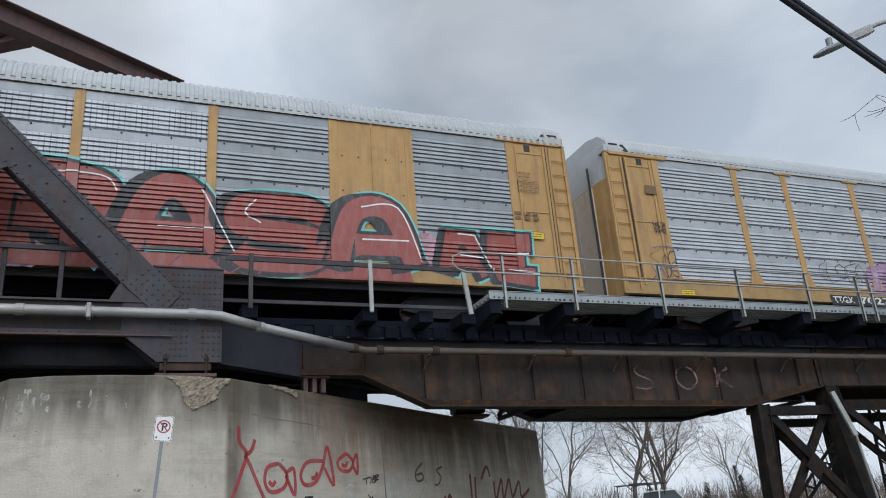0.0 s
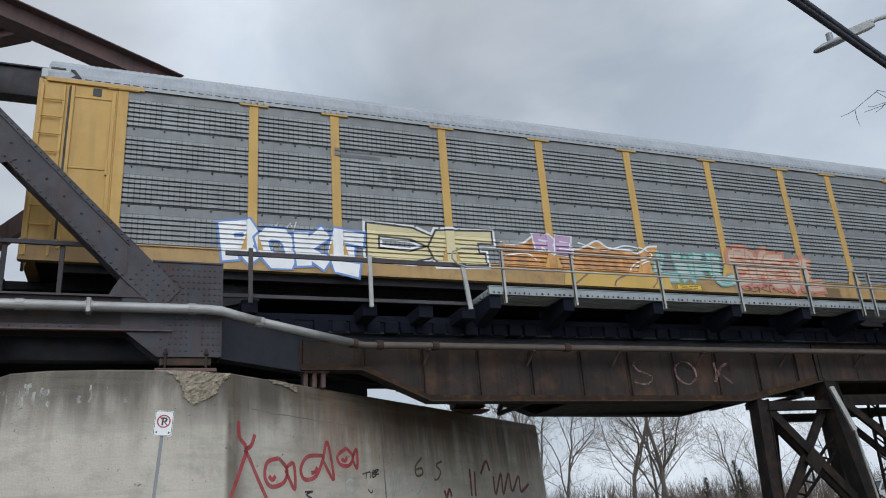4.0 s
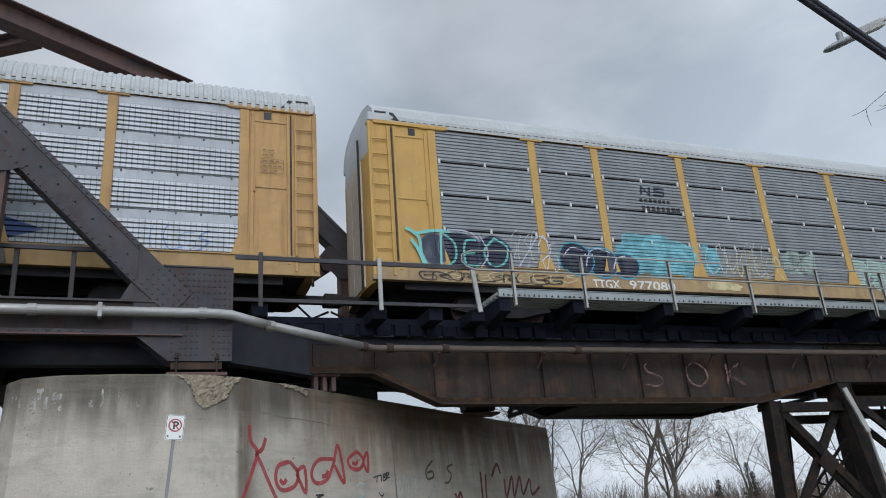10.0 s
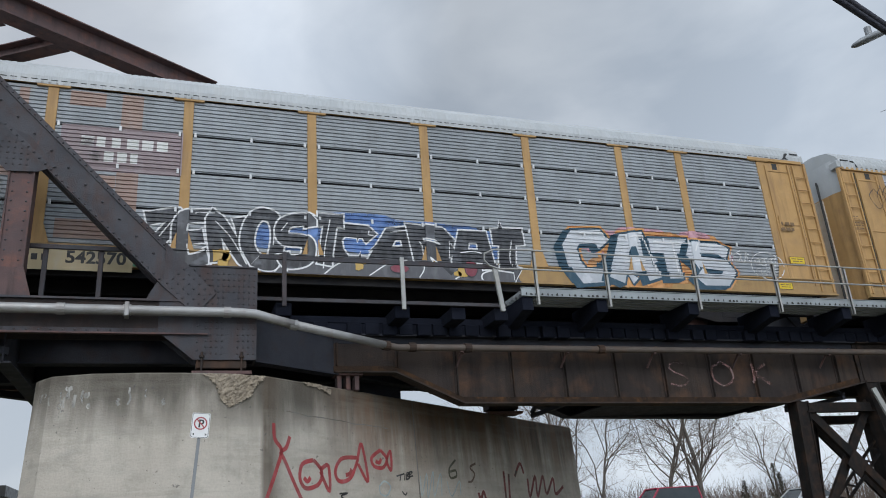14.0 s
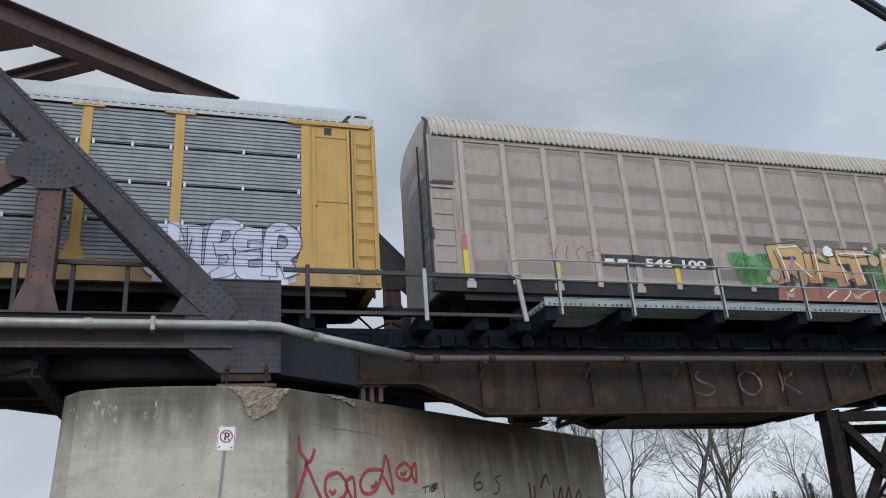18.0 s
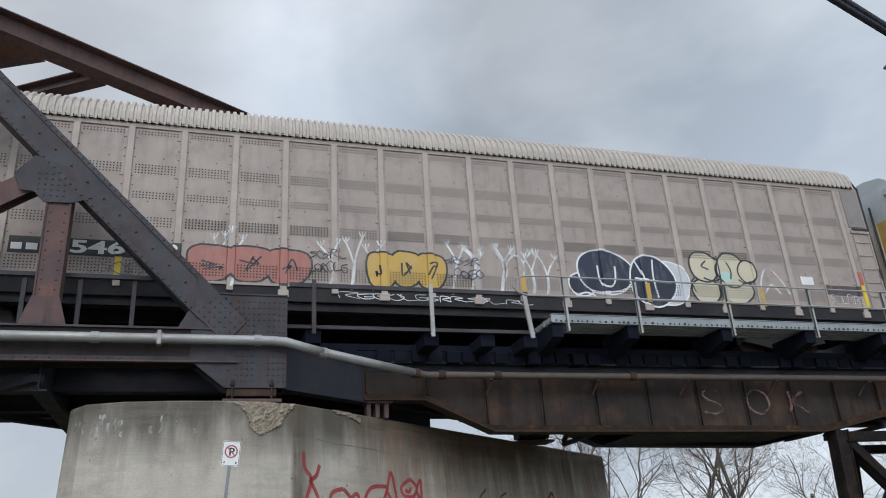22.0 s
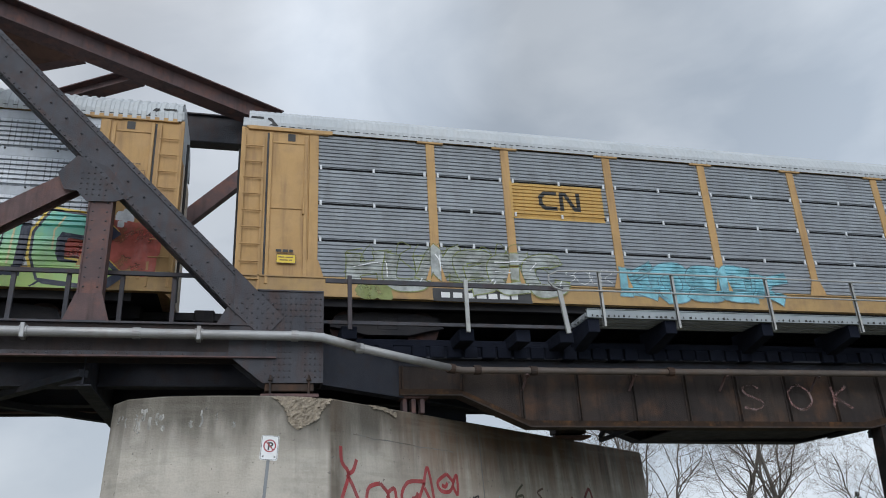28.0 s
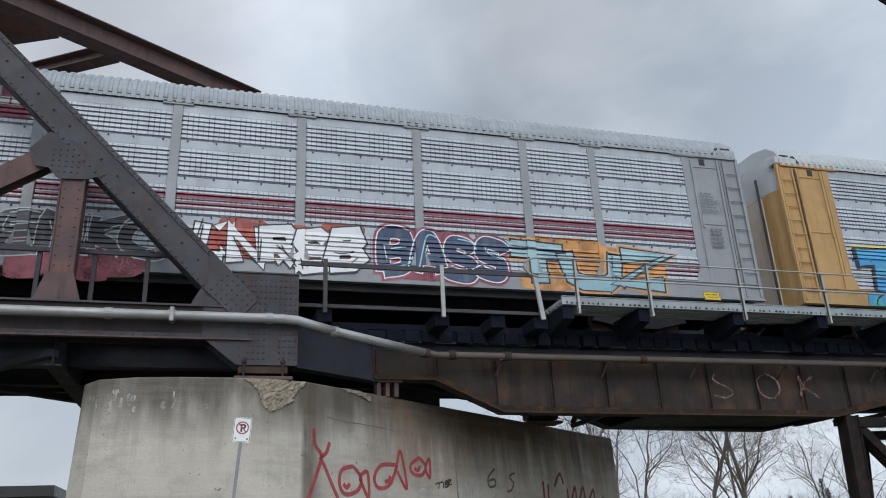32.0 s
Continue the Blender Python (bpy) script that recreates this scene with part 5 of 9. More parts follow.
def running_gear(car):
    """Underframe, couplers and the two bogies."""
    part("underframe", once("underframe", lambda: Geo().box(-13.0, 13.0, -0.5, 0.5, 0.62, 0.95, 0.02).box(-12.9, 12.9, -1.45, -1.38, 0.72, 0.95).box(-12.9, 12.9, 1.38, 1.45, 0.72, 0.95)
         .mesh("underframe", UNDER)), UNDER, car)
    for s in (-1, 1):
        part("coupler", once(("coupler", s), lambda: Geo().box(min(s * 13.0, s * 14.30), max(s * 13.0, s * 14.30), -0.09, 0.09, 0.72, 0.92, 0.02).box(min(s * 14.12, s * 14.38), max(s * 14.12, s * 14.38), -0.16, 0.16, 0.66, 0.97, 0.03)
             .tube([(s * 13.5, 0.3, 0.8), (s * 13.9, 0.36, 0.45), (s * 14.32, 0.3, 0.62)], 0.03, 6).mesh("coupler", UNDER)), UNDER, car)
        def bogie():
            g = Geo()
            for y in (-1.0, 1.0):
                g.prism([(-1.35, 0.36), (-1.2, 0.62), (-0.5, 0.72), (0.5, 0.72), (1.2, 0.62), (1.35, 0.36), (1.0, 0.30), (0.5, 0.18), (-0.5, 0.18), (-1.0, 0.30)], y - 0.09, y + 0.09)
            return g.box(-0.25, 0.25, -1.1, 1.1, 0.3, 0.6, 0.02).mesh("bogie_frame", UNDER)
        bg = part("bogie", once("bogie", bogie), UNDER, car, at=(s * 10.2, 0, 0))
        wh = once("wheelset", lambda: Geo().tube([(0, -0.80, 0), (0, -0.70, 0)], 0.42, 20).tube([(0, 0.70, 0), (0, 0.80, 0)], 0.42, 20).tube([(0, -0.8, 0), (0, 0.8, 0)], 0.08, 8).mesh("wheelset", STEEL_BROWN))
        for x in (-0.88, 0.88):
            part("wheelset", wh, STEEL_BROWN, bg, at=(x, 0, 0.42))


def bolt_pattern():
    """Bolt heads along the plain band of every side sheet."""
    g = Geo()
    h = (EAVE - 0.06 - SILL1) / 4
    for a, b in zip(POSTS, POSTS[1:]):
        for k in range(1, 4):
            for u in (0.06, 0.3, 0.5, 0.7, 0.94):
                x, z = a + 0.11 + (b - a - 0.22) * u, SILL1 + k * h - 0.05
                g.box(x - 0.018, x + 0.018, -SIDE - 0.012, -SIDE + 0.01, z - 0.018, z + 0.018)
    return g.mesh("bolt_pattern", HOLE)


def yellow_car(label, yellow=None, sheet=None, style="silver", roof=None, post=None, sill=None, narrow=None, caps=True, end_top=None, clips=False, swaps=None, roof_pitch=0.15, roof_rib=0.006):
    """A car carrier with sheet sides between posts. narrow: the material of plain panels in the two short bays; swaps: other materials for single bays."""
    car = thing("autorack_car", label, "freight car", "cars of the train")
    car["style"], car["plain"] = style, narrow is not None
    post, sill, roof, end_top = post or yellow, sill or YELLOW_OLD, roof or ROOF_WHITE, end_top or ROOF_WHITE
    part("roof", roof_mesh(roof, roof_pitch, roof_rib), roof, car)
    part("eave_rail", once(("eave", sill.name), lambda: Geo().box(-13.6, 13.6, -SIDE - 0.025, -SIDE + 0.05, EAVE - 0.05, EAVE + 0.02, 0.008).mesh("eave_rail", post)), post, car)
    part("side_sill", once(("sill", sill.name), lambda: Geo().box(-13.72, 13.72, -SIDE - 0.03, -SIDE + 0.10, SILL0, SILL1, 0.012).box(-13.72, 13.72, -SIDE - 0.07, -SIDE, SILL0, SILL0 + 0.04)
         .box(-13.72, 13.72, -SIDE - 0.06, -SIDE, SILL1 - 0.03, SILL1).mesh("side_sill", sill)), sill, car)
    part("inner_wall", once("inner", lambda: Geo().box(-13.45, 13.45, -SIDE + 0.09, SIDE, 0.95, 5.12).mesh("inner_wall", UNDER)), UNDER, car)
    stuff(part("roof_joint", once("roof_joint", lambda: Geo().add(*joined([Geo().box(-13.0 + 0.2 * k, -12.87 + 0.2 * k, -SIDE - 0.055, -SIDE, EAVE + 0.021, EAVE + 0.034) for k in range(130)])).mesh("roof_joint", HOLE)), HOLE, car, "dark broken joint under the roof edge"))
    if style == "silver":
        stuff(part("bolt_pattern", once("bolts", bolt_pattern), HOLE, car))
    w = 0.22
    for x in POSTS:
        part("post", once(("post", post.name, caps, round(x, 2)), lambda: post_geo(x, w, caps, caps).mesh("post", post)), post, car)
    h = (EAVE - 0.06 - SILL1) / 4
    for i in range(len(POSTS) - 1):
        x0, x1 = POSTS[i] + w / 2, POSTS[i + 1] - w / 2
        if narrow is not None and i in (1, 7):
            g = once(("plain", narrow.name, i), lambda: Geo().box(x0, x1, -SIDE - 0.004, -SIDE + 0.05, SILL1, EAVE - 0.06).box(x0 + 0.86, x0 + 0.90, -SIDE - 0.03, -SIDE, SILL1, EAVE - 0.06).mesh("plain_panel", narrow))
            part("plain_panel", g, narrow, car)
            continue
        for k in range(4):
            mat = (swaps or {}).get((i, k), (swaps or {}).get((i, None), sheet))
            part("side_sheet", sheet_mesh(style, x1 - x0, h, mat), mat, car, at=(x0, -SIDE + 0.045, SILL1 + k * h))
        if clips:
            clip = once("clip", lambda: Geo().box(-0.028, 0.028, -SIDE - 0.012, -SIDE + 0.03, -0.055, 0.065, 0.006).mesh("clip", CLIP))
            for k in range(1, 4):
                for x in (x0 + 0.06, (x0 + x1) / 2, x1 - 0.06):
                    part("clip", clip, CLIP, car, at=(x, 0, SILL1 + k * h))
    for s in (-1, 1):
        def end_panel():
            return Geo().box(12.10, 13.70, -SIDE - 0.002, -SIDE + 0.06, SILL1 - 0.3, EAVE - 0.04, 0.01)
        flip = Matrix.Diagonal((s, 1, 1, 1))
        part("end_panel", once(("endp", yellow.name, s), lambda: moved(end_panel(), flip).mesh("end_panel", yellow)), yellow, car)
        for n, (a, b, d, z0, z1, what) in enumerate(((12.14, 12.22, 0.035, SILL1, EAVE - 0.2, "door_post"), (12.98, 13.05, 0.05, SILL1 - 0.2, EAVE - 0.15, "door_post"), (12.22, 12.98, 0.02, 3.02, 3.06, "cross_bar"),
                                                     (12.22, 12.98, 0.02, EAVE - 0.42, EAVE - 0.38, "cross_bar"), (12.20, 12.25, 0.06, 2.9, 3.3, "door_handle"), (13.62, 13.70, 0.04, 1.0, EAVE - 0.05, "corner_post"), (11.55, 13.55, 0.055, EAVE - 0.10, EAVE, "header_rail"))):
            part(what, once(("endbar", yellow.name, s, n), lambda: moved(Geo().box(a, b, -SIDE - d, -SIDE - 0.001, z0, z1, 0.006), flip).mesh(what, yellow)), yellow, car)
        part("ladder", once(("ladder", yellow.name, s), lambda: moved(ladder_geo(13.16, 13.64, 1.0, 5.0, 0.42, -SIDE - 0.01), flip).mesh("ladder", yellow)), yellow, car, "steel corner ladder")
        part("end_door", once(("enddoor", yellow.name, s), lambda: moved(end_shape(0.26, 0.92, 4.42), flip).mesh("end_door", yellow)), yellow, car)
        part("end_door_top", once(("endtop", end_top.name, s), lambda: moved(end_shape(0.26, 4.42, 5.52, 0.06), flip).mesh("end_door_top", end_top)), end_top, car, "pale upper part of the end door")
        part("door_leaf", once(("leaf", s), lambda: moved(Geo().box(13.66, 13.705, -0.74, 0.74, 0.98, 4.38, 0.01).box(13.70, 13.715, -0.70, -0.66, 1.1, 4.3).box(13.70, 13.715, 0.2, 0.24, 1.1, 4.3), flip).mesh("door_leaf", PALE_DOOR)), PALE_DOOR, car, "pale chalky middle leaf of the end door")
        part("roof_notch", once(("notch", s), lambda: moved(Geo().prism([(12.86, EAVE + 0.03), (13.08, EAVE + 0.03), (13.00, EAVE + 0.10), (13.11, EAVE + 0.24), (13.02, EAVE + 0.24)], -SIDE - 0.052, -SIDE + 0.02), flip).mesh("roof_notch", BLACK)), BLACK, car, "black rubber seal at the roof corner")
        part("corner_cap", once(("cap", end_top.name, s), lambda: moved(Geo().box(13.10, 13.68, -SIDE - 0.03, -SIDE + 0.3, EAVE - 0.02, EAVE + 0.22, 0.02), flip).mesh("corner_cap", end_top)), end_top, car)
        part("lock_rod", once(("rod", s), lambda: moved(Geo().tube([(13.735, -0.70, 0.95), (13.735, -0.70, 5.0)], 0.035, 6).box(13.2, 13.5, -SIDE - 0.04, -SIDE - 0.02, EAVE + 0.22, EAVE + 0.26).box(12.44, 12.62, -SIDE - 0.008, -SIDE + 0.02, EAVE - 0.34, EAVE - 0.14), flip).mesh("lock_rod", BLACK)), BLACK, car, "black vertical locking rod")
        part("hinge_gap", once(("gap", s), lambda: moved(Geo().box(13.055, 13.10, -SIDE - 0.006, -SIDE + 0.01, SILL1 - 0.2, EAVE - 0.15), flip).mesh("hinge_gap", BLACK)), BLACK, car)
    running_gear(car)
    return car


def perforated(x0, x1, z0, z1, y, step=0.070, r=0.0140, rise=None):
    """Rows of small dark holes."""
    g = Geo()
    rise = rise or step * 0.95
    nz = max(1, int((z1 - z0) / rise))
    nx = max(1, int((x1 - x0) / step))
    for i in range(nx):
        for k in range(nz):
            x, z = x0 + (i + 0.5) * step, z0 + (k + 0.5) * rise
            g.add([(x - r, y, z - r), (x + r, y, z - r), (x + r, y, z + r), (x - r, y, z + r)], [(0, 1, 2, 3)])
    return g


def taupe_car(label):
    """A car carrier with ribbed, perforated steel sides."""
    car = thing("autorack_car", label, "freight car", "cars of the train")
    part("roof", roof_mesh(ROOF_TAN, 0.165, 0.05), ROOF_TAN, car)
    part("side_wall", once("taupe_side", lambda: Geo().box(-13.55, 13.55, -SIDE + 0.02, SIDE, 1.27, 5.12, 0.01).box(-13.55, 13.55, -SIDE - 0.012, -SIDE + 0.03, 4.98, 5.15, 0.008)
         .box(-13.7, 13.7, -SIDE - 0.01, -SIDE + 0.03, 1.24, 1.30).mesh("side_wall", TAUPE_SHEET)), TAUPE_SHEET, car)
    part("side_sill", once("taupe_sill", lambda: Geo().box(-13.7, 13.7, -SIDE + 0.02, -SIDE + 0.14, 0.90, 1.24, 0.01).mesh("side_sill", UNDER)), UNDER, car)
    rib = once("taupe_rib", lambda: Geo().box(-0.075, 0.075, -SIDE - 0.03, -SIDE + 0.025, 1.10, 5.0, 0.012).mesh("rib", TAUPE_RIB))
    bands = [once(("taupe_holes", a), lambda: perforated(-0.46, 0.46, a, b, -SIDE + 0.012).mesh("hole_band", HOLE, fix=False)) for a, b in ((4.80, 4.96), (3.80, 4.12), (3.18, 3.40), (2.50, 2.80), (1.40, 1.78))]
    bolts = once("taupe_bolts", lambda: Geo().add(*joined([perforated(a, a + 0.02, z, z + 0.05, -SIDE + 0.011, 0.02, 0.013, 0.04) for k, z in enumerate((1.95, 2.2, 2.38, 2.92, 3.1, 3.5, 3.72, 4.2, 4.42, 4.7)) for a in (-0.50 + 0.03 * (k % 2), 0.46 - 0.04 * (k % 3 == 0), -0.12 + 0.09 * (k % 4) if k % 3 == 1 else 0.46)])).mesh("bolt_pattern", HOLE, fix=False))
    n = 22
    x0, d = -12.76, 1.16
    for i in range(n + 1):
        part("rib", rib, TAUPE_RIB, car, at=(x0 + d * i, 0, 0))
        if i < n:
            for band in bands:
                stuff(part("hole_band", band, HOLE, car, at=(x0 + d * (i + 0.5), 0, 0)))
            stuff(part("bolt_pattern", bolts, HOLE, car, at=(x0 + d * (i + 0.5), 0, 0)))
    # dark dashes put the shade under the corrugations into colour
    stuff(part("roof_joint", once("taupe_roof_shade", lambda: Geo().add(*joined([Geo().box(-13.5 + 0.165 * k, -13.42 + 0.165 * k, -SIDE - 0.075, -SIDE, 5.10, 5.155) for k in range(164)])).mesh("roof_joint", HOLE)), HOLE, car, "dark dashes for the shade under the roof corrugations"))
    strip = once("taupe_strip", lambda: Geo().box(-0.06, 0.06, -SIDE - 0.036, -SIDE - 0.028, 1.30, 1.74).mesh("reflector", LABEL_YELLOW))
    for i in (2, 5, 18):
        part("reflector", strip, LABEL_YELLOW, car, "yellow reflective strip", at=(x0 + d * i, 0, 0))
    shoe = once("taupe_shoe", lambda: Geo().box(-0.12, 0.12, -SIDE - 0.03, -SIDE + 0.03, 0.98, 1.16, 0.01).mesh("rib_foot", TAUPE_RIB))
    for i in range(0, n + 1, 2):
        part("rib_foot", shoe, TAUPE_RIB, car, at=(x0 + d * i, 0, 0))
    for s in (-1, 1):
        flip = Matrix.Diagonal((s, 1, 1, 1))
        part("end_panel", once(("taupe_end", s), lambda: moved(Geo().box(12.86, 13.70, -SIDE - 0.006, -SIDE + 0.05, 1.27, 5.12, 0.008), flip).mesh("end_panel", TAUPE_SHEET)), TAUPE_SHEET, car)
        bits = [(12.98, 13.66, 0.05, 3.60, 3.70, "shelf_bar"), (13.02, 13.08, 0.03, 1.3, 3.6, "ladder_rail"), (13.60, 13.66, 0.03, 1.3, 3.6, "ladder_rail")] + [(13.10, 13.58, 0.03, 1.62 + 0.42 * q, 1.66 + 0.42 * q, "rung") for q in range(5)]
        for n, (a, b, d, z0, z1, what) in enumerate(bits):
            part(what, once(("taupe_bit", s, n), lambda: moved(Geo().box(a, b, -SIDE - d, -SIDE - 0.005, z0, z1, 0.006), flip).mesh(what, TAUPE_SHEET)), TAUPE_SHEET, car)
        part("grab_slot", once(("taupe_slot", s), lambda: moved(Geo().box(13.05, 13.64, -SIDE - 0.054, -SIDE - 0.03, 3.68, 3.76), flip).mesh("grab_slot", BLACK)), BLACK, car)
        part("end_door", once(("taupe_door", s), lambda: moved(end_shape(0.14, 0.92, 4.30), flip).mesh("end_door", GREY_POST)), GREY_POST, car, "grey end door")
        part("end_door_top", once(("taupe_door_top", s), lambda: moved(end_shape(0.14, 4.30, 5.45, 0.03), flip).mesh("end_door_top", ROOF_WHITE)), ROOF_WHITE, car, "pale upper part of the end door")
        part("corner_strip", once(("taupe_strip", s), lambda: moved(Geo().box(13.655, 13.715, -SIDE - 0.022, -SIDE + 0.06, 1.10, 5.16).beam((13.68, -SIDE + 0.01, 5.12), (13.60, -1.44, 5.60), 0.07, 0.05).beam((13.60, -1.44, 5.60), (13.58, -1.14, 5.86), 0.07, 0.05).box(13.62, 13.70, -SIDE - 0.05, -SIDE - 0.02, 2.2, 2.5), flip).mesh("corner_strip", BLACK)), BLACK, car, "black rubber corner strip")
        part("end_ladder", once(("taupe_grille", s), lambda: moved(Geo().add(*joined([Geo().tube([(13.61, -1.30, 1.3 + 0.40 * k), (13.61, -0.42, 1.3 + 0.40 * k)], 0.016, 5) for k in range(8)] + [Geo().box(13.58, 13.62, y, y + 0.05, 1.0, 4.3) for y in (-1.34, -0.42)])), flip).mesh("end_ladder", GREY_POST)), GREY_POST, car, "grey rungs on the end door")
        part("upper_plate", once(("taupe_upper", s), lambda: moved(Geo().box(12.98, 13.58, -SIDE - 0.03, -SIDE, 3.80, 5.02, 0.01), flip).mesh("upper_plate", TAUPE_DULL)), TAUPE_DULL, car, "smooth grey-brown upper corner plate")
        part("marker", once(("taupe_mark", s), lambda: moved(Geo().box(12.80, 12.92, -SIDE - 0.045, -SIDE - 0.03, 1.30, 1.95), flip).mesh("marker", LABEL_YELLOW)), LABEL_YELLOW, car, "yellow reflective strip")
        part("marker_top", once(("taupe_markr", s), lambda: moved(Geo().box(12.80, 12.92, -SIDE - 0.045, -SIDE - 0.03, 1.95, 2.35), flip).mesh("marker_top", paint("red_strip", (0.45, 0.10, 0.08)))), RED_SIGN, car, "red reflective strip")
        part("lock_rod", once(("taupe_rod", s), lambda: moved(Geo().tube([(13.66, -0.7, 0.95), (13.66, -0.7, 5.2)], 0.03, 6), flip).mesh("lock_rod", BLACK)), BLACK, car)
    running_gear(car)
    return car


def joined(geos):
    g = Geo()
    for o in geos:
        g.add(o.v, o.f)
    return g.v, g.f


# ---- painting and lettering on the cars ----
SHEET_H = (EAVE - 0.06 - SILL1) / 4
FOLDS = {}
for style in ("silver", "grey"):
    FOLDS[style] = [(SILL1 + SHEET_H * k + z, -SIDE + 0.045 + y) for k in range(4) for y, z in rib_profile(style, SHEET_H)]
EDGE = 0.115
POST_EDGES = sorted([x + d for x in POSTS for d in (-EDGE - 0.02, -EDGE, EDGE, EDGE + 0.02)])
RIB_EDGES = sorted([-12.76 + 1.16 * k + d for k in range(23) for d in (-0.10, -0.08, 0.08, 0.10)])
SILL_FOLDS = [(SILL0 - 0.5, -SIDE - 0.072), (SILL0 + 0.04, -SIDE - 0.072), (SILL0 + 0.044, -SIDE - 0.032), (SILL1 - 0.034, -SIDE - 0.032), (SILL1 - 0.03, -SIDE - 0.062), (SILL1, -SIDE - 0.062)]


def cut(poly, axis, v, keep_above):
    """The part of a flat polygon on one side of a plane."""
    out = []
    for p, q in zip(poly, poly[1:] + poly[:1]):
        a, b = (p[axis] >= v) == keep_above or p[axis] == v, (q[axis] >= v) == keep_above or q[axis] == v
        if a:
            out.append(p)
        if a != b:
            t = (v - p[axis]) / (q[axis] - p[axis])
            e = [p[k] + (q[k] - p[k]) * t for k in range(3)]
            e[axis] = v
            out.append(tuple(e))
    return out


def sliced(poly, axis, levels):
    """A flat polygon cut into strips at the levels."""
    lo, hi = min(p[axis] for p in poly), max(p[axis] for p in poly)
    out, rest = [], poly
    for v in levels:
        if v <= lo + 1e-6 or v >= hi - 1e-6:
            continue
        low = cut(rest, axis, v, False)
        if len(low) > 2:
            out.append(low)
        rest = cut(rest, axis, v, True)
        if len(rest) < 3:
            return out
    return out + [rest]


def laid_on(geo, car, off):
    """Flat paint laid over the ribs, posts and sill of a car's side, off metres above them."""
    g, where = Geo(), {}
    style = car["style"] if "style" in car else ""
    bay = SILL_FOLDS + FOLDS.get(style, [])
    zs = sorted({z for z, y in bay} | {SILL1 + 0.004}) if style else []
    at_z, at_y = [z for z, y in bay], [y for z, y in bay]

    def depth(x, z):
        if not style:
            d = min(abs(x - (-12.76 + 1.16 * k)) for k in range(23))
            k = min(1.0, max(0.0, (d - 0.08) / 0.02)) if z > 1.1 else 1.0
            return -SIDE - 0.034 + 0.048 * k
        if z <= SILL1:
            return float(np.interp(z, at_z, at_y))
        if abs(x) > 12.12:
            return -SIDE - 0.052
        d = min(abs(x - p) for p in POSTS)
        k = min(1.0, max(0.0, (d - EDGE) / 0.02))
        if k == 0.0:
            return -SIDE - 0.031
        low = -SIDE - 0.032 if car["plain"] and (-9.1 < x < -7.1 or 7.1 < x < 9.1) else float(np.interp(z, at_z, at_y))
        return (-SIDE - 0.031) * (1 - k) + low * k

    for f in geo.f:
        poly = [geo.v[i] for i in f]
        for strip in sliced(poly, 0, POST_EDGES if style else RIB_EDGES):
            for piece in (sliced(strip, 2, zs) if style else [strip]):
                ids = []
                for x, y, z in piece:
                    key = (round(x, 4), round(z, 4), round(y, 5))
                    if key not in where:
                        where[key] = len(g.v)
                        g.v.append((x, depth(x, z) - off + y, z))
                    if where[key] not in ids:
                        ids.append(where[key])
                if len(ids) > 2:
                    g.f.append(tuple(ids))
    return g


LAYER = [0]


def decal(car, geo, mat, name, label="", lift=0.0):
    """Flat paint on the near side; each one lies a little over the last."""
    LAYER[0] = (LAYER[0] + 1) % 8
    return part(name, laid_on(geo, car, 0.003 + 0.6 * lift + (0.0004 * LAYER[0] if lift <= 0.0061 else 0.0)), mat, car, label, fix=False)


def fit_to(geo, x0, x1, z0, z1):
    xs, zs = [v[0] for v in geo.v], [v[2] for v in geo.v]
    a, b, c, d = min(xs), max(xs), min(zs), max(zs)
    g = Geo()
    return g.add([(x0 + (x - a) * (x1 - x0) / (b - a), 0, z0 + (z - c) * (z1 - z0) / (d - c)) for x, y, z in geo.v], geo.f)


def lettering(car, body, x0, x1, z0, z1, mat, bold=0.0, name="lettering", lift=0.004, slant=0.0):
    return decal(car, fit_to(text_geo(body, 1.0, bold, slant), x0, x1, z0, z1), mat, name, "", lift)


def bars(car, x0, x1, z0, z1, mat, rows=1, n=4, seed=0, name="print_bar"):
    """Small print that cannot be read, as plain bars."""
    rnd = random.Random(seed)
    dz, step = (z1 - z0) / rows, (x1 - x0) / n
    for r in range(rows):
        for i in range(n):
            x, w = x0 + step * i, step * (0.55 + 0.3 * rnd.random())
            a, b = z0 + dz * (r + 0.2), z0 + dz * (r + 0.8)
            decal(car, Geo().add([(x, 0, a), (x + w, 0, a), (x + w, 0, b), (x, 0, b)], [(0, 1, 2, 3)]), mat, name, "", 0.004)


def rects(boxes):
    g = Geo()
    for a, b, c, d in boxes:
        g.add([(a, 0, c), (b, 0, c), (b, 0, d), (a, 0, d)], [(0, 1, 2, 3)])
    return g


def data_panel(car, x0, x1, z0, z1, mat, seed):
    """A thin painted frame with rows of small print in it, and two loose lines above."""
    rnd = random.Random(seed)
    t = 0.012
    boxes = [(x0, x1, z0, z0 + t), (x0, x1, z1 - t, z1), (x0, x0 + t, z0 + t, z1 - t), (x1 - t, x1, z0 + t, z1 - t)]
    rows = max(2, round((z1 - z0) / 0.10))
    for r in range(rows + 2):
        z = z0 + 0.05 + (z1 - z0 - 0.10) * r / (rows - 1) + (0.03 if r >= rows else 0.0)
        x = x0 + 0.04
        while x < x1 - 0.12:
            w = rnd.uniform(0.04, 0.12)
            boxes.append((x, x + w, z - 0.017, z + 0.017))
            x += w + rnd.uniform(0.02, 0.05)
            if r >= rows and x > x0 + 0.6 * (x1 - x0):
                break
    decal(car, rects(boxes), mat, "small_print", lift=0.004)


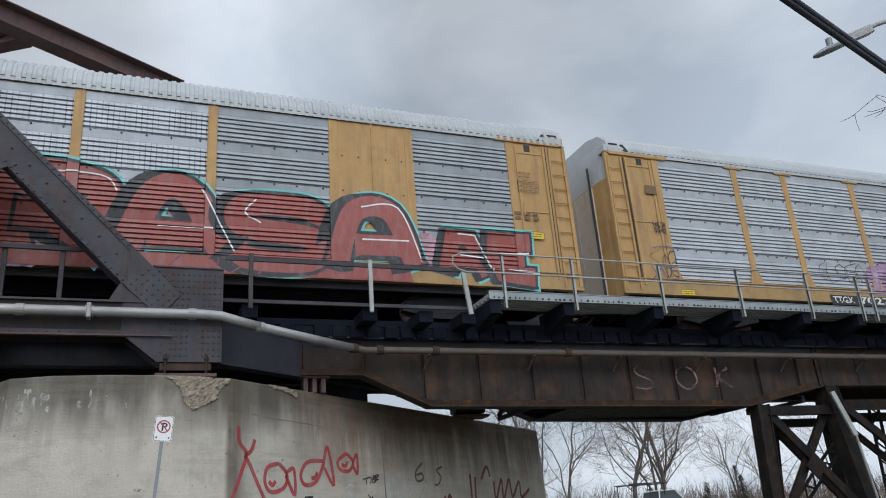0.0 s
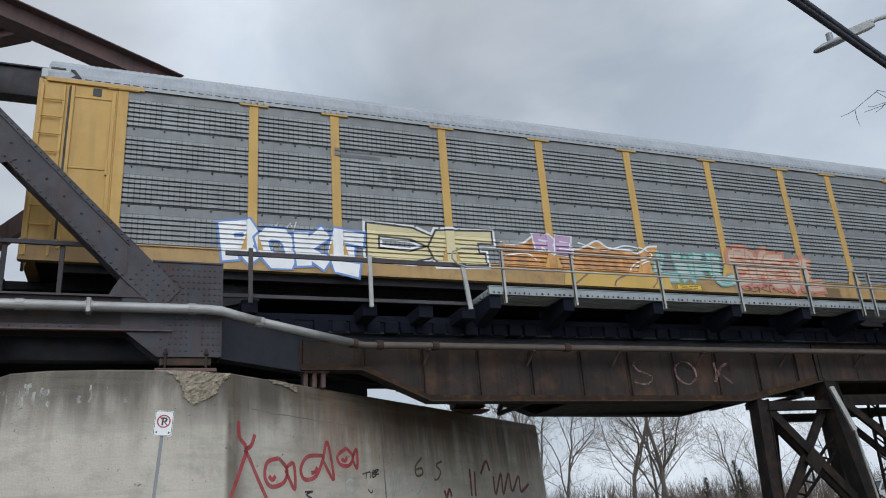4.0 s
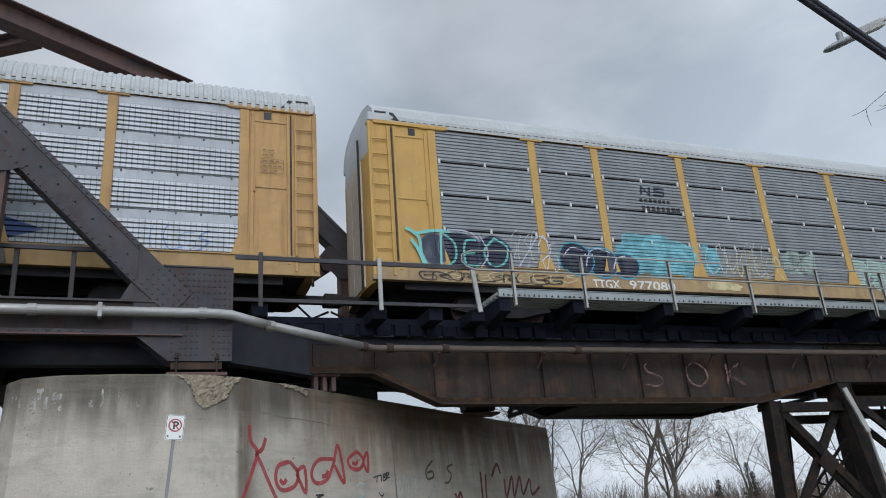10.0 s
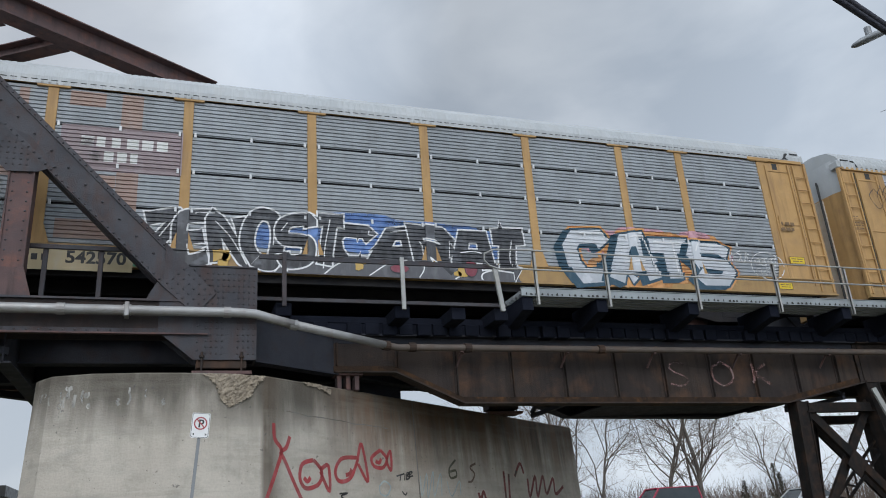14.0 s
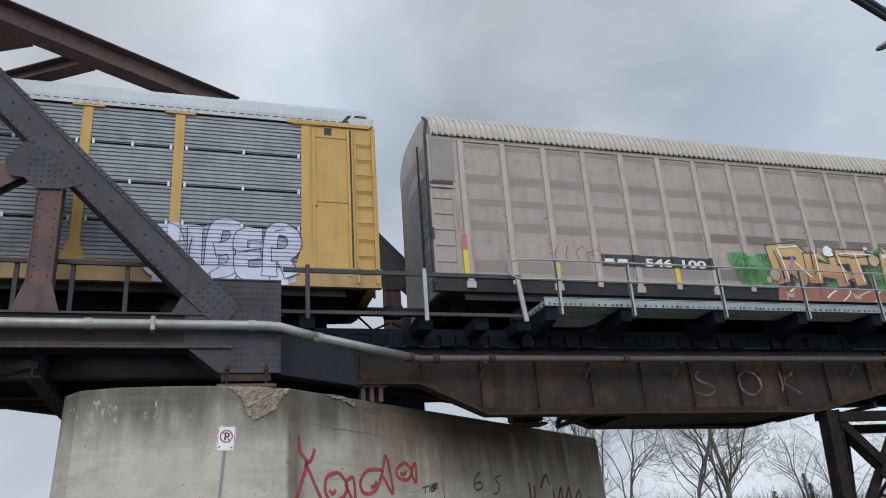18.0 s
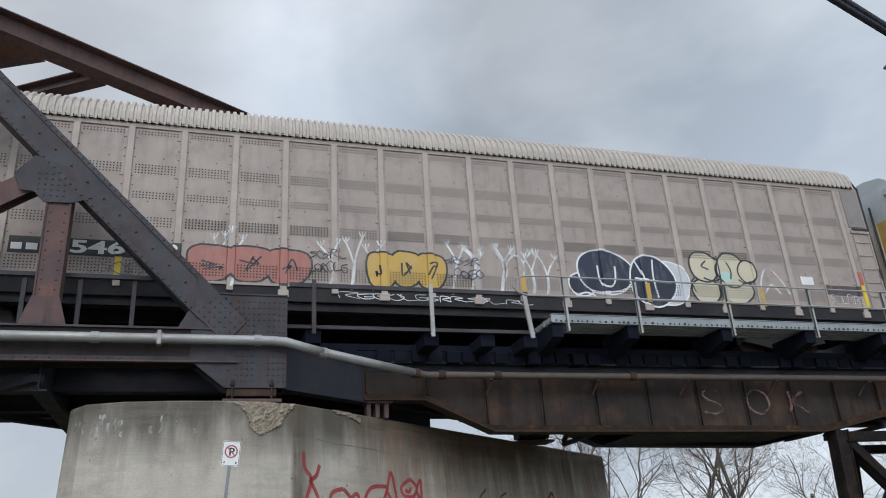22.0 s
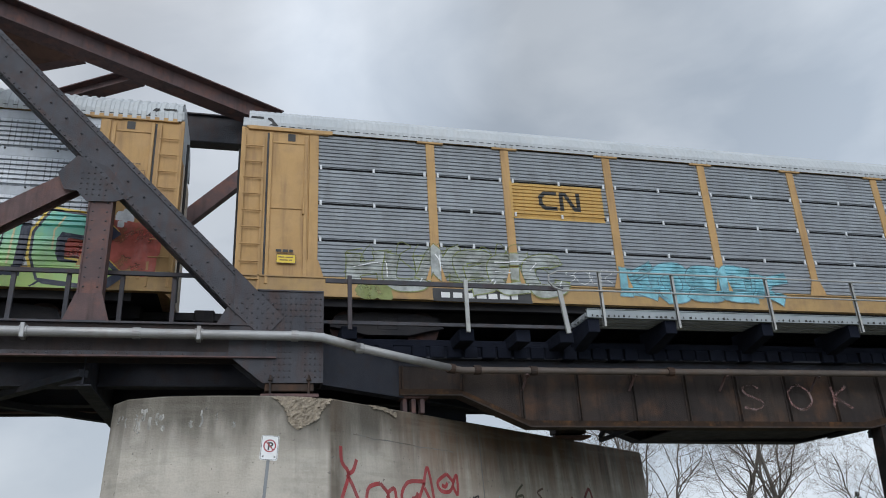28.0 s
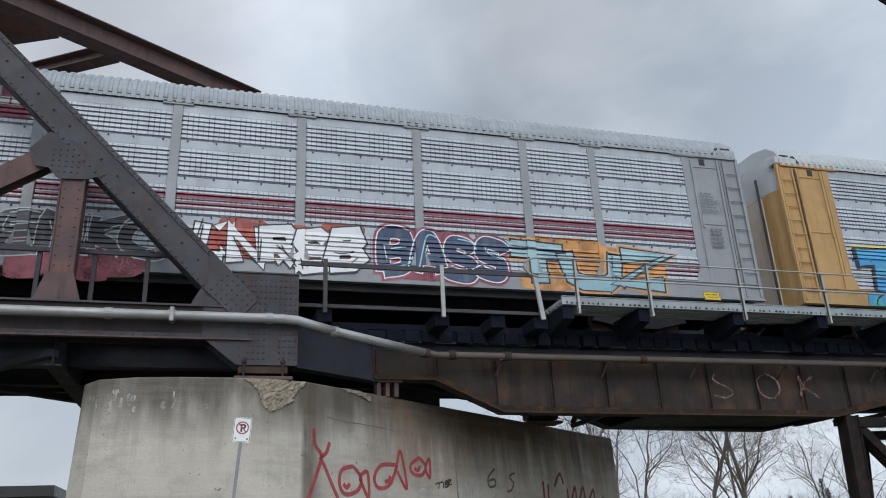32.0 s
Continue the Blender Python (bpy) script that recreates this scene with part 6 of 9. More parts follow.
def plate(car, x0, x1, z0, z1, mat, name="label_plate", lift=0.0):
    if mat == LABEL_YELLOW and z1 - z0 < 0.4:
        t, h, w = 0.014, z1 - z0, x1 - x0
        boxes = [(x0, x1, z0, z0 + t), (x0, x1, z1 - t, z1), (x0, x0 + t, z0 + t, z1 - t), (x1 - t, x1, z0 + t, z1 - t)]
        boxes += [(x0 + a * w, x0 + b * w, z0 + c * h - 0.012, z0 + c * h + 0.012) for a, b, c in ((0.12, 0.42, 0.68), (0.48, 0.86, 0.68), (0.18, 0.6, 0.36), (0.66, 0.82, 0.36))]
        decal(car, rects(boxes), INK_BROWN, "label_print", lift=0.006)
    return decal(car, Geo().add([(x0, 0, z0), (x1, 0, z0), (x1, 0, z1), (x0, 0, z1)], [(0, 1, 2, 3)]), mat, name, "", lift)


# block capitals: strokes of x,y points in a unit box
CAPITALS = {
    "A": "0,0 .27,1 .73,1 1,0|.2,.36 .8,.36", "B": ".1,0 .1,1 .8,1 .95,.76 .7,.53 .1,.53|.7,.53 1,.28 .8,0 .1,0", "C": "1,.78 .82,1 .16,1 0,.7 0,.3 .16,0 .82,0 1,.22",
    "D": "0,0 .05,1 .7,1 1,.68 1,.32 .7,0 0,0", "E": "1,1 .1,1 0,.5 .1,0 1,0|.03,.5 .8,.52", "F": "0,0 .05,1 1,1|.02,.5 .75,.52", "G": "1,.8 .84,1 .15,1 0,.7 0,.3 .15,0 .9,0 1,.45 .55,.45",
    "H": "0,0 .08,1|1,0 .92,1|.05,.5 .95,.5", "I": ".5,0 .5,1", "K": ".05,0 .05,1|1,1 .18,.5 1,0", "L": ".12,1 .05,0 1,0", "M": "0,0 .1,1 .5,.4 .9,1 1,0", "N": "0,0 .06,1 .94,0 1,1",
    "O": ".25,0 0,.3 0,.7 .25,1 .75,1 1,.7 1,.3 .75,0 .25,0", "P": ".08,0 .08,1 .8,1 1,.76 .8,.48 .08,.48", "R": ".05,0 .05,1 .76,1 .98,.76 .75,.48 .1,.48|.45,.48 1,0",
    "S": "1,.8 .8,1 .16,1 0,.76 .16,.56 .84,.46 1,.25 .84,0 .2,0 0,.18", "T": "0,1 1,1|.5,1 .46,0", "U": "0,1 0,.22 .2,0 .8,0 1,.22 1,1", "V": "0,1 .5,0 1,1", "W": "0,1 .2,0 .5,.6 .8,0 1,1",
    "X": "0,1 1,0|1,1 0,0", "Y": "0,1 .5,.5 1,1|.5,.5 .5,0", "Z": "0,1 1,1 0,0 1,0", "1": ".15,.8 .5,1 .5,0"}


CURLED = {"T": ".06,.72 -.04,.9 .12,1.02 .3,.88 .55,.86 .8,.9 .92,1.06 1.06,.94 .98,.74|.62,.86 .42,.55 .3,.2 .45,.02 .95,.12", "U": ".1,1.02 .12,.45 .3,.04 .62,.1 .8,.5 .9,1.0|.86,.5 .9,.2 1.02,0",
          "N": ".04,0 .1,.5 .08,.98|.1,.7 .35,.98 .7,.9 .86,.5 .9,0", "E": ".95,.86 .6,1.0 .2,.9 .12,.5 .2,.12 .55,0 1.0,.12|.14,.52 .5,.5 .82,.56"}


def ribbon(pts, w, grow=0.0, flare=1.12, soft=False, y=0.0):
    """A broad flat band with mitred corners and square ends, a little wider at its ends."""
    if soft:
        s = stroke(pts, 1.0)
        pts = [((s.v[i][0] + s.v[i + 1][0]) / 2, (s.v[i][2] + s.v[i + 1][2]) / 2) for i in range(0, len(s.v), 2)]
    p = [Vector(q) for q in pts]
    shut = len(p) > 3 and (p[0] - p[-1]).length < 1e-4
    dirs = [(b - a).normalized() if (b - a).length > 1e-6 else Vector((1, 0)) for a, b in zip(p, p[1:])]
    n = len(p)
    if not shut:
        p[0], p[-1] = p[0] - dirs[0] * grow, p[-1] + dirs[-1] * grow
    g = Geo()
    for i in range(n):
        d0, d1 = dirs[i - 1] if i or shut else dirs[0], dirs[i] if i < n - 1 else (dirs[0] if shut else dirs[-1])
        m = Vector((-d0.y - d1.y, d0.x + d1.x))
        m = m.normalized() if m.length > 0.1 else Vector((-d0.y, d0.x))
        k = min(1.5, 1.0 / max(0.3, m.dot(Vector((-d0.y, d0.x)))))
        half = 0.5 * w * (flare if i in (0, n - 1) and not shut else 0.97) + grow
        g.v += [(p[i].x + m.x * half * k, y - 0.00006 * i, p[i].y + m.y * half * k), (p[i].x - m.x * half * k, y - 0.00006 * i, p[i].y - m.y * half * k)]
        if i:
            g.f.append((2 * i - 2, 2 * i - 1, 2 * i + 1, 2 * i))
    return g


def fat(lines, w, grow=0.0, soft=False):
    """Several bands of one letter, each a hair over the last."""
    g = Geo()
    for k, pts in enumerate(lines):
        r = ribbon(pts, w, grow, soft=soft, y=-0.0002 * k)
        g.add(r.v, r.f)
    return g


def wild(car, body, x0, x1, z0, z1, fill, edge, seed, cloud=None, bold=0.075, halo=None, tilt=6.0, shine=None, drop=None, warp=0.05, over=0.05, lines=0, second=None, rim_w=0.05, spurs=0, soft=False, sink=-0.6, thin_edge=None, curled=False):
    """A big spray-painted name: broad leaning block letters that overlap, with an outline, a drop shadow, highlights and spurs."""
    rnd = random.Random(seed)
    n = len(body)
    step = (x1 - x0) / n
    if cloud:
        decal(car, blob(x0 - 0.25, x1 + 0.25, z0 - 0.05, z1 + 0.16, seed, 60, 0.10), cloud, "graffiti_cloud")
    weight = 0.20 + 1.35 * bold
    top = 0.013 + 0.008 * n + 0.004
    for i, c in enumerate(body):
        if c not in CAPITALS:
            continue
        lean = math.tan(radians((rnd.random() - 0.5) * 2 * tilt))
        a0, a1 = x0 + step * i - over * step, x0 + step * (i + 1) + over * step
        b0, b1 = z0 + rnd.uniform(-0.04, 0.08) * (z1 - z0), z1 + rnd.uniform(-0.12, 0.04) * (z1 - z0)
        w = weight * min((a1 - a0) * 1.15, b1 - b0)
        a0, a1, b0, b1 = a0 + w / 2, a1 - w / 2, b0 + w / 2, b1 - w / 2
        p, q, flare = rnd.uniform(0, 6), rnd.uniform(0, 6), rnd.uniform(-0.3, 0.3)

        def at(u, v):
            u += warp * 1.2 * math.sin(4 * v + p) + (u - 0.5) * flare * (v - 0.5)
            v += warp * math.sin(4 * u + q)
            return (a0 + (a1 - a0) * u + lean * (v - 0.5) * (b1 - b0), b0 + (b1 - b0) * v)

        drawn = [[at(*(float(t) for t in d.split(","))) for d in one.split(" ")] for one in (CURLED if curled and c in CURLED else CAPITALS)[c].split("|")]
        points = []
        for k in range(spurs):
            u, v = rnd.choice(((0, rnd.random()), (1, rnd.random()), (rnd.random(), 0), (rnd.random(), 1)))
            cx, cz = at(u, v)
            ang = rnd.uniform(0, 2 * math.pi)
            r = w * rnd.uniform(0.55, 1.0)
            points.append([(cx + r * math.cos(ang), cz + r * math.sin(ang)), (cx + 0.5 * r * math.cos(ang + 2.2), cz + 0.5 * r * math.sin(ang + 2.2)), (cx + 0.5 * r * math.cos(ang - 2.2), cz + 0.5 * r * math.sin(ang - 2.2))])
        lift = 0.013 + 0.008 * i
        if halo is not None:
            decal(car, fat(drawn, w, rim_w + 0.06, soft), halo, "graffiti_halo", lift=0.0062 + 0.0002 * i)
        if drop:
            for k in (1, 2, 3):
                decal(car, fat([[(x + drop * k / 3, z + abs(drop) * sink * k / 3) for x, z in one] for one in drawn], w, rim_w, soft), edge, "graffiti_shadow", lift=lift - 0.004 + 0.0004 * k)
        decal(car, fat(drawn, w, rim_w, soft), thin_edge or edge, "graffiti_outline", lift=lift)
        for k, t in enumerate(points):
            decal(car, fan(t, rim_w * 1.4), thin_edge or edge, "graffiti_outline", lift=lift + 0.0003 * (k + 1))
            decal(car, fan(t), fill, "graffiti_point", lift=lift + 0.003 + 0.0003 * k)
        decal(car, fat(drawn, w, 0.0, soft), second if second is not None and i % 3 == 1 else fill, "graffiti_letter", lift=lift + 0.0022)
        for k in range(lines):
            one = rnd.choice(drawn)
            j = rnd.randrange(len(one) - 1)
            (xa, za), (xb, zb) = one[j], one[j + 1]
            o = rnd.uniform(-0.3, 0.3) * w
            L = max(1e-3, math.hypot(xb - xa, zb - za))
            nx, nz = -(zb - za) / L * o, (xb - xa) / L * o
            u, v = rnd.uniform(-0.15, 0.25), rnd.uniform(0.6, 1.15)
            mid = rnd.uniform(-0.2, 0.2) * w
            decal(car, stroke([(xa + (xb - xa) * u + nx, za + (zb - za) * u + nz), ((xa + xb) / 2 + nx + mid, (za + zb) / 2 + nz + mid), (xa + (xb - xa) * v + nx, za + (zb - za) * v + nz)], 0.028), edge, "graffiti_line", lift=top + 0.0002 * k)
        if shine:
            for one in drawn[:2]:
                k = rnd.randrange(len(one) - 1) if len(one) > 3 else 0
                seg = one[k:k + 3] if len(one) > 2 else one
                side = 0.33 * w
                decal(car, ribbon([(x + side, z + side * 0.8) for x, z in seg], 0.036, soft=soft), shine, "graffiti_highlight", lift=top + 0.001)


def swell(car, x0, x1, z0, z1, fill, edge, seed):
    """A long soft shape with a wavy top and a thin painted rim."""
    rnd = random.Random(seed)
    p, q = rnd.uniform(0, 6), rnd.uniform(0, 6)
    top = [(x0 + (x1 - x0) * k / 30, z1 - (z1 - z0) * (0.16 + 0.10 * math.sin(k * 0.55 + p) + 0.07 * math.sin(k * 1.1 + q)) * (1 + 0.2 * (k in (0, 30)))) for k in range(31)]
    low = [(x0 + (x1 - x0) * k / 8, z0 + 0.03 * math.sin(k + p)) for k in range(9)]
    g = Geo()
    for k in range(30):
        a, b = low[int(k / 30 * 8)], low[int((k + 1) / 30 * 8)]
        za, zb = a[1], b[1]
        g.add([(top[k][0], 0, za), (top[k + 1][0], 0, zb), (top[k + 1][0], 0, top[k + 1][1]), (top[k][0], 0, top[k][1])], [(0, 1, 2, 3)])
    decal(car, g, SPRAY.get(fill.name, fill), "graffiti_cloud", lift=0.004)
    decal(car, stroke(top[::2], 0.055), edge, "graffiti_outline", lift=0.008)


def sill_paint(car, x0, x1, mat, line, seed):
    """The piece goes on over the car's sill, with a few loose strokes."""
    rnd = random.Random(seed)
    decal(car, Geo().add([(x0, 0, SILL0), (x1, 0, SILL0), (x1 - 0.1, 0, SILL1 - 0.06), (x0 + 0.1, 0, SILL1 - 0.06)], [(0, 1, 2, 3)]), mat, "graffiti_cloud", lift=0.03)
    x = x0 + 0.3
    while x < x1 - 0.5:
        q = [(x, SILL0 + 0.02), (x + rnd.uniform(0.05, 0.3), SILL0 + 0.22), (x + rnd.uniform(0.1, 0.7), SILL1 - 0.08)]
        decal(car, stroke(q, rnd.uniform(0.02, 0.05)), line, "graffiti_line", lift=0.034)
        x += rnd.uniform(0.5, 1.3)


def dabs(car, x0, x1, z0, z1, n, mat, seed, r=0.09, top=False):
    """Single round or pointed dabs of paint round a piece."""
    rnd = random.Random(seed)
    for k in range(n):
        x, z, a = rnd.uniform(x0, x1), rnd.uniform(z0, z1), r * rnd.uniform(0.5, 1.5)
        decal(car, blob(x - a * rnd.uniform(0.8, 2.0), x + a, z - a, z + a * rnd.uniform(0.8, 1.6), seed + k, 12, 0.25), mat, "graffiti_dab", lift=0.05 if top else 0.005)


def scribble(car, x0, x1, z0, z1, mat, seed, n=9, w=0.021, name="graffiti_tag"):
    """A quick hand-drawn tag: separate leaning loops, hooks and bars."""
    rnd = random.Random(seed)
    h = z1 - z0
    step = (x1 - x0) / max(2, n // 2)
    x = x0
    while x < x1 - step * 0.3:
        kind = rnd.randrange(5)
        b, t, k = z0 + rnd.uniform(0, 0.18) * h, z1 - rnd.uniform(0, 0.3) * h, step * rnd.uniform(0.7, 1.15)
        m = (b + t) / 2
        lean = 0.12 * h
        if kind == 0:
            pts = [(x + lean, t), (x, m), (x + k * 0.3, b), (x + k * 0.9, b + 0.15 * h)]
        elif kind == 1:
            pts = [(x + k * 0.9, t), (x + k * 0.2, t - 0.08 * h), (x, m), (x + k * 0.3, b), (x + k * 0.85, b + 0.1 * h), (x + k * 0.8, m), (x + k * 0.3, m)]
        elif kind == 2:
            pts = [(x, b), (x + lean, t), (x + k * 0.8, t - 0.15 * h), (x + k * 0.3, m), (x + k * 0.95, b)]
        elif kind == 3:
            pts = [(x + k * 0.5, t), (x, m + 0.1 * h), (x + k * 0.5, b), (x + k, m), (x + k * 0.5, t)]
        else:
            pts = [(x + k * 0.8, t), (x + k * 0.1, t - 0.2 * h), (x + k * 0.75, m), (x, b)]
        pts = [(a + rnd.uniform(-0.08, 0.08) * k, c + rnd.uniform(-0.06, 0.06) * h) for a, c in pts]
        decal(car, stroke(pts, w * rnd.uniform(0.7, 1.4)), SPRAY.get(mat.name, mat), name, lift=0.012)
        x += k * rnd.uniform(0.7, 1.0)


CARS = []


def add_car(car):
    CARS.append(car)
    return car


def cloud(car, x0, x1, z0, z1, mat, seed):
    """Thin overspray, as overlapping puffs."""
    rnd = random.Random(seed)
    w, h = x1 - x0, z1 - z0
    g = blob(x0 + 0.08 * w, x1 - 0.08 * w, z0 + 0.1 * h, z1 - 0.12 * h, seed, 40, 0.05)
    for k in range(9):
        a = w * rnd.uniform(0.07, 0.16)
        b = h * rnd.uniform(0.14, 0.30)
        cx, cz = x0 + a + (w - 2 * a) * rnd.random(), rnd.choice((z0 + b, z1 - b, (z0 + z1) / 2))
        p = blob(cx - a, cx + a, cz - b, cz + b, seed + k, 18, 0.05)
        g.add([(x, -0.0004 * (k + 1), z) for x, y, z in p.v], p.f)
    return decal(car, g, SPRAY.get(mat.name, mat), "graffiti_cloud", lift=0.0005 * (seed % 4))


def ragged(cx, cz, a, b, rnd, kind):
    """The outline of one letter-like shape: rounded, or with corners and notches."""
    pts = []
    if kind == "round":
        for k in range(26):
            t = 2 * math.pi * k / 26
            r = 1 + 0.06 * math.sin(3 * t + rnd.random())
            pts.append((cx + a * r * math.copysign(abs(math.cos(t)) ** 0.75, math.cos(t)), cz + b * r * math.copysign(abs(math.sin(t)) ** 0.75, math.sin(t))))
        return pts
    base = [(-1, -1), (-0.45, -1), (-0.35, -0.35), (0.2, -0.3), (0.3, -1), (0.95, -0.95), (0.75, -0.1), (1.05, 0.35), (0.8, 1), (0.15, 0.9), (0.05, 0.45), (-0.3, 0.5), (-0.5, 1.05), (-1.1, 0.8), (-0.8, 0.1)]
    flip = rnd.choice((-1, 1)), rnd.choice((-1, 1))
    for u, v in base:
        pts.append((cx + a * (u * flip[0] + rnd.uniform(-0.16, 0.16)), cz + b * (v * flip[1] + rnd.uniform(-0.14, 0.14))))
    return pts


def fan(pts, grow=0.0, y=0.0):
    cx, cz = sum(p[0] for p in pts) / len(pts), sum(p[1] for p in pts) / len(pts)
    ring = []
    for x, z in pts:
        d = Vector((x - cx, z - cz))
        d = d + d.normalized() * grow
        ring.append((cx + d.x, y, cz + d.y))
    n = len(ring)
    return Geo().add(ring + [(cx, y, cz)], [(i, (i + 1) % n, n) for i in range(n)])


def shapes(car, x0, x1, z0, z1, n, fill, edge, seed, halo, kind):
    rnd = random.Random(seed)
    step = (x1 - x0) / n
    outs = []
    for i in range(n):
        cx, cz = x0 + step * (i + 0.5), (z0 + z1) / 2 + rnd.uniform(-0.06, 0.06) * (z1 - z0)
        outs.append(ragged(cx, cz, step * 0.60, (z1 - z0) * 0.48, rnd, kind))
    for lift, grow, mat in ((0.004, 0.10, halo), (0.008, 0.05, edge), (0.012, 0.0, fill)):
        if mat is None:
            continue
        g = Geo()
        for i, o in enumerate(outs):
            f = fan(o, grow, -0.0004 * i)
            g.add(f.v, f.f)
        decal(car, g, mat, "graffiti_shape", lift=lift)
    g = Geo()
    for i, o in enumerate(outs):
        cx, cz = sum(p[0] for p in o) / len(o), sum(p[1] for p in o) / len(o)
        a, b = step * 0.3, (z1 - z0) * 0.26
        for k in range(2):
            q = [(cx + rnd.uniform(-a, a), cz + rnd.uniform(-b, b)) for _ in range(3)]
            t = stroke(q, 0.04)
            g.add(t.v, t.f)
    decal(car, g, edge, "graffiti_line", lift=0.018)


def bubbles(car, x0, x1, z0, z1, n, fill, edge, seed):
    shapes(car, x0, x1, z0, z1, n, fill, edge, seed, None, "round")


def drips(car, x0, x1, z0, z1, mat, seed):
    """Loose white strokes that fan out at the top."""
    rnd = random.Random(seed)
    thin = SPRAY.get(mat.name, mat)
    h, n = z1 - z0, max(2, round((x1 - x0) / 0.62))
    for i in range(n):
        x = x0 + (x1 - x0) * (i + 0.2 + rnd.random() * 0.5) / n
        foot, fork = z0 + rnd.random() * 0.12 * h, z0 + rnd.uniform(0.38, 0.55) * h
        lean = rnd.uniform(-0.10, 0.10)
        decal(car, stroke([(x - 0.06, foot), (x, foot + 0.2 * h), (x + lean, fork)], rnd.uniform(0.055, 0.085)), thin, "graffiti_stroke", lift=0.007)
        for side in (-1, 1):
            tip = (x + lean + side * rnd.uniform(0.14, 0.26), z1 - rnd.uniform(0.08, 0.34) * h)
            decal(car, stroke([(x + lean, fork), (x + lean + side * 0.08, (fork + tip[1]) / 2), tip], 0.048), thin, "graffiti_stroke", lift=0.0074)
            for k in (-1, 0, 1):
                decal(car, stroke([tip, (tip[0] + k * 0.05, tip[1] + 0.06), (tip[0] + k * 0.085, tip[1] + 0.13 + 0.03 * rnd.random())], 0.032), thin, "graffiti_stroke", lift=0.0076 + 0.0002 * k)


def spike(car, x0, x1, z0, z1, mat, way):
    zm = (z0 + z1) / 2
    pts = [(x0, zm), (x1, z1), (x1, z0)] if way > 0 else [(x1, zm), (x0, z0), (x0, z1)]
    decal(car, Geo().add([(x, 0, z) for x, z in pts], [(0, 1, 2)]), mat, "graffiti_point", lift=0.005)


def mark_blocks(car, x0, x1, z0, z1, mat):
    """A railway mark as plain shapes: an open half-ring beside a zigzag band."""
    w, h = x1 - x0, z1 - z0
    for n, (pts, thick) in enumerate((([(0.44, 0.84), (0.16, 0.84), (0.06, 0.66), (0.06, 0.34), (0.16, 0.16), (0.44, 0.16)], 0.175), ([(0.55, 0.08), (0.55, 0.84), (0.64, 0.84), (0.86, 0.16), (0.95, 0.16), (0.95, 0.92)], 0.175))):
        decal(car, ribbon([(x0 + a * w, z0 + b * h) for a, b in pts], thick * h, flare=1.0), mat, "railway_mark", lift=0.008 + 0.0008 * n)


def mark_slant(car, x0, x1, z0, z1, mat):
    """A railway mark as plain shapes: a leaning zigzag and a leaning double hook, with thin lines that trail from them."""
    w, h = x1 - x0, z1 - z0
    lean = lambda a, b: (x0 + a * w + 0.10 * h * b, z0 + b * h)
    decal(car, ribbon([lean(*p) for p in ((0.08, 0.12), (0.08, 0.9), (0.40, 0.12), (0.40, 0.9))], 0.26 * h, flare=1.0), mat, "railway_mark", lift=0.008)
    decal(car, ribbon([lean(*p) for p in ((0.98, 0.86), (0.62, 0.86), (0.60, 0.5), (0.95, 0.5), (0.94, 0.14), (0.56, 0.14))], 0.24 * h, flare=1.0), mat, "railway_mark", lift=0.0088)


def mark_bracket(car, x0, x1, z0, z1, mat):
    """A railway mark as two brackets round a plain band."""
    g = Geo()
    w, h = x1 - x0, z1 - z0
    for a, b, c, d in ((0, 0.03, 0.12, 1), (0.97, 1, 0.12, 1), (0, 0.1, 0.94, 1), (0.9, 1, 0.94, 1), (0, 0.1, 0.12, 0.18), (0.9, 1, 0.12, 0.18), (0.18, 0.42, 0.42, 0.78), (0.44, 0.62, 0.42, 0.78), (0.64, 0.84, 0.42, 0.78)):
        g.add([(x0 + a * w, 0, z0 + c * h), (x0 + b * w, 0, z0 + c * h), (x0 + b * w, 0, z0 + d * h), (x0 + a * w, 0, z0 + d * h)], [(0, 1, 2, 3)])
    for a in (0.14, 0.22, 0.74, 0.84):
        f = fan([(x0 + a * w + 0.05 * math.cos(k), z0 + 0.03 * h + 0.05 * math.sin(k)) for k in [0.7854 * q for q in range(8)]])
        g.add(f.v, f.f)
    decal(car, g, mat, "railway_mark", lift=0.008)

# spray colours
G_BLACK = paint("black_spray", (0.025, 0.025, 0.03), 0.5)
G_TURQ = paint("turq_spray", (0.16, 0.5, 0.47), 0.5)
G_PINK = paint("pink_spray", (0.62, 0.34, 0.4), 0.5)
G_WHITE = paint("white_spray", (0.75, 0.75, 0.75), 0.5)
G_LILAC = paint("lilac_spray", (0.45, 0.3, 0.45), 0.5)
G_MARKRED = paint("mark_red_spray", (0.55, 0.08, 0.1), 0.5)
G_MARKDULL = paint("dull_mark_red_paint", (0.36, 0.07, 0.06), 0.6)
G_ORANGE = paint("orange_spray", (0.62, 0.3, 0.1), 0.5)
G_TEAL = paint("teal_spray", (0.1, 0.38, 0.34), 0.5)
G_SALMON = paint("salmon_spray", (0.5, 0.2, 0.13), 0.5)
G_MAROON = paint("maroon_spray", (0.2, 0.035, 0.055), 0.5)
G_VIOLET = paint("violet_spray", (0.3, 0.16, 0.36), 0.5)
G_BLUE = paint("blue_spray", (0.13, 0.24, 0.52), 0.5)
G_GREYBAR = paint("greybar_spray", (0.13, 0.135, 0.14), 0.5)
G_GREENDK = paint("greendk_spray", (0.04, 0.2, 0.09), 0.5)
G_GREEN = paint("green_spray", (0.14, 0.46, 0.22), 0.5)
G_LIME = paint("lime_spray", (0.26, 0.38, 0.07), 0.5)
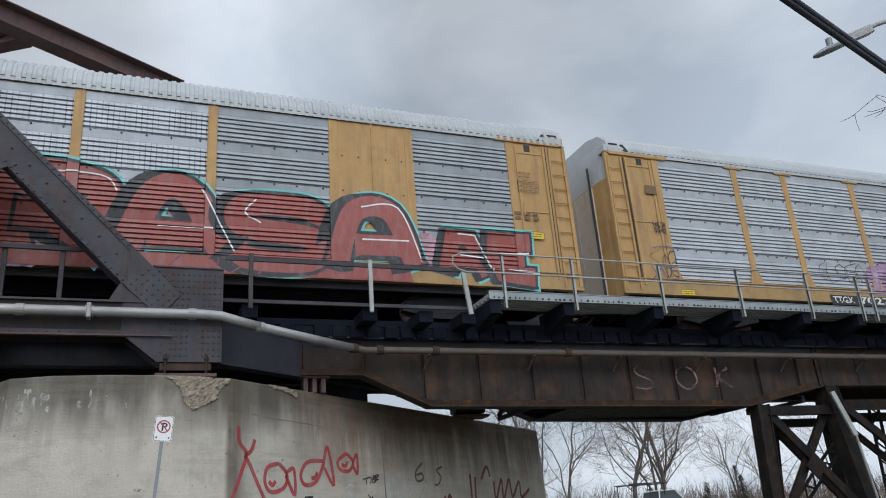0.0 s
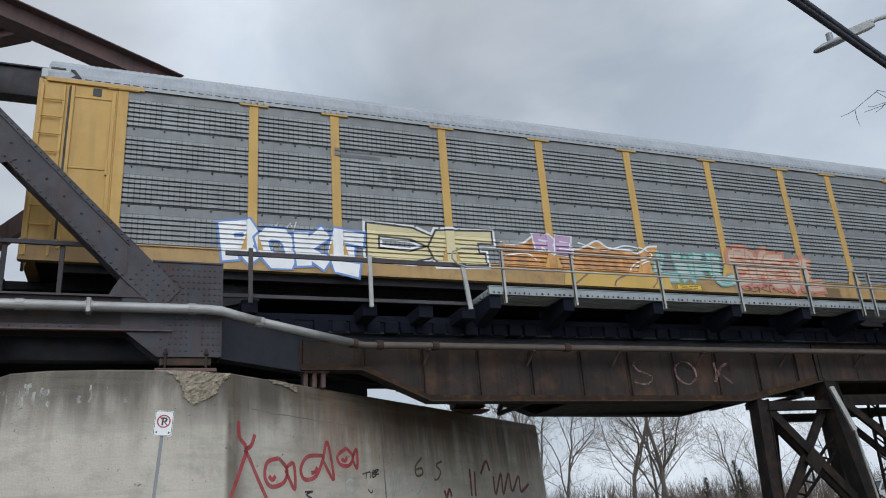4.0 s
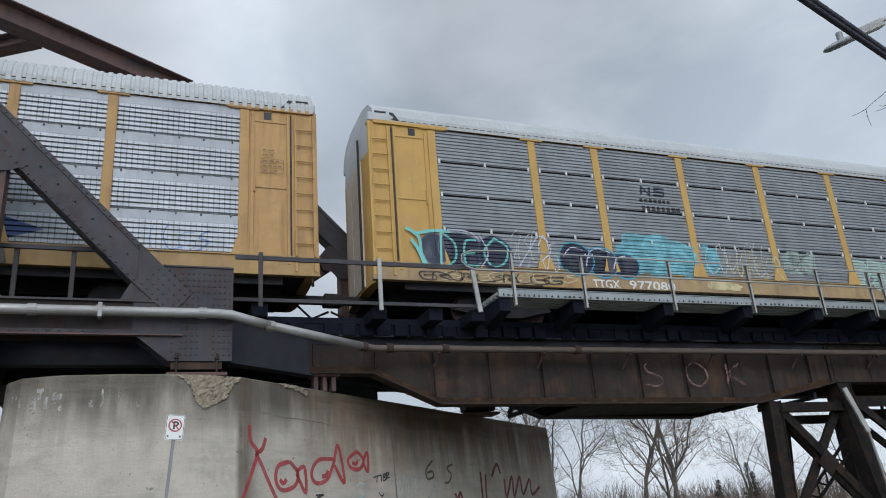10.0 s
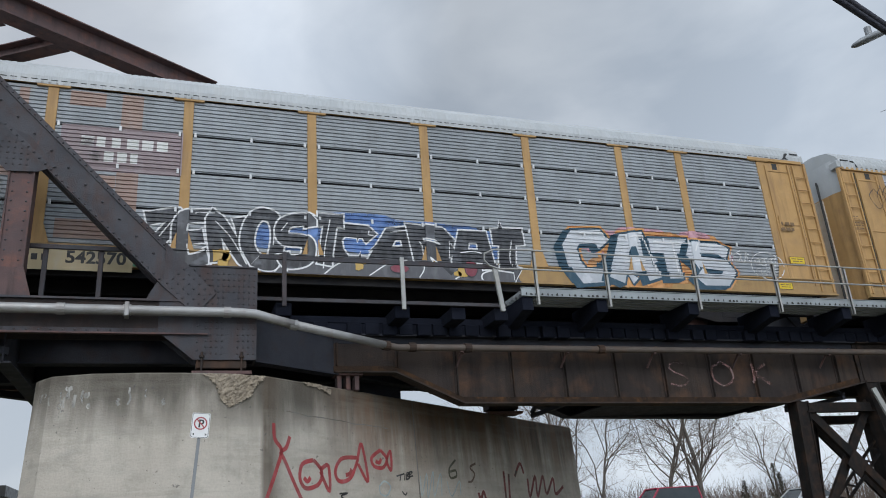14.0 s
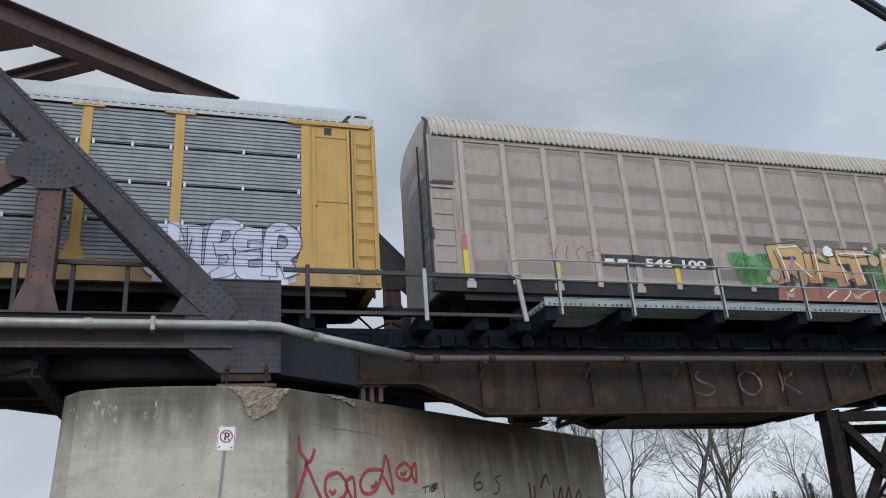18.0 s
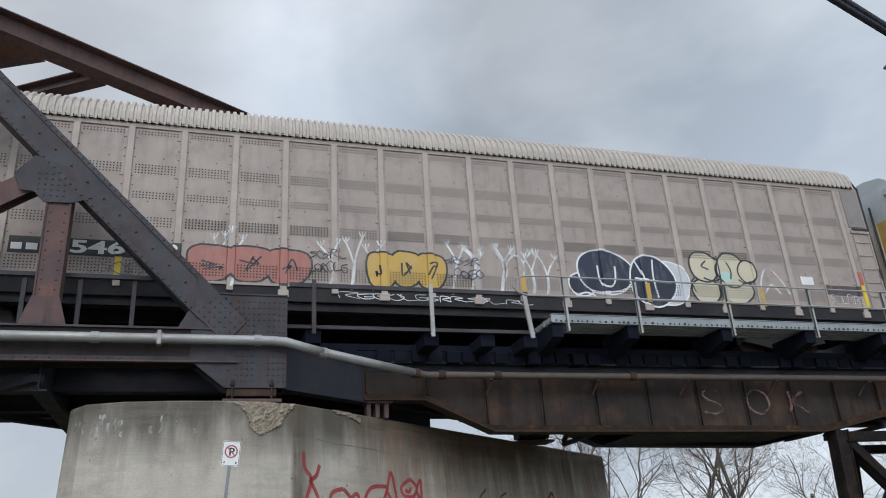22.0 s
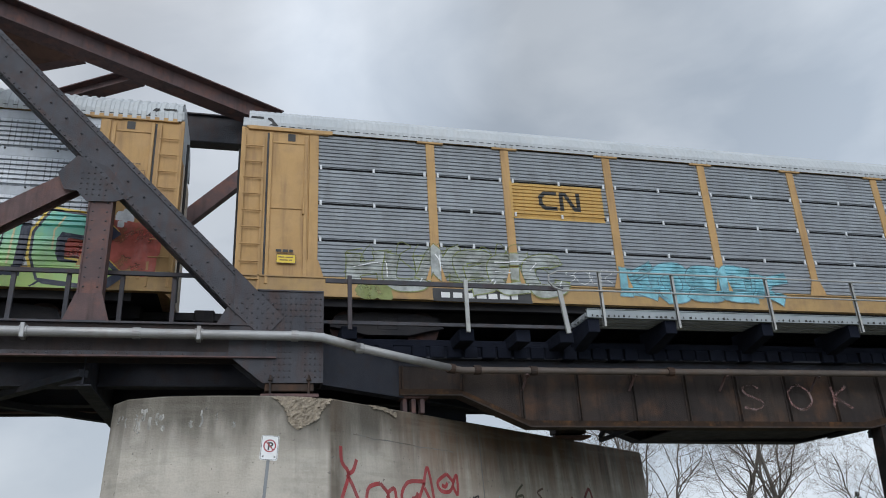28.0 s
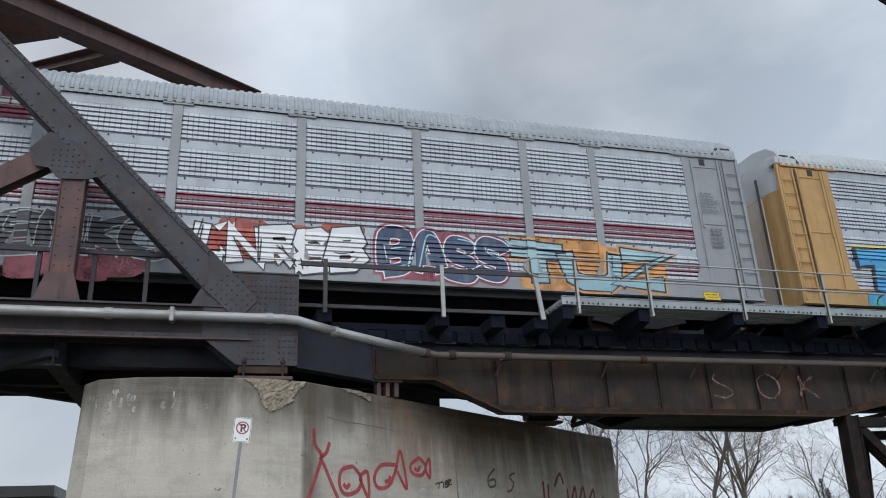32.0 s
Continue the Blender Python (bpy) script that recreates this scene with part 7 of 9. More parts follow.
G_AQUA = paint("aqua_spray", (0.22, 0.52, 0.6), 0.5)
G_MINTGREY = paint("mintgrey_spray", (0.38, 0.46, 0.43), 0.5)
G_MINT = paint("mint_spray", (0.42, 0.62, 0.55), 0.5)
G_DARKTEAL = paint("darkteal_spray", (0.05, 0.08, 0.09), 0.5)
G_CREAM = paint("cream_spray", (0.6, 0.52, 0.3), 0.5)
G_TEALBLUE = paint("tealblue_spray", (0.06, 0.33, 0.45), 0.5)
G_BLUEDK = paint("bluedk_spray", (0.05, 0.09, 0.22), 0.5)
G_SILVERP = paint("silverp_spray", (0.55, 0.57, 0.6), 0.5)
G_YELLOW = paint("yellow_spray", (0.7, 0.52, 0.08), 0.5)
G_INKBLUE = paint("inkblue_spray", (0.014, 0.020, 0.045), 0.5)
G_RUSTWASH = paint("rustwash_spray", (0.34, 0.235, 0.195), 0.5)
G_MAUVEGREY = paint("mauvegrey_spray", (0.28, 0.22, 0.23), 0.5)
G_TAN = paint("tan_spray", (0.42, 0.34, 0.2), 0.5)
G_BROWN = paint("brown_spray", (0.16, 0.09, 0.06), 0.5)
G_BRICK = paint("brick_spray", (0.3, 0.1, 0.07), 0.5)
G_PALELILAC = paint("palelilac_spray", (0.55, 0.56, 0.68), 0.5)
G_NAVY = paint("navy_spray", (0.05, 0.07, 0.13), 0.5)
G_ICE = paint("ice_spray", (0.33, 0.41, 0.48), 0.5)
G_SALMONDK = paint("salmondk_spray", (0.36, 0.13, 0.1), 0.5)
G_OCHRE = paint("ochre_spray", (0.52, 0.33, 0.07), 0.5)
G_GRASS = paint("grass_green_spray", (0.10, 0.28, 0.10), 0.5)
G_SANDPINK = paint("sandy_pink_spray", (0.50, 0.36, 0.27), 0.5)
G_OLIVE = paint("olive_spray", (0.22, 0.25, 0.08), 0.5)
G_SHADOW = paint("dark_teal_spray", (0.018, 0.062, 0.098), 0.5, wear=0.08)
G_MARKORANGE = paint("orange_red_mark_paint", (0.50, 0.115, 0.07), 0.5)
G_PALECREAM = paint("pale_cream_spray", (0.58, 0.52, 0.38), 0.5)
PALE_PANEL = surface("pale_smooth_panel", (0.50, 0.525, 0.54), (0.44, 0.462, 0.475), 0.5, 0.05, stain=(0.33, 0.34, 0.34), stain_amount=0.35, streak=(0.30, 0.30, 0.29), streak_amount=0.35, bump=0.03)
G_REDBRIGHT = paint("redbright_spray", (0.48, 0.1, 0.07), 0.5)
G_GREENYEL = paint("greenyel_spray", (0.55, 0.62, 0.1), 0.5)
G_DARKGREY = paint("darkgrey_spray", (0.09, 0.09, 0.1), 0.5)
G_MAROONLT = paint("maroonlt_spray", (0.3, 0.07, 0.1), 0.5)
G_BROWNDK = paint("browndk_spray", (0.075, 0.055, 0.055), 0.5)
G_PALEGREY = paint("palegrey_spray", (0.42, 0.44, 0.43), 0.5, 0.55)
G_GREYBLUE = paint("greyblue_spray", (0.16, 0.27, 0.31), 0.5, 0.5)
G_ICEBLUE = paint("iceblue_spray", (0.3, 0.58, 0.66), 0.5)

def fade(name, low, high, fleck, z0, z1, amount=0.5):
    """Spray paint that fades from one colour to another up the piece, with soft patches of a third."""
    m, nt, bsdf = nodes_of(name)
    tc, sep, r = nt.nodes.new("ShaderNodeTexCoord"), nt.nodes.new("ShaderNodeSeparateXYZ"), nt.nodes.new("ShaderNodeMapRange")
    nt.links.new(tc.outputs["Object"], sep.inputs[0])
    nt.links.new(sep.outputs["Z"], r.inputs["Value"])
    r.inputs["From Min"].default_value, r.inputs["From Max"].default_value = z0, z1
    col = mix_node(nt, r.outputs["Result"], low, high)
    col = mix_node(nt, scaled(nt, noise_fac(nt, 1.7, 0.52, 0.62, (1, 1, 1.4), 3.0), amount), col, fleck)
    col = mix_node(nt, scaled(nt, noise_fac(nt, 7.0, 0.45, 0.75, (1, 1, 0.3)), 0.25), col, (0.3, 0.31, 0.32))
    nt.links.new(col, bsdf.inputs["Base Color"])
    bsdf.inputs["Roughness"].default_value = 0.5
    return m


F_GREEN = fade("green_fade_spray", (0.075, 0.29, 0.125), (0.15, 0.44, 0.23), (0.04, 0.19, 0.08), 0.9, 2.4, 0.7)
F_BLUE = fade("blue_fade_spray", (0.035, 0.22, 0.46), (0.06, 0.32, 0.60), (0.06, 0.42, 0.22), 0.9, 2.6, 0.75)
F_ARS = fade("teal_to_lime_spray", (0.42, 0.56, 0.16), (0.14, 0.48, 0.42), (0.30, 0.55, 0.22), 1.2, 2.4, 0.5)
F_APRICOT = fade("apricot_fade_spray", (0.44, 0.20, 0.09), (0.56, 0.36, 0.14), (0.34, 0.22, 0.12), 1.2, 2.5, 0.5)
F_RED = fade("brick_red_fade_spray", (0.26, 0.058, 0.047), (0.31, 0.072, 0.058), (0.21, 0.05, 0.042), 0.9, 3.0, 0.4)
F_ICE = fade("ice_blue_fade_spray", (0.24, 0.40, 0.44), (0.36, 0.50, 0.52), (0.15, 0.30, 0.37), 0.9, 2.3, 0.6)

F_LIMEWHITE = fade("lime_to_white_spray", (0.25, 0.37, 0.065), (0.66, 0.68, 0.68), (0.60, 0.62, 0.62), 1.30, 1.62, 0.3)
F_TEALWHITE = fade("teal_to_white_spray", (0.05, 0.30, 0.42), (0.66, 0.68, 0.69), (0.10, 0.20, 0.26), 1.45, 2.25, 0.6)
F_MAUVE = fade("brown_to_mauve_spray", (0.055, 0.042, 0.045), (0.34, 0.28, 0.29), (0.24, 0.19, 0.20), 1.30, 1.75, 0.45)
F_SILVER = fade("brushed_silver_spray", (0.40, 0.42, 0.45), (0.60, 0.62, 0.65), (0.70, 0.71, 0.73), 0.9, 2.3, 0.5)
F_SOOT = fade("black_to_grey_spray", (0.020, 0.020, 0.024), (0.055, 0.058, 0.068), (0.14, 0.15, 0.17), 0.9, 2.4, 0.6)

# the same colours sprayed thin
SPRAY = {}
for m, c in ((G_PINK, (0.62, 0.34, 0.40)), (G_LILAC, (0.45, 0.30, 0.45)), (G_GREENDK, (0.04, 0.20, 0.09)), (G_LIME, (0.26, 0.38, 0.07)), (G_AQUA, (0.22, 0.52, 0.60)), (G_MINTGREY, (0.38, 0.46, 0.43)),
             (G_DARKTEAL, (0.05, 0.08, 0.09)), (G_CREAM, (0.60, 0.52, 0.30)), (G_TEALBLUE, (0.06, 0.33, 0.45)), (G_BLUE, (0.13, 0.24, 0.52)), (G_ORANGE, (0.62, 0.30, 0.10)), (G_GREEN, (0.14, 0.46, 0.22)), (G_GRASS, (0.09, 0.27, 0.09)),
             (G_BRICK, (0.30, 0.10, 0.07)), (G_BLACK, (0.025, 0.025, 0.03)), (G_TURQ, (0.16, 0.50, 0.47)), (G_PALELILAC, (0.55, 0.56, 0.68)), (G_OLIVE, (0.22, 0.25, 0.08)), (G_REDBRIGHT, (0.48, 0.10, 0.07)), (G_MAROONLT, (0.30, 0.07, 0.10)), (G_WHITE, (0.75, 0.75, 0.75))):
    SPRAY[m.name] = paint("thin_" + m.name, c, 0.55, 0.5)

RIBBED = {"roof_pitch": 0.20, "roof_rib": 0.022}
A = add_car(yellow_car("yellow car carrier with bright galvanised ribbed sides", YELLOW, SILVER))
B_ = add_car(yellow_car("yellow car carrier with silver ribbed sides and large red graffiti", YELLOW, SILVER_PERF, narrow=YELLOW, caps=False, end_top=YELLOW, swaps={(6, None): MIDSHEET, (8, None): MIDSHEET}, **RIBBED))
C = add_car(yellow_car("yellow-posted car carrier with dull grey sides and pastel graffiti", YELLOW_FRESH, GREY_PERF, "silver", sill=YELLOW_OLD, roof=MIDSHEET))
D = add_car(yellow_car("yellow-posted car carrier with silver sides and green graffiti", YELLOW, SILVER_PERF, **RIBBED))
E_ = add_car(yellow_car("yellow-posted car carrier with grey sides and pale blue graffiti", YELLOW_FRESH, GREYSHEET, "grey", clips=True, sill=SILL_PALE))
F = add_car(yellow_car("yellow-posted car carrier with silver sides and blue graffiti", YELLOW, SILVER_PERF, sill=YELLOW_OLD, **RIBBED))
G = add_car(yellow_car("yellow-posted car carrier with grey sides and black and white graffiti", YELLOW, MIDSHEET, "grey", clips=True))
H = add_car(taupe_car("taupe perforated steel car carrier with orange and green graffiti"))
I = add_car(yellow_car("yellow-posted car carrier with dull grey sides and lilac graffiti", YELLOW_FRESH, GREYSHEET, "grey", clips=True))
J = add_car(taupe_car("taupe perforated steel car carrier with red and yellow bubble graffiti"))
K = add_car(yellow_car("yellow-posted car carrier with clean silver sides", YELLOW, SILVER_FULL, "grey", clips=True, sill=YELLOW_OLD))
L = add_car(yellow_car("yellow-posted car carrier with dark grey sides and faint graffiti", YELLOW, GREYSHEET, "grey", clips=True))
M = add_car(yellow_car("yellow-posted car carrier with silver sides and blue graffiti", YELLOW, SILVER_PERF, **RIBBED))
N = add_car(yellow_car("grey-posted car carrier with silver sides and maroon stripes", GREY_POST, SILVER_PERF, post=GREY_POST, sill=GREY_POST, roof=MIDSHEET, **RIBBED))
def puffs(car, ovals, fill, edge, rim, lift=0.004):
    """Round spray-painted lumps that overlap, each with its own outline."""
    for n, (cx, cz, a, b) in enumerate(ovals):
        ring = [(cx + a * (1 + 0.05 * math.sin(3 * t + n)) * math.cos(t), cz + b * (1 + 0.04 * math.cos(2 * t + n)) * math.sin(t)) for t in (2 * math.pi * k / 30 for k in range(30))]
        decal(car, fan(ring, rim), edge, "graffiti_outline", lift=lift + 0.0065 + 0.0016 * n)
        decal(car, fan(ring), fill, "graffiti_shape", lift=lift + 0.0073 + 0.0016 * n)


def sweep(car, runs, mat, w, lift=0.022):
    for n, pts in enumerate(runs):
        decal(car, fat([pts], w, soft=True), mat, "graffiti_line", lift=lift + 0.0008 * n)


# first car
scribble(A, -6.53, -4.63, 1.57, 2.36, G_BLACK, 1, 8)
cloud(A, -4.85, -2.01, 1.2, 2.36, G_LILAC, 2)
scribble(A, -12.79, -11.91, 1.26, 2.27, G_BLACK, 5, 5)
plate(A, -6.43, -3.34, 0.82, 1.14, INK)
lettering(A, "702741", -5.24, -3.43, 0.88, 1.12, STENCIL_WHITE, 0.02)
lettering(A, "TTGX", -6.32, -5.50, 0.88, 1.10, STENCIL_WHITE, 0.02)
lettering(A, "NKCR", -12.46, -12.0, 2.90, 3.05, INK, 0.02)
sweep(A, [[(-12.62, 2.25), (-11.95, 2.28), (-11.9, 1.75), (-12.5, 1.72)], [(-12.75, 1.72), (-12.55, 1.40), (-12.45, 1.66), (-12.3, 1.35)], [(-12.1, 1.66), (-12.1, 1.36), (-11.88, 1.4), (-11.9, 1.6), (-12.1, 1.6)]], G_BLUEDK, 0.03)
lettering(A, "5942", -12.44, -12.02, 2.71, 2.87, INK, 0.02)
plate(A, -11.88, -11.43, 0.89, 1.08, LABEL_YELLOW)
plate(A, -12.5, -12.11, 3.91, 4.18, INK_BROWN)
# red name along the second car
cloud(B_, 8.61, 9.78, 1.22, 2.4, G_PINK, 7)
cloud(B_, 2.51, 3.78, 1.68, 2.68, G_PINK, 8)
cloud(B_, -1.66, 1.23, 0.84, 2.51, G_LILAC, 9)
cloud(B_, -9.59, -8.22, 0.9, 1.95, G_PINK, 4)
wild(B_, "RASA", 0.10, 9.25, 0.90, 3.14, F_RED, G_BLACK, 11, rim_w=0.085, halo=G_TURQ, shine=G_WHITE, drop=-0.26, sink=-0.15, bold=0.07, tilt=3, warp=0.03, soft=True)
wild(B_, "AE", 9.75, 12.42, 0.98, 2.34, F_RED, G_BLACK, 12, rim_w=0.07, halo=G_TURQ, shine=G_WHITE, drop=-0.14, sink=-0.2, bold=0.09, tilt=3)
wild(B_, "TUNE", -8.95, -1.40, 0.95, 2.92, F_RED, G_BLACK, 13, curled=True, rim_w=0.08, halo=G_TURQ, shine=G_PINK, drop=-0.18, sink=-0.3, bold=0.065, warp=0.06, over=0.08, soft=True)
sweep(B_, [[(-8.55, 2.55), (-8.75, 2.75), (-8.6, 2.95), (-8.35, 2.85)], [(-6.95, 2.75), (-6.7, 2.98), (-6.45, 2.85)], [(-5.1, 2.35), (-5.0, 1.6), (-4.7, 1.25)], [(-2.6, 2.45), (-2.1, 2.55), (-1.75, 2.4)], [(-4.3, 1.2), (-4.2, 2.1), (-3.7, 2.45)]], G_PINK, 0.05, lift=0.05)
puffs(B_, [(-6.95, 1.95, 0.16, 0.4), (-3.3, 1.55, 0.14, 0.32)], G_BLUEDK, G_BLACK, 0.03, lift=0.045)
sill_paint(B_, -8.7, 9.0, F_RED, G_MAROON, 15)
wild(B_, "VSK", -11.75, -9.13, 1.42, 2.52, F_RED, G_BLACK, 14, halo=G_PINK, bold=0.09, rim_w=0.04, shine=G_PINK, lines=2, soft=True)
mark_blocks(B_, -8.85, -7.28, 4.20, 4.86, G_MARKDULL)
bars(B_, -8.85, -7.28, 3.92, 4.12, G_MARKDULL, 1, 8, 2)
plate(B_, -5.89, -3.26, 0.8, 1.1, INK, lift=0.06)
lettering(B_, "695849", -4.68, -3.5, 0.85, 1.06, STENCIL_WHITE, 0.02, lift=0.065)
lettering(B_, "TTGX", -5.77, -4.91, 0.85, 1.06, STENCIL_WHITE, 0.02, lift=0.065)
bars(B_, -12.55, -12.22, 2.97, 3.09, INK_BROWN, 1, 1, 3)
lettering(B_, "695849", -12.55, -12.0, 2.8, 2.94, INK_BROWN, 0.02)
plate(B_, -12.58, -12.04, 1.61, 1.8, LABEL_YELLOW)
plate(B_, 12.19, 12.72, 2.25, 2.46, LABEL_YELLOW)
bars(B_, 11.92, 12.71, 2.76, 3.04, INK_BROWN, 2, 3, 3)
data_panel(B_, 12.11, 12.73, 3.59, 3.93, INK_BROWN, 4)
bars(B_, 7.06, 7.74, 1.01, 1.15, INK_BROWN, 1, 5, 5)
# pastel pieces on the third car
swell(C, -2.9, 1.95, 1.22, 2.20, G_ORANGE, G_WHITE, 21)
sill_paint(C, -1.2, 2.2, G_OCHRE, G_BROWN, 20)
wild(C, "LWHL", 1.85, 4.45, 1.20, 2.14, G_MINTGREY, G_TEAL, 22, bold=0.06, lines=2, rim_w=0.04, over=0.12, soft=True)
wild(C, "SMEWL", 4.43, 7.8, 1.10, 2.26, G_SANDPINK, G_SALMON, 23, halo=G_SALMON, bold=0.06, lines=3, rim_w=0.045, over=0.14, soft=True)
scribble(C, 4.6, 7.4, 0.95, 1.25, G_MAROON, 26, 14, 0.025)
wild(C, "RE", -1.9, -0.75, 1.75, 2.30, G_LILAC, G_WHITE, 28, bold=0.065, rim_w=0.035)
sweep(C, [[(-2.8, 1.62), (-2.2, 1.72), (-1.9, 1.55)], [(-0.6, 2.12), (0.2, 1.95), (0.9, 2.12), (1.5, 2.02), (1.7, 1.85), (1.1, 1.6), (0.9, 1.35)], [(1.1, 1.5), (1.6, 1.72), (2.1, 1.8)]], G_WHITE, 0.04, lift=0.03)
wild(C, "DE", -6.34, -3.19, 1.25, 2.3, G_CREAM, G_BLACK, 24, halo=G_WHITE, bold=0.08)
scribble(C, -8.66, -8.04, 1.41, 2.21, G_WHITE, 29, 6)
wild(C, "ROKE", -9.77, -6.48, 0.9, 2.06, G_WHITE, G_BLUE, 25, bold=0.07)
bars(C, -7.16, -5.15, 3.94, 4.2, G_GREYBAR, 2, 1, 1)
bars(C, -6.03, -5.07, 3.38, 3.81, G_GREYBAR, 2, 3, 1)
plate(C, 2.36, 3.19, 0.92, 1.08, LABEL_YELLOW)
lettering(C, "1511 AO", 2.61, 3.0, 0.94, 1.07, INK_BROWN, 0.02)
plate(C, 7.71, 8.37, 0.9, 1.19, INK_BROWN)
data_panel(C, 12.12, 12.71, 3.28, 3.74, INK_BROWN, 1)
# green and lime pieces on the fourth car
sill_paint(D, -4.2, 3.2, F_GREEN, G_WHITE, 31)
dabs(D, -4.6, 3.2, 1.7, 2.55, 18, G_BLACK, 30, 0.11)
wild(D, "SEE", -4.55, -0.85, 1.22, 2.52, F_GREEN, G_BLACK, 32, bold=0.075, tilt=9, warp=0.08, over=0.14, lines=2, shine=G_WHITE, rim_w=0.05, spurs=3, drop=0.14)
wild(D, "MTW", -1.0, 2.95, 1.15, 2.42, F_GREEN, G_BLACK, 33, bold=0.075, tilt=9, warp=0.08, over=0.14, lines=2, shine=G_WHITE, rim_w=0.05, spurs=3, drop=0.14)
sweep(D, [[(-4.3, 1.3), (-3.9, 1.75), (-3.3, 1.9)], [(-3.4, 2.35), (-2.9, 2.1), (-2.3, 2.2)], [(-2.2, 1.4), (-1.7, 1.85), (-1.0, 1.7)], [(-0.9, 2.3), (-0.4, 1.9), (0.2, 2.0)], [(0.1, 1.3), (0.7, 1.6), (1.2, 1.5)], [(1.2, 2.3), (1.7, 1.9), (2.4, 2.1)], [(1.9, 1.2), (2.4, 1.6), (2.9, 1.3)]], G_WHITE, 0.035, lift=0.05)
scribble(D, -4.2, 3.0, 0.93, 1.28, G_WHITE, 40, 14, 0.03)
dabs(D, -4.2, 2.8, 1.32, 1.6, 9, G_GREENDK, 34, 0.07)
cloud(D, 3.82, 10.0, 0.71, 1.82, G_LIME, 35)
wild(D, "CTIEB", 4.1, 9.5, 0.95, 2.45, F_LIMEWHITE, G_BLACK, 36, bold=0.09, tilt=8, warp=0.07, over=0.13, lines=3, rim_w=0.035, spurs=2, soft=True)
sill_paint(D, 4.0, 10.0, G_LIME, G_BLACK, 36)
scribble(D, 4.0, 9.8, 0.79, 1.66, G_BLACK, 37, 12)
scribble(D, 2.77, 3.41, 1.75, 2.17, G_BLACK, 38, 6)
scribble(D, 9.36, 10.59, 1.24, 2.08, G_BLACK, 39, 6)
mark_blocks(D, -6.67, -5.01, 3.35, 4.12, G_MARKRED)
bars(D, -6.33, -4.97, 3.09, 3.36, INK, 1, 7, 2)
plate(D, -7.1, -4.87, 0.86, 1.2, INK)
lettering(D, "70613", -5.74, -4.95, 0.94, 1.18, STENCIL_WHITE, 0.02)
bars(D, -6.69, -6.03, 0.93, 1.15, STENCIL_WHITE, 1, 1, 5)
data_panel(D, 12.23, 12.82, 3.44, 3.78, INK_BROWN, 1)
plate(D, 11.82, 12.24, 0.88, 1.11, LABEL_YELLOW)
# pale pieces on the fifth car
cloud(E_, -7.04, -4.09, 1.28, 2.55, G_AQUA, 41)
cloud(E_, -4.09, -3.41, 1.45, 2.38, G_AQUA, 42)
scribble(E_, -3.95, -1.65, 1.43, 2.48, G_WHITE, 43, 12)
cloud(E_, -1.31, 0.18, 1.56, 2.35, G_MINTGREY, 44)
wild(E_, "PSHCE", 1.59, 4.5, 1.24, 2.2, G_MINTGREY, G_MINT, 45, bold=0.06, halo=None)
wild(E_, "MEYLO", 5.32, 7.61, 1.05, 2.12, G_GREYBAR, G_BLACK, 46, bold=0.05, tilt=10, lines=3, over=0.14, rim_w=0.03, spurs=2)
cloud(E_, 7.46, 9.38, 1.39, 2.59, G_MINTGREY, 47)
cloud(E_, 9.37, 11.95, 1.31, 2.52, G_MINTGREY, 48)
scribble(E_, 7.62, 9.26, 1.53, 2.59, G_WHITE, 49, 5)
scribble(E_, -12.0, -8.2, 0.92, 1.25, G_CREAM, 58, 14, 0.03)
scribble(E_, -12.6, -8.6, 0.92, 1.2, G_BLACK, 59, 14, 0.04)
plate(E_, -9.3, -8.0, 0.86, 1.16, YELLOW_OLD)
puffs(E_, [(-12.15, 1.74, 0.34, 0.40), (-11.45, 1.74, 0.60, 0.46), (-10.5, 1.70, 0.46, 0.46)], G_INKBLUE, G_NAVY, 0.03)
sweep(E_, [[(-12.86, 2.24), (-12.55, 2.02), (-12.5, 1.6), (-12.38, 1.3)], [(-12.62, 2.1), (-12.2, 2.2), (-11.7, 2.24)], [(-12.75, 1.95), (-12.58, 1.7), (-12.42, 1.25)]], G_TURQ, 0.085, lift=0.02)
puffs(E_, [(-6.72, 1.55, 0.46, 0.36), (-7.42, 1.62, 0.46, 0.42), (-8.18, 1.68, 0.50, 0.44)], G_INKBLUE, G_TEALBLUE, 0.04)
sweep(E_, [[(-12.0, 1.25), (-11.95, 2.2)], [(-11.95, 2.2), (-11.6, 1.95), (-11.6, 1.5), (-11.95, 1.25)], [(-11.0, 2.05), (-11.3, 1.98), (-11.32, 1.4), (-11.0, 1.33)], [(-11.3, 1.68), (-11.05, 1.7)],
           [(-10.5, 2.12), (-10.8, 1.75), (-10.6, 1.36), (-10.25, 1.5), (-10.15, 1.9), (-10.5, 2.12)]], G_TURQ, 0.06, lift=0.014)
sweep(E_, [[(-8.55, 1.75), (-8.3, 2.0), (-7.95, 1.95)], [(-7.9, 1.5), (-7.75, 1.9), (-7.45, 2.02), (-7.15, 1.9)], [(-7.1, 1.45), (-6.95, 1.75), (-6.65, 1.85)], [(-7.9, 1.85), (-7.8, 1.75), (-7.65, 1.85)], [(-11.75, 2.3), (-11.2, 2.28), (-10.9, 2.05)], [(-10.9, 2.2), (-10.7, 1.7), (-10.95, 1.3)], [(-9.9, 1.35), (-9.5, 1.9), (-9.2, 2.25), (-8.9, 1.9), (-9.3, 1.5)]], G_PALELILAC, 0.035, lift=0.016)
scribble(E_, -10.05, -8.85, 1.3, 2.45, G_WHITE, 53, 9)
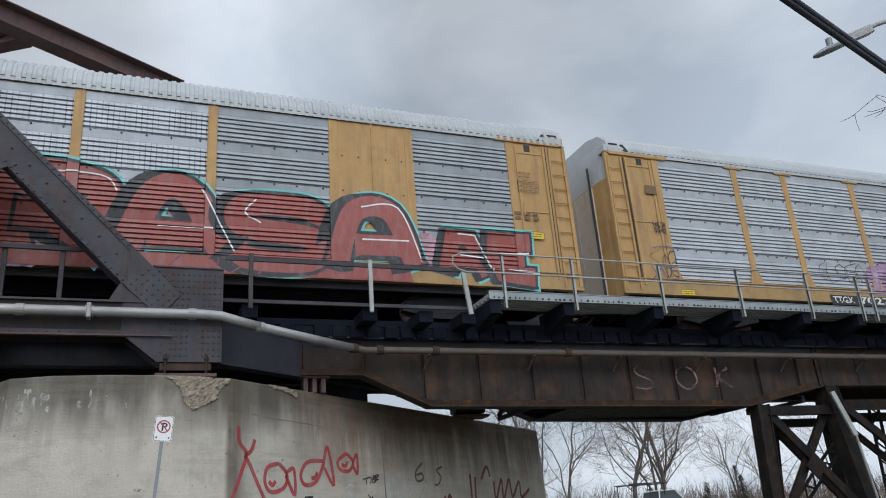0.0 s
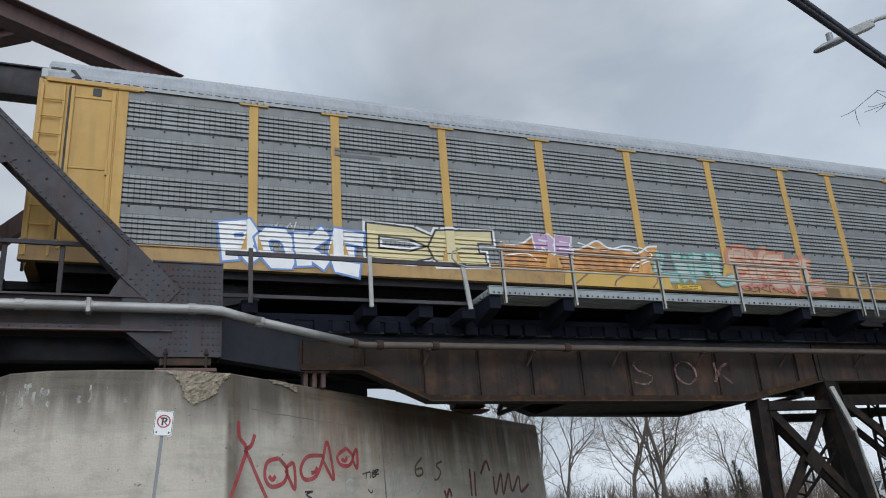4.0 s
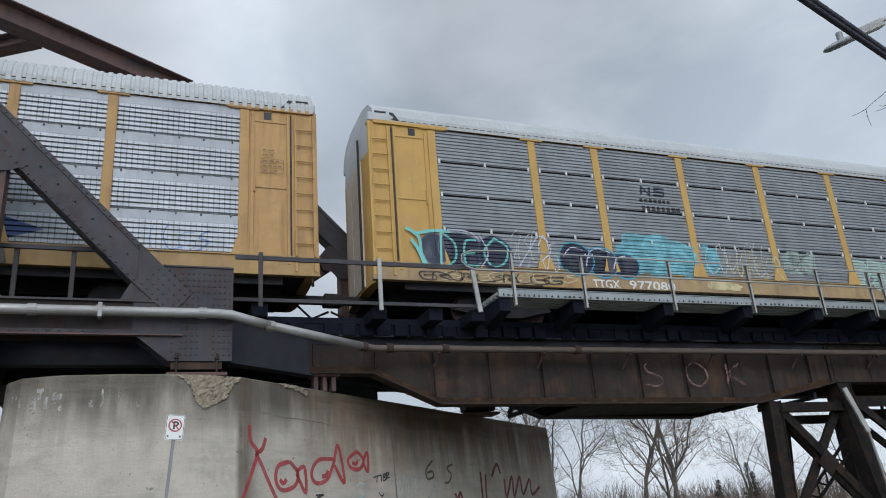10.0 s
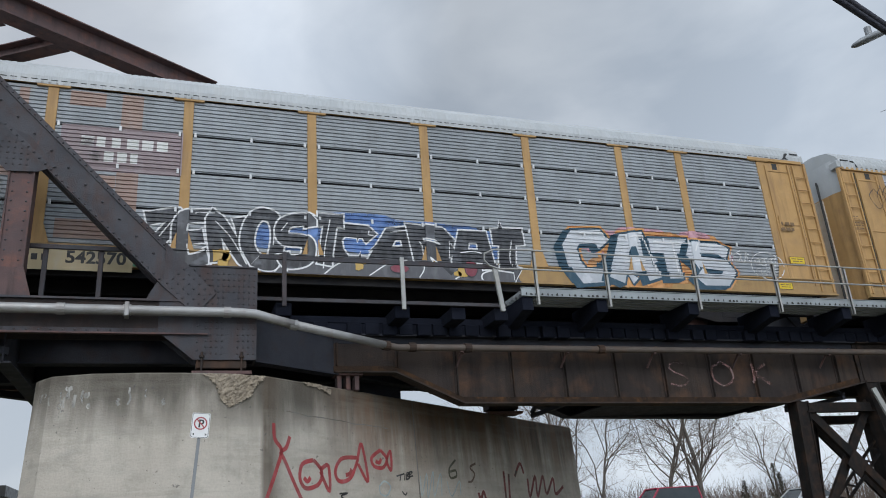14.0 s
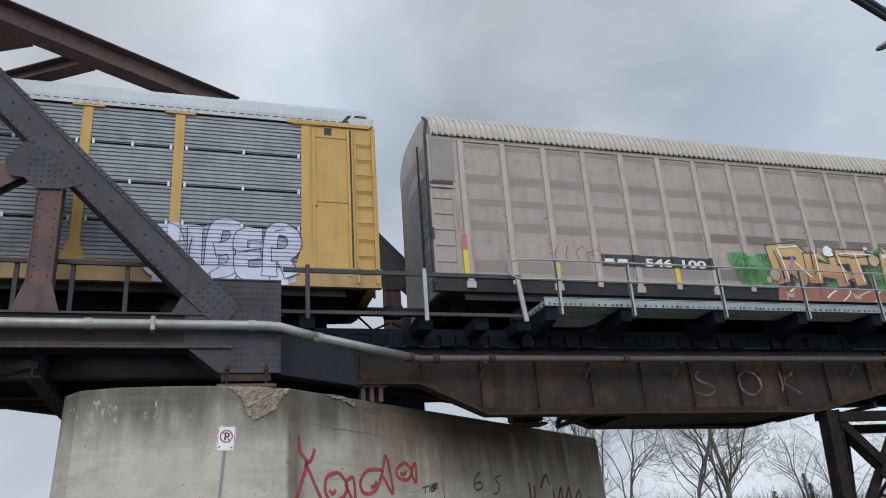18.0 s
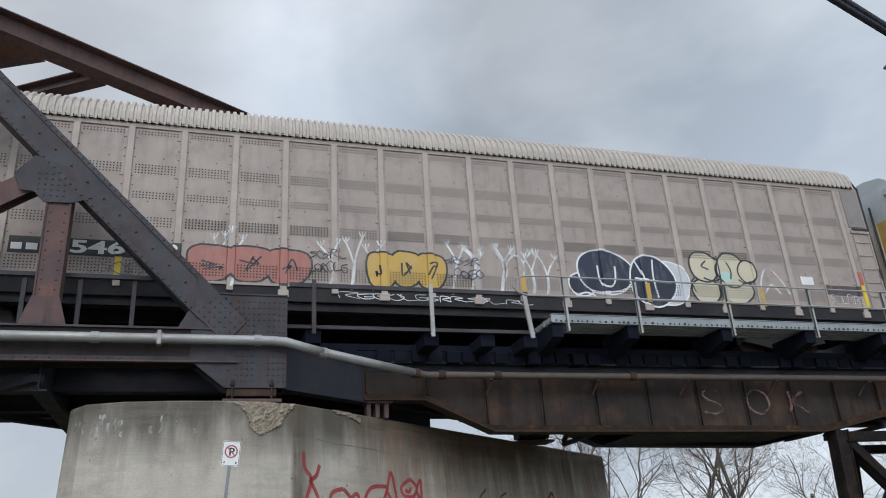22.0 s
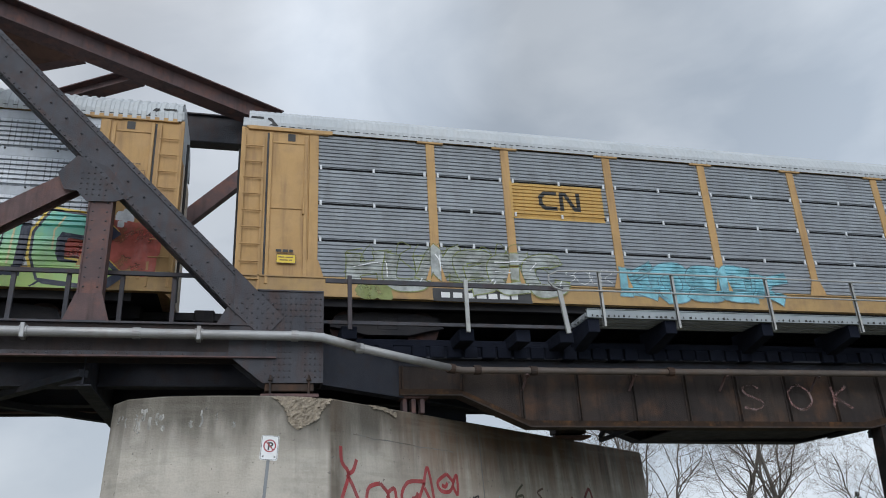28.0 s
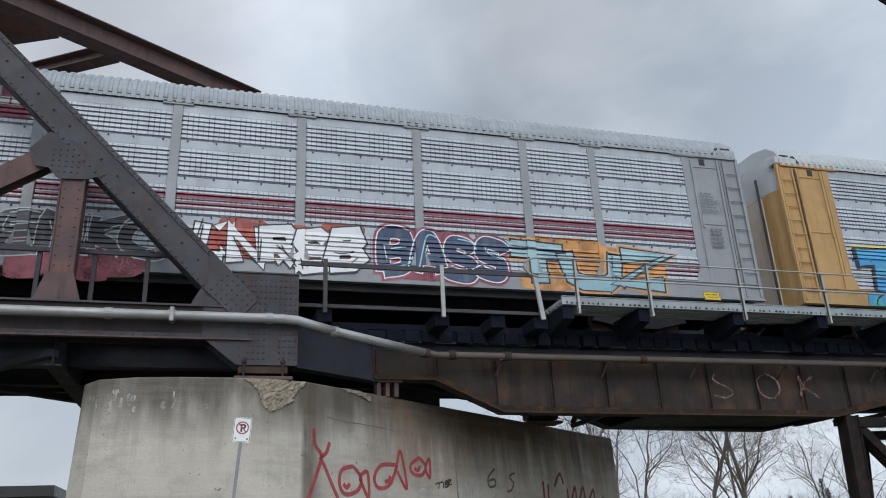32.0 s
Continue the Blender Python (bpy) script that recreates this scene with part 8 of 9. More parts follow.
scribble(E_, -1.3, 0.15, 1.5, 2.3, G_GREYBAR, 55, 7)
scribble(E_, -3.4, -1.5, 1.35, 2.3, G_CREAM, 56, 12, 0.04)
mark_slant(E_, -5.84, -4.98, 3.72, 4.03, G_INKBLUE)
bars(E_, -5.86, -4.78, 3.48, 3.67, INK, 1, 7, 3)
bars(E_, -5.82, -4.50, 3.24, 3.45, INK, 1, 8, 4)
lettering(E_, "TTGX", -7.80, -6.98, 0.90, 1.14, STENCIL_WHITE, 0.015)
lettering(E_, "977080", -6.68, -5.22, 0.90, 1.15, STENCIL_WHITE, 0.015)
plate(E_, 5.32, 6.76, 0.8, 1.16, INK)
bars(E_, 5.36, 6.67, 0.85, 1.13, STENCIL_WHITE, 1, 3, 5)
cloud(E_, -4.23, -2.9, 0.98, 1.23, G_CREAM, 54)
data_panel(E_, 12.57, 13.05, 3.59, 3.87, INK_BROWN, 1)
# teal and violet pieces on the sixth car
cloud(F, -7.86, -1.65, 1.27, 2.54, G_PINK, 61)
cloud(F, -8.52, -2.79, 0.74, 1.38, G_TEALBLUE, 62)
wild(F, "REK", -7.95, -5.3, 1.05, 2.42, F_TEALWHITE, G_BLACK, 63, bold=0.09, tilt=12, warp=0.08, over=0.16, lines=2, spurs=3, rim_w=0.06, drop=0.12, shine=G_WHITE)
wild(F, "SOLT", -5.5, -2.3, 1.05, 2.42, F_TEALWHITE, G_BLACK, 64, bold=0.09, tilt=12, warp=0.08, over=0.16, lines=2, spurs=3, rim_w=0.06, drop=0.12, shine=G_WHITE)
cloud(F, 0.45, 6.93, 1.45, 2.66, G_BLUE, 65)
wild(F, "WASED", 0.25, 6.92, 0.98, 2.58, F_MAUVE, G_WHITE, 66, bold=0.09, tilt=7, warp=0.06, over=0.10, rim_w=0.04, lines=1, soft=True)
sill_paint(F, 0.1, 7.4, G_BROWNDK, G_CREAM, 66)
spike(F, -0.78, 0.42, 1.56, 2.13, G_BLUEDK, 1)
spike(F, 6.59, 8.01, 1.23, 2.16, G_BLUEDK, -1)
scribble(F, 10.03, 11.25, 1.3, 2.04, G_BLUE, 67, 7)
mark_bracket(F, -6.5, -5.01, 3.35, 4.17, INK)
plate(F, -6.88, -5.36, 0.89, 1.15, INK)
lettering(F, "7230", -6.03, -5.38, 0.93, 1.13, LABEL_YELLOW, 0.02)
data_panel(F, 12.37, 12.9, 3.41, 3.76, INK_BROWN, 2)
scribble(F, -12.72, -11.87, 3.64, 4.67, G_BLACK, 68, 5)
data_panel(F, -13.67, -13.21, 3.03, 3.31, INK_BROWN, 2)
# outlined names on the seventh car
cloud(G, 5.62, 10.09, 0.89, 2.55, G_ORANGE, 71)
cloud(G, 5.0, 10.4, 1.7, 2.62, G_PINK, 70)
wild(G, "CATS", 5.20, 10.15, 0.95, 2.42, F_SILVER, G_SHADOW, 72, halo=G_ORANGE, bold=0.052, tilt=6, over=0.09, drop=-0.20, sink=-0.4, rim_w=0.055, shine=G_WHITE, spurs=1)
scribble(G, 10.2, 10.9, 1.75, 2.15, G_WHITE, 73, 8, 0.03)
scribble(G, 11.05, 11.85, 1.72, 2.0, G_WHITE, 78, 8, 0.024)
scribble(G, 11.05, 11.85, 1.42, 1.68, G_WHITE, 79, 8, 0.024)
sweep(G, [[(11.45 + 0.55 * math.cos(a), 1.70 + 0.42 * math.sin(a)) for a in (0.55 * k for k in range(12))]], SPRAY[G_WHITE.name], 0.03, lift=0.02)
cloud(G, -3.48, 3.63, 1.48, 2.51, G_BLUE, 74)
wild(G, "ZENOST", -5.1, -0.7, 0.98, 2.40, F_SOOT, G_WHITE, 75, bold=0.065, tilt=8, over=0.14, rim_w=0.04, lines=1, spurs=1, soft=True)
sill_paint(G, -2.6, 3.7, G_DARKGREY, G_WHITE, 75)
wild(G, "CARAT", -0.9, 3.95, 0.98, 2.34, F_SOOT, G_WHITE, 76, bold=0.065, tilt=8, over=0.14, rim_w=0.04, lines=1, spurs=2)
puffs(G, [(0.6, 1.12, 0.22, 0.10), (2.4, 1.2, 0.16, 0.2)], G_MAROON, G_BLACK, 0.02, lift=0.05)
dabs(G, -4.0, 3.6, 0.95, 1.3, 7, G_OCHRE, 77, 0.09, True)
plate(G, -10.73, -10.54, 1.29, 5.04, G_RUSTWASH)
plate(G, -9.73, -9.52, 1.34, 5.11, G_RUSTWASH)
plate(G, -11.83, -10.81, 3.76, 4.07, G_RUSTWASH)
plate(G, -8.46, -8.3, 1.33, 4.99, G_RUSTWASH)
plate(G, -7.79, -7.59, 1.36, 5.0, G_RUSTWASH)
plate(G, -8.86, -7.79, 2.85, 3.06, G_RUSTWASH)
plate(G, -6.78, -6.05, 4.67, 5.03, G_RUSTWASH)
plate(G, -5.71, -5.26, 1.46, 5.05, G_RUSTWASH)
plate(G, -6.8, -5.72, 2.71, 3.01, G_RUSTWASH)
plate(G, -6.82, -5.07, 1.51, 1.94, G_RUSTWASH)
plate(G, -6.89, -4.37, 3.1, 4.2, G_MAUVEGREY)
bars(G, -6.79, -4.61, 3.61, 4.01, STENCIL_WHITE, 1, 7, 2)
bars(G, -6.8, -5.19, 3.25, 3.67, STENCIL_WHITE, 1, 6, 3)
plate(G, -7.93, -5.24, 0.77, 1.23, G_TAN)
lettering(G, "542570", -6.53, -5.37, 0.93, 1.22, INK, 0.03)
bars(G, -7.17, -6.8, 0.94, 1.17, INK, 1, 2, 3)
plate(G, -5.26, -4.85, 0.91, 1.24, G_GREENDK)
plate(G, -12.13, -11.65, 0.98, 1.23, LABEL_YELLOW)
plate(G, 12.25, 12.79, 1.8, 2.02, LABEL_YELLOW)
plate(G, 11.67, 12.16, 1.02, 1.22, LABEL_YELLOW)
bars(G, 12.2, 12.76, 2.79, 3.13, INK_BROWN, 2, 3, 2)
# orange and green piece on the first taupe car
cloud(H, -5.3, -3.2, 1.25, 2.25, G_GRASS, 80)
cloud(H, -4.0, 5.0, 1.1, 2.62, G_GRASS, 81)
sill_paint(H, -3.9, 4.2, G_BRICK, G_WHITE, 82)
wild(H, "RHTINK", -3.75, 3.05, 1.22, 2.62, F_APRICOT, G_BLACK, 82, bold=0.07, tilt=7, warp=0.05, over=0.10, rim_w=0.035, drop=0.12, spurs=1, lines=1, shine=G_WHITE)
wild(H, "O", 3.0, 4.25, 1.0, 1.95, F_APRICOT, G_BLACK, 84, bold=0.065, rim_w=0.035, lines=3, soft=True)
sweep(H, [[(-3.5, 1.5), (-3.2, 1.9), (-3.1, 2.2)], [(-2.4, 1.4), (-2.1, 1.9)], [(-1.2, 1.5), (-0.9, 2.1)], [(0.6, 1.5), (0.8, 2.0)], [(1.7, 1.5), (1.9, 2.1)]], G_VIOLET, 0.10, lift=0.020)
puffs(H, [(-3.82, 1.62, 0.16, 0.17), (-4.05, 1.48, 0.09, 0.1), (-0.22, 2.2, 0.17, 0.19), (0.1, 2.16, 0.10, 0.12), (3.3, 2.12, 0.14, 0.15), (3.62, 2.12, 0.10, 0.11), (3.86, 2.18, 0.09, 0.1), (3.98, 2.05, 0.08, 0.09)],
      G_SANDPINK, G_BLACK, 0.025, lift=0.016)
dabs(H, -2.4, 1.6, 2.3, 2.6, 4, G_WHITE, 83, 0.10, True)
scribble(H, -5.2, -4.4, 1.62, 1.95, G_BLACK, 87, 9, 0.02)
scribble(H, -4.25, -3.65, 1.95, 2.25, G_BLACK, 88, 6, 0.02)
scribble(H, 2.05, 2.65, 1.85, 2.2, G_GREENDK, 89, 7, 0.03)
scribble(H, 4.2, 5.0, 1.4, 1.75, G_MINT, 90, 8, 0.025)
scribble(H, 9.25, 10.73, 1.99, 2.32, G_BLACK, 84, 8)
plate(H, -9.14, -5.79, 1.69, 2.02, INK)
bars(H, -9.05, -8.3, 1.72, 1.95, STENCIL_WHITE, 1, 2, 5)
lettering(H, "546", -7.86, -7.04, 1.72, 1.95, STENCIL_WHITE, 0.03)
lettering(H, "100", -6.74, -6.0, 1.72, 1.95, STENCIL_WHITE, 0.03)
plate(H, 10.87, 11.38, 1.78, 2.09, G_WHITE)
plate(H, 10.95, 11.31, 1.83, 2.04, INK)
scribble(H, -10.48, -9.21, 1.67, 2.3, G_BRICK, 86, 7)
# lilac pieces on the ninth car
wild(I, "LTERE", 0.95, 4.0, 1.02, 2.36, G_PALELILAC, G_NAVY, 90, bold=0.085, tilt=3, over=0.16, rim_w=0.022, lines=1, soft=True)
cloud(I, 0.9, 4.05, 0.95, 2.3, G_PALELILAC, 89)
sill_paint(I, 1.1, 3.95, G_PALELILAC, G_NAVY, 90)
scribble(I, 3.2, 3.9, 0.95, 1.25, G_NAVY, 91, 6, 0.02)
dabs(I, 1.2, 3.8, 1.5, 2.2, 3, G_PALELILAC, 92, 0.06, True)
cloud(I, 8.55, 11.8, 0.95, 2.3, G_PALELILAC, 88)
sill_paint(I, 8.7, 11.6, G_PALELILAC, G_NAVY, 93)
wild(I, "SIBER", 8.6, 11.75, 1.02, 2.34, G_PALELILAC, G_NAVY, 94, bold=0.085, tilt=3, over=0.16, rim_w=0.022, lines=1, soft=True)
dabs(I, 8.8, 11.5, 1.45, 2.1, 3, G_PALELILAC, 95, 0.06, True)
wild(I, "KOBS", -12.03, -8.5, 1.32, 2.32, G_ICE, G_NAVY, 96, bold=0.075, tilt=7, over=0.14, lines=2, rim_w=0.03, soft=True)
puffs(I, [(-9.08, 1.46, 0.28, 0.50)], G_ICE, G_NAVY, 0.04, lift=0.03)
sweep(I, [[(-9.93 + (0.03 + 0.022 * k) * math.cos(0.8 * k), 1.55 + (0.03 + 0.022 * k) * math.sin(0.8 * k)) for k in range(10)]], G_NAVY, 0.03, lift=0.03)
scribble(I, -6.0, -4.2, 0.92, 1.2, G_BLACK, 87, 10, 0.025)
wild(I, "WIYXENV", -8.4, -3.9, 1.30, 2.22, G_ICE, G_GREYBAR, 97, bold=0.065, tilt=8, over=0.14, lines=2, rim_w=0.03, spurs=1)
mark_slant(I, -5.84, -4.98, 3.75, 4.06, G_INKBLUE)
bars(I, -5.86, -4.78, 3.51, 3.70, INK, 1, 7, 3)
bars(I, -5.82, -4.50, 3.27, 3.48, INK, 1, 8, 4)
plate(I, -7.76, -6.36, 0.81, 1.12, INK)
lettering(I, "171095", -7.64, -6.58, 0.85, 1.08, STENCIL_WHITE, 0.04)
bars(I, -8.22, -7.82, 0.85, 1.12, INK, 1, 1, 3)
scribble(I, -12.93, -12.22, 4.2, 4.6, G_WHITE, 98, 8, 0.018)
scribble(I, -12.9, -12.3, 3.85, 4.2, G_WHITE, 99, 7, 0.018)
lettering(I, "27490", -12.59, -12.18, 2.08, 2.21, INK_BROWN, 0.02)
plate(I, -12.41, -11.9, 0.96, 1.15, LABEL_YELLOW)
plate(I, -6.59, -6.11, 1.0, 1.15, LABEL_YELLOW)
plate(I, -3.7, -3.21, 0.95, 1.11, LABEL_YELLOW)
plate(I, -0.1, 0.41, 0.93, 1.08, LABEL_YELLOW)
plate(I, -0.29, 0.11, 0.97, 1.11, LABEL_YELLOW)
# bubble pieces on the second taupe car
plate(J, -9.11, -5.7, 1.76, 2.14, INK)
lettering(J, "546082", -7.93, -5.74, 1.81, 2.12, STENCIL_WHITE, 0.03)
bars(J, -9.06, -8.49, 1.79, 2.04, STENCIL_WHITE, 1, 2, 5)
bubbles(J, -5.47, -2.97, 1.32, 2.17, 3, G_SALMONDK, G_BLACK, 101)
bubbles(J, -1.5, 0.3, 1.35, 2.25, 3, G_OCHRE, G_BLACK, 102)
drips(J, -5.41, -4.0, 1.15, 2.67, G_WHITE, 103)
drips(J, -2.77, -0.99, 1.15, 2.72, G_WHITE, 104)
drips(J, 0.16, 2.08, 1.14, 2.77, G_WHITE, 105)
puffs(J, [(6.48, 1.76, 0.64, 0.62)], G_SILVERP, G_WHITE, 0.04)
puffs(J, [(3.98, 1.62, 0.36, 0.30), (4.66, 1.98, 0.78, 0.60), (6.02, 1.80, 0.66, 0.68)], G_INKBLUE, G_WHITE, 0.05, lift=0.006)
sweep(J, [[(4.46, 2.15), (4.48, 1.75), (4.62, 1.58), (4.84, 1.62), (4.94, 1.85), (4.96, 2.15)], [(4.2, 1.45), (4.6, 1.42), (5.1, 1.5), (5.45, 1.7)], [(5.55, 2.35), (5.75, 1.9), (5.82, 1.36)],
          [(6.1, 2.4), (6.06, 1.9), (6.12, 1.34)], [(5.5, 1.86), (6.0, 1.8), (6.6, 1.78)], [(3.75, 1.3), (4.05, 1.4), (4.3, 1.32)]], G_WHITE, 0.05)
puffs(J, [(7.62, 1.58, 0.42, 0.34), (7.66, 2.28, 0.42, 0.42), (8.56, 1.66, 0.52, 0.38), (8.52, 2.22, 0.48, 0.46), (9.02, 2.2, 0.26, 0.3)], G_PALECREAM, G_BLACK, 0.05, lift=0.006)
puffs(J, [(8.32, 2.02, 0.22, 0.15)], G_MINT, G_PALECREAM, 0.02, lift=0.018)
sweep(J, [[(7.36, 2.0), (7.2, 1.8), (7.3, 1.55)], [(7.6, 1.96), (7.85, 1.88), (8.06, 1.92)], [(8.08, 2.6), (8.1, 2.1), (8.06, 1.35)], [(8.4, 2.45), (8.5, 2.2), (8.45, 1.95)],
          [(8.7, 1.95), (8.9, 1.85), (9.1, 1.92)], [(7.75, 2.45), (7.6, 2.3), (7.8, 2.2)]], G_BLACK, 0.045, lift=0.024)
sweep(J, [[(9.3, 1.5), (9.5, 2.1), (9.75, 2.35), (10.1, 2.0), (10.3, 1.6)], [(9.5, 1.6), (9.75, 1.85), (10.0, 1.6)]], SPRAY.get(G_WHITE.name, G_WHITE), 0.05, lift=0.006)
scribble(J, 0.35, 1.2, 1.95, 2.2, G_NAVY, 120, 9, 0.022)
scribble(J, 0.35, 1.3, 1.62, 1.9, G_NAVY, 121, 9, 0.022)
scribble(J, -2.9, -2.1, 1.95, 2.2, G_BLACK, 122, 8, 0.022)
scribble(J, -2.9, -2.1, 1.62, 1.9, G_BLACK, 123, 8, 0.022)
scribble(J, -2.2, 2.6, 1.0, 1.18, G_WHITE, 124, 22, 0.02)
drips(J, 2.3, 3.4, 1.2, 2.6, G_WHITE, 125)
for x in (5.82, 9.36, 2.35):
    plate(J, x - 0.07, x + 0.07, 1.2, 1.72, G_OCHRE, "graffiti_bar", 0.03)
plate(J, 11.55, 12.78, 1.62, 1.92, G_BROWNDK, "dark_patch")
scribble(J, 11.6, 12.75, 1.35, 1.7, G_WHITE, 126, 9, 0.02)
# the rows of holes show through the paint of the taupe cars
for car, spans in ((J, ((-5.5, -2.9), (-1.3, 0.6), (3.6, 9.3))), (H, ((-5.2, 4.9),))):
    for n in range(22):
        xm = -12.76 + 1.16 * (n + 0.5)
        if any(a - 0.3 < xm < b + 0.3 for a, b in spans):
            for a, b in ((1.40, 1.78), (2.50, 2.80)):
                stuff(part("hole_band", once(("paint_holes", a), lambda: perforated(-0.46, 0.46, a, b, -SIDE - 0.006, r=0.015).mesh("hole_band", HOLE, fix=False)), HOLE, car, at=(xm, 0, 0)))
scribble(J, -12.51, -10.19, 1.41, 2.35, G_BROWN, 108, 6)
drips(J, 0.98, 2.93, 1.58, 2.71, G_WHITE, 109)
scribble(J, -7.62, -6.22, 1.32, 1.7, G_GREYBAR, 110, 8)
plate(J, -11.64, -11.3, 1.0, 1.26, TAUPE_RIB)
plate(J, 10.79, 11.21, 1.91, 2.15, G_WHITE)
plate(J, -12.34, -11.91, 1.95, 2.21, INK)
# sparse tags on the eleventh car
part("sign_panel", Geo().box(4.48, 6.99, -SIDE - 0.010, -SIDE + 0.012, 3.27, 4.12, 0.004), PALE_PANEL, K, "pale smooth panel with a red slanted mark")
def flat_mark(pts, mat, n):
    part("mark_shape", Geo().add([(x, -SIDE - 0.013 - 0.0008 * n, z) for x, z in pts], [tuple(range(len(pts)))]), mat, K, fix=False)
for n, (x0, x1) in enumerate(((4.60, 5.16), (5.20, 5.74), (5.78, 6.32), (6.36, 6.86))):
    z0, z1 = 3.68 - 0.015 * n, 3.94 - 0.015 * n
    flat_mark([(x0, z0), (x1 - 0.07, z0), (x1 + 0.08, z1), (x0 + 0.15, z1)], G_MARKORANGE, 0)
    flat_mark([(x0 + 0.17, z0 + 0.07), (x0 + 0.36, z0 + 0.07), (x0 + 0.37, z0 + 0.10), (x0 + 0.18, z0 + 0.10)], PALE_PANEL, 1)
    flat_mark([(x0 + 0.22, z0 + 0.165), (x0 + 0.42, z0 + 0.165), (x0 + 0.43, z0 + 0.195), (x0 + 0.23, z0 + 0.195)], PALE_PANEL, 1)
flat_mark([(4.52, 3.58), (5.6, 3.60), (6.92, 3.60), (6.92, 3.625), (5.2, 3.655), (4.62, 3.66)], INK, 0)
flat_mark([(4.52, 3.50), (6.90, 3.51), (6.90, 3.535), (4.52, 3.54)], G_GREYBAR, 0)
flat_mark([(4.52, 3.42), (6.88, 3.43), (6.88, 3.442), (4.52, 3.44)], G_GREYBAR, 0)
plate(K, -8.42, -6.26, 0.87, 1.15, INK)
lettering(K, "986070", -7.39, -6.39, 0.91, 1.14, STENCIL_WHITE, 0.04)
bars(K, -8.27, -7.59, 0.92, 1.1, STENCIL_WHITE, 1, 2, 5)
scribble(K, -1.28, 0.55, 1.37, 2.1, G_BLACK, 111, 12, 0.02)
scribble(K, 1.63, 3.66, 0.85, 1.13, INK, 112, 9, 0.015)
plate(K, 4.7, 5.24, 0.88, 1.11, INK_BROWN)
data_panel(K, 12.23, 12.79, 3.31, 3.64, INK_BROWN, 2)
plate(K, 12.28, 12.71, 1.82, 2.01, LABEL_YELLOW)
lettering(K, "R1", -5.4, -5.22, 0.95, 1.14, INK, 0.02)
plate(K, 11.01, 11.45, 0.94, 1.17, INK_BROWN)
# faint pieces on the twelfth car
plate(L, -7.08, -4.52, 3.14, 4.14, YELLOW_FRESH)
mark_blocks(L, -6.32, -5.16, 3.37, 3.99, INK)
wild(L, "HUMBEC", -11.12, -5.9, 1.10, 2.25, G_PALEGREY, G_WHITE, 121, bold=0.08, tilt=9, warp=0.08, over=0.12, lines=2, rim_w=0.028, soft=True, thin_edge=SPRAY[G_OLIVE.name])
scribble(L, -11.25, -6.39, 1.5, 2.37, G_OLIVE, 122, 20, 0.02)
cloud(L, -11.1, -10.08, 0.85, 1.29, G_OLIVE, 123)
cloud(L, -4.28, 0.35, 1.15, 2.08, G_AQUA, 124)
wild(L, "KOSEK", -4.3, 0.4, 1.05, 2.08, SPRAY[G_AQUA.name], G_GREYBLUE, 125, bold=0.065, tilt=8, over=0.12, lines=2, rim_w=0.025, soft=True)
scribble(L, -5.82, -4.53, 1.42, 1.87, G_WHITE, 126, 6)
plate(L, -9.21, -6.77, 0.86, 1.19, INK)
bars(L, -9.01, -6.99, 0.92, 1.14, STENCIL_WHITE, 1, 7, 5)
plate(L, -12.81, -12.37, 1.65, 1.87, LABEL_YELLOW)
bars(L, -12.82, -12.37, 1.9, 2.01, INK, 1, 3, 2)
# blue, lime and red pieces on the thirteenth car
cloud(M, -10.93, -4.11, 1.8, 2.79, G_REDBRIGHT, 131)
cloud(M, -4.37, 4.91, 0.65, 2.98, G_REDBRIGHT, 132)
cloud(M, 3.85, 6.52, 0.9, 2.63, G_REDBRIGHT, 133)
cloud(M, 11.27, 13.45, 1.2, 2.68, G_REDBRIGHT, 134)
wild(M, "TRHS", -11.75, -4.14, 0.98, 2.70, F_BLUE, G_INKBLUE, 135, halo=G_YELLOW, bold=0.07, warp=0.06, over=0.11, rim_w=0.055, drop=-0.10, tilt=5, soft=True)
wild(M, "EUSRT", -3.96, 4.05, 0.98, 2.74, F_BLUE, G_INKBLUE, 136, halo=G_CREAM, bold=0.07, warp=0.06, over=0.11, rim_w=0.055, drop=-0.10, tilt=5, soft=True)
sill_paint(M, -11.6, 3.9, F_BLUE, G_INKBLUE, 137)
dabs(M, -11.0, -4.4, 1.2, 2.2, 8, G_GREENYEL, 138, 0.06, True)
dabs(M, -3.6, 3.6, 1.1, 2.3, 5, G_GREEN, 139, 0.08, True)
sill_paint(M, 4.4, 12.0, F_ARS, G_INKBLUE, 142)
wild(M, "ARSNIC", 4.30, 12.35, 0.98, 2.76, F_ARS, G_INKBLUE, 140, halo=G_YELLOW, bold=0.07, warp=0.05, over=0.12, lines=1, rim_w=0.055, tilt=6, drop=0.12, shine=G_CREAM)
bars(M, -6.75, -4.46, 3.35, 3.88, G_DARKGREY, 1, 7, 2)
plate(M, -6.56, -4.3, 0.83, 1.1, INK, lift=0.06)
lettering(M, "704191", -5.57, -4.44, 0.87, 1.07, STENCIL_WHITE, 0.02, lift=0.065)
lettering(M, "ETTX", -6.48, -5.72, 0.87, 1.07, STENCIL_WHITE, 0.02, lift=0.065)
cloud(M, 12.4, 12.85, 2.33, 2.78, G_WHITE, 141)
data_panel(M, 12.43, 12.94, 3.4, 3.76, INK_BROWN, 2)
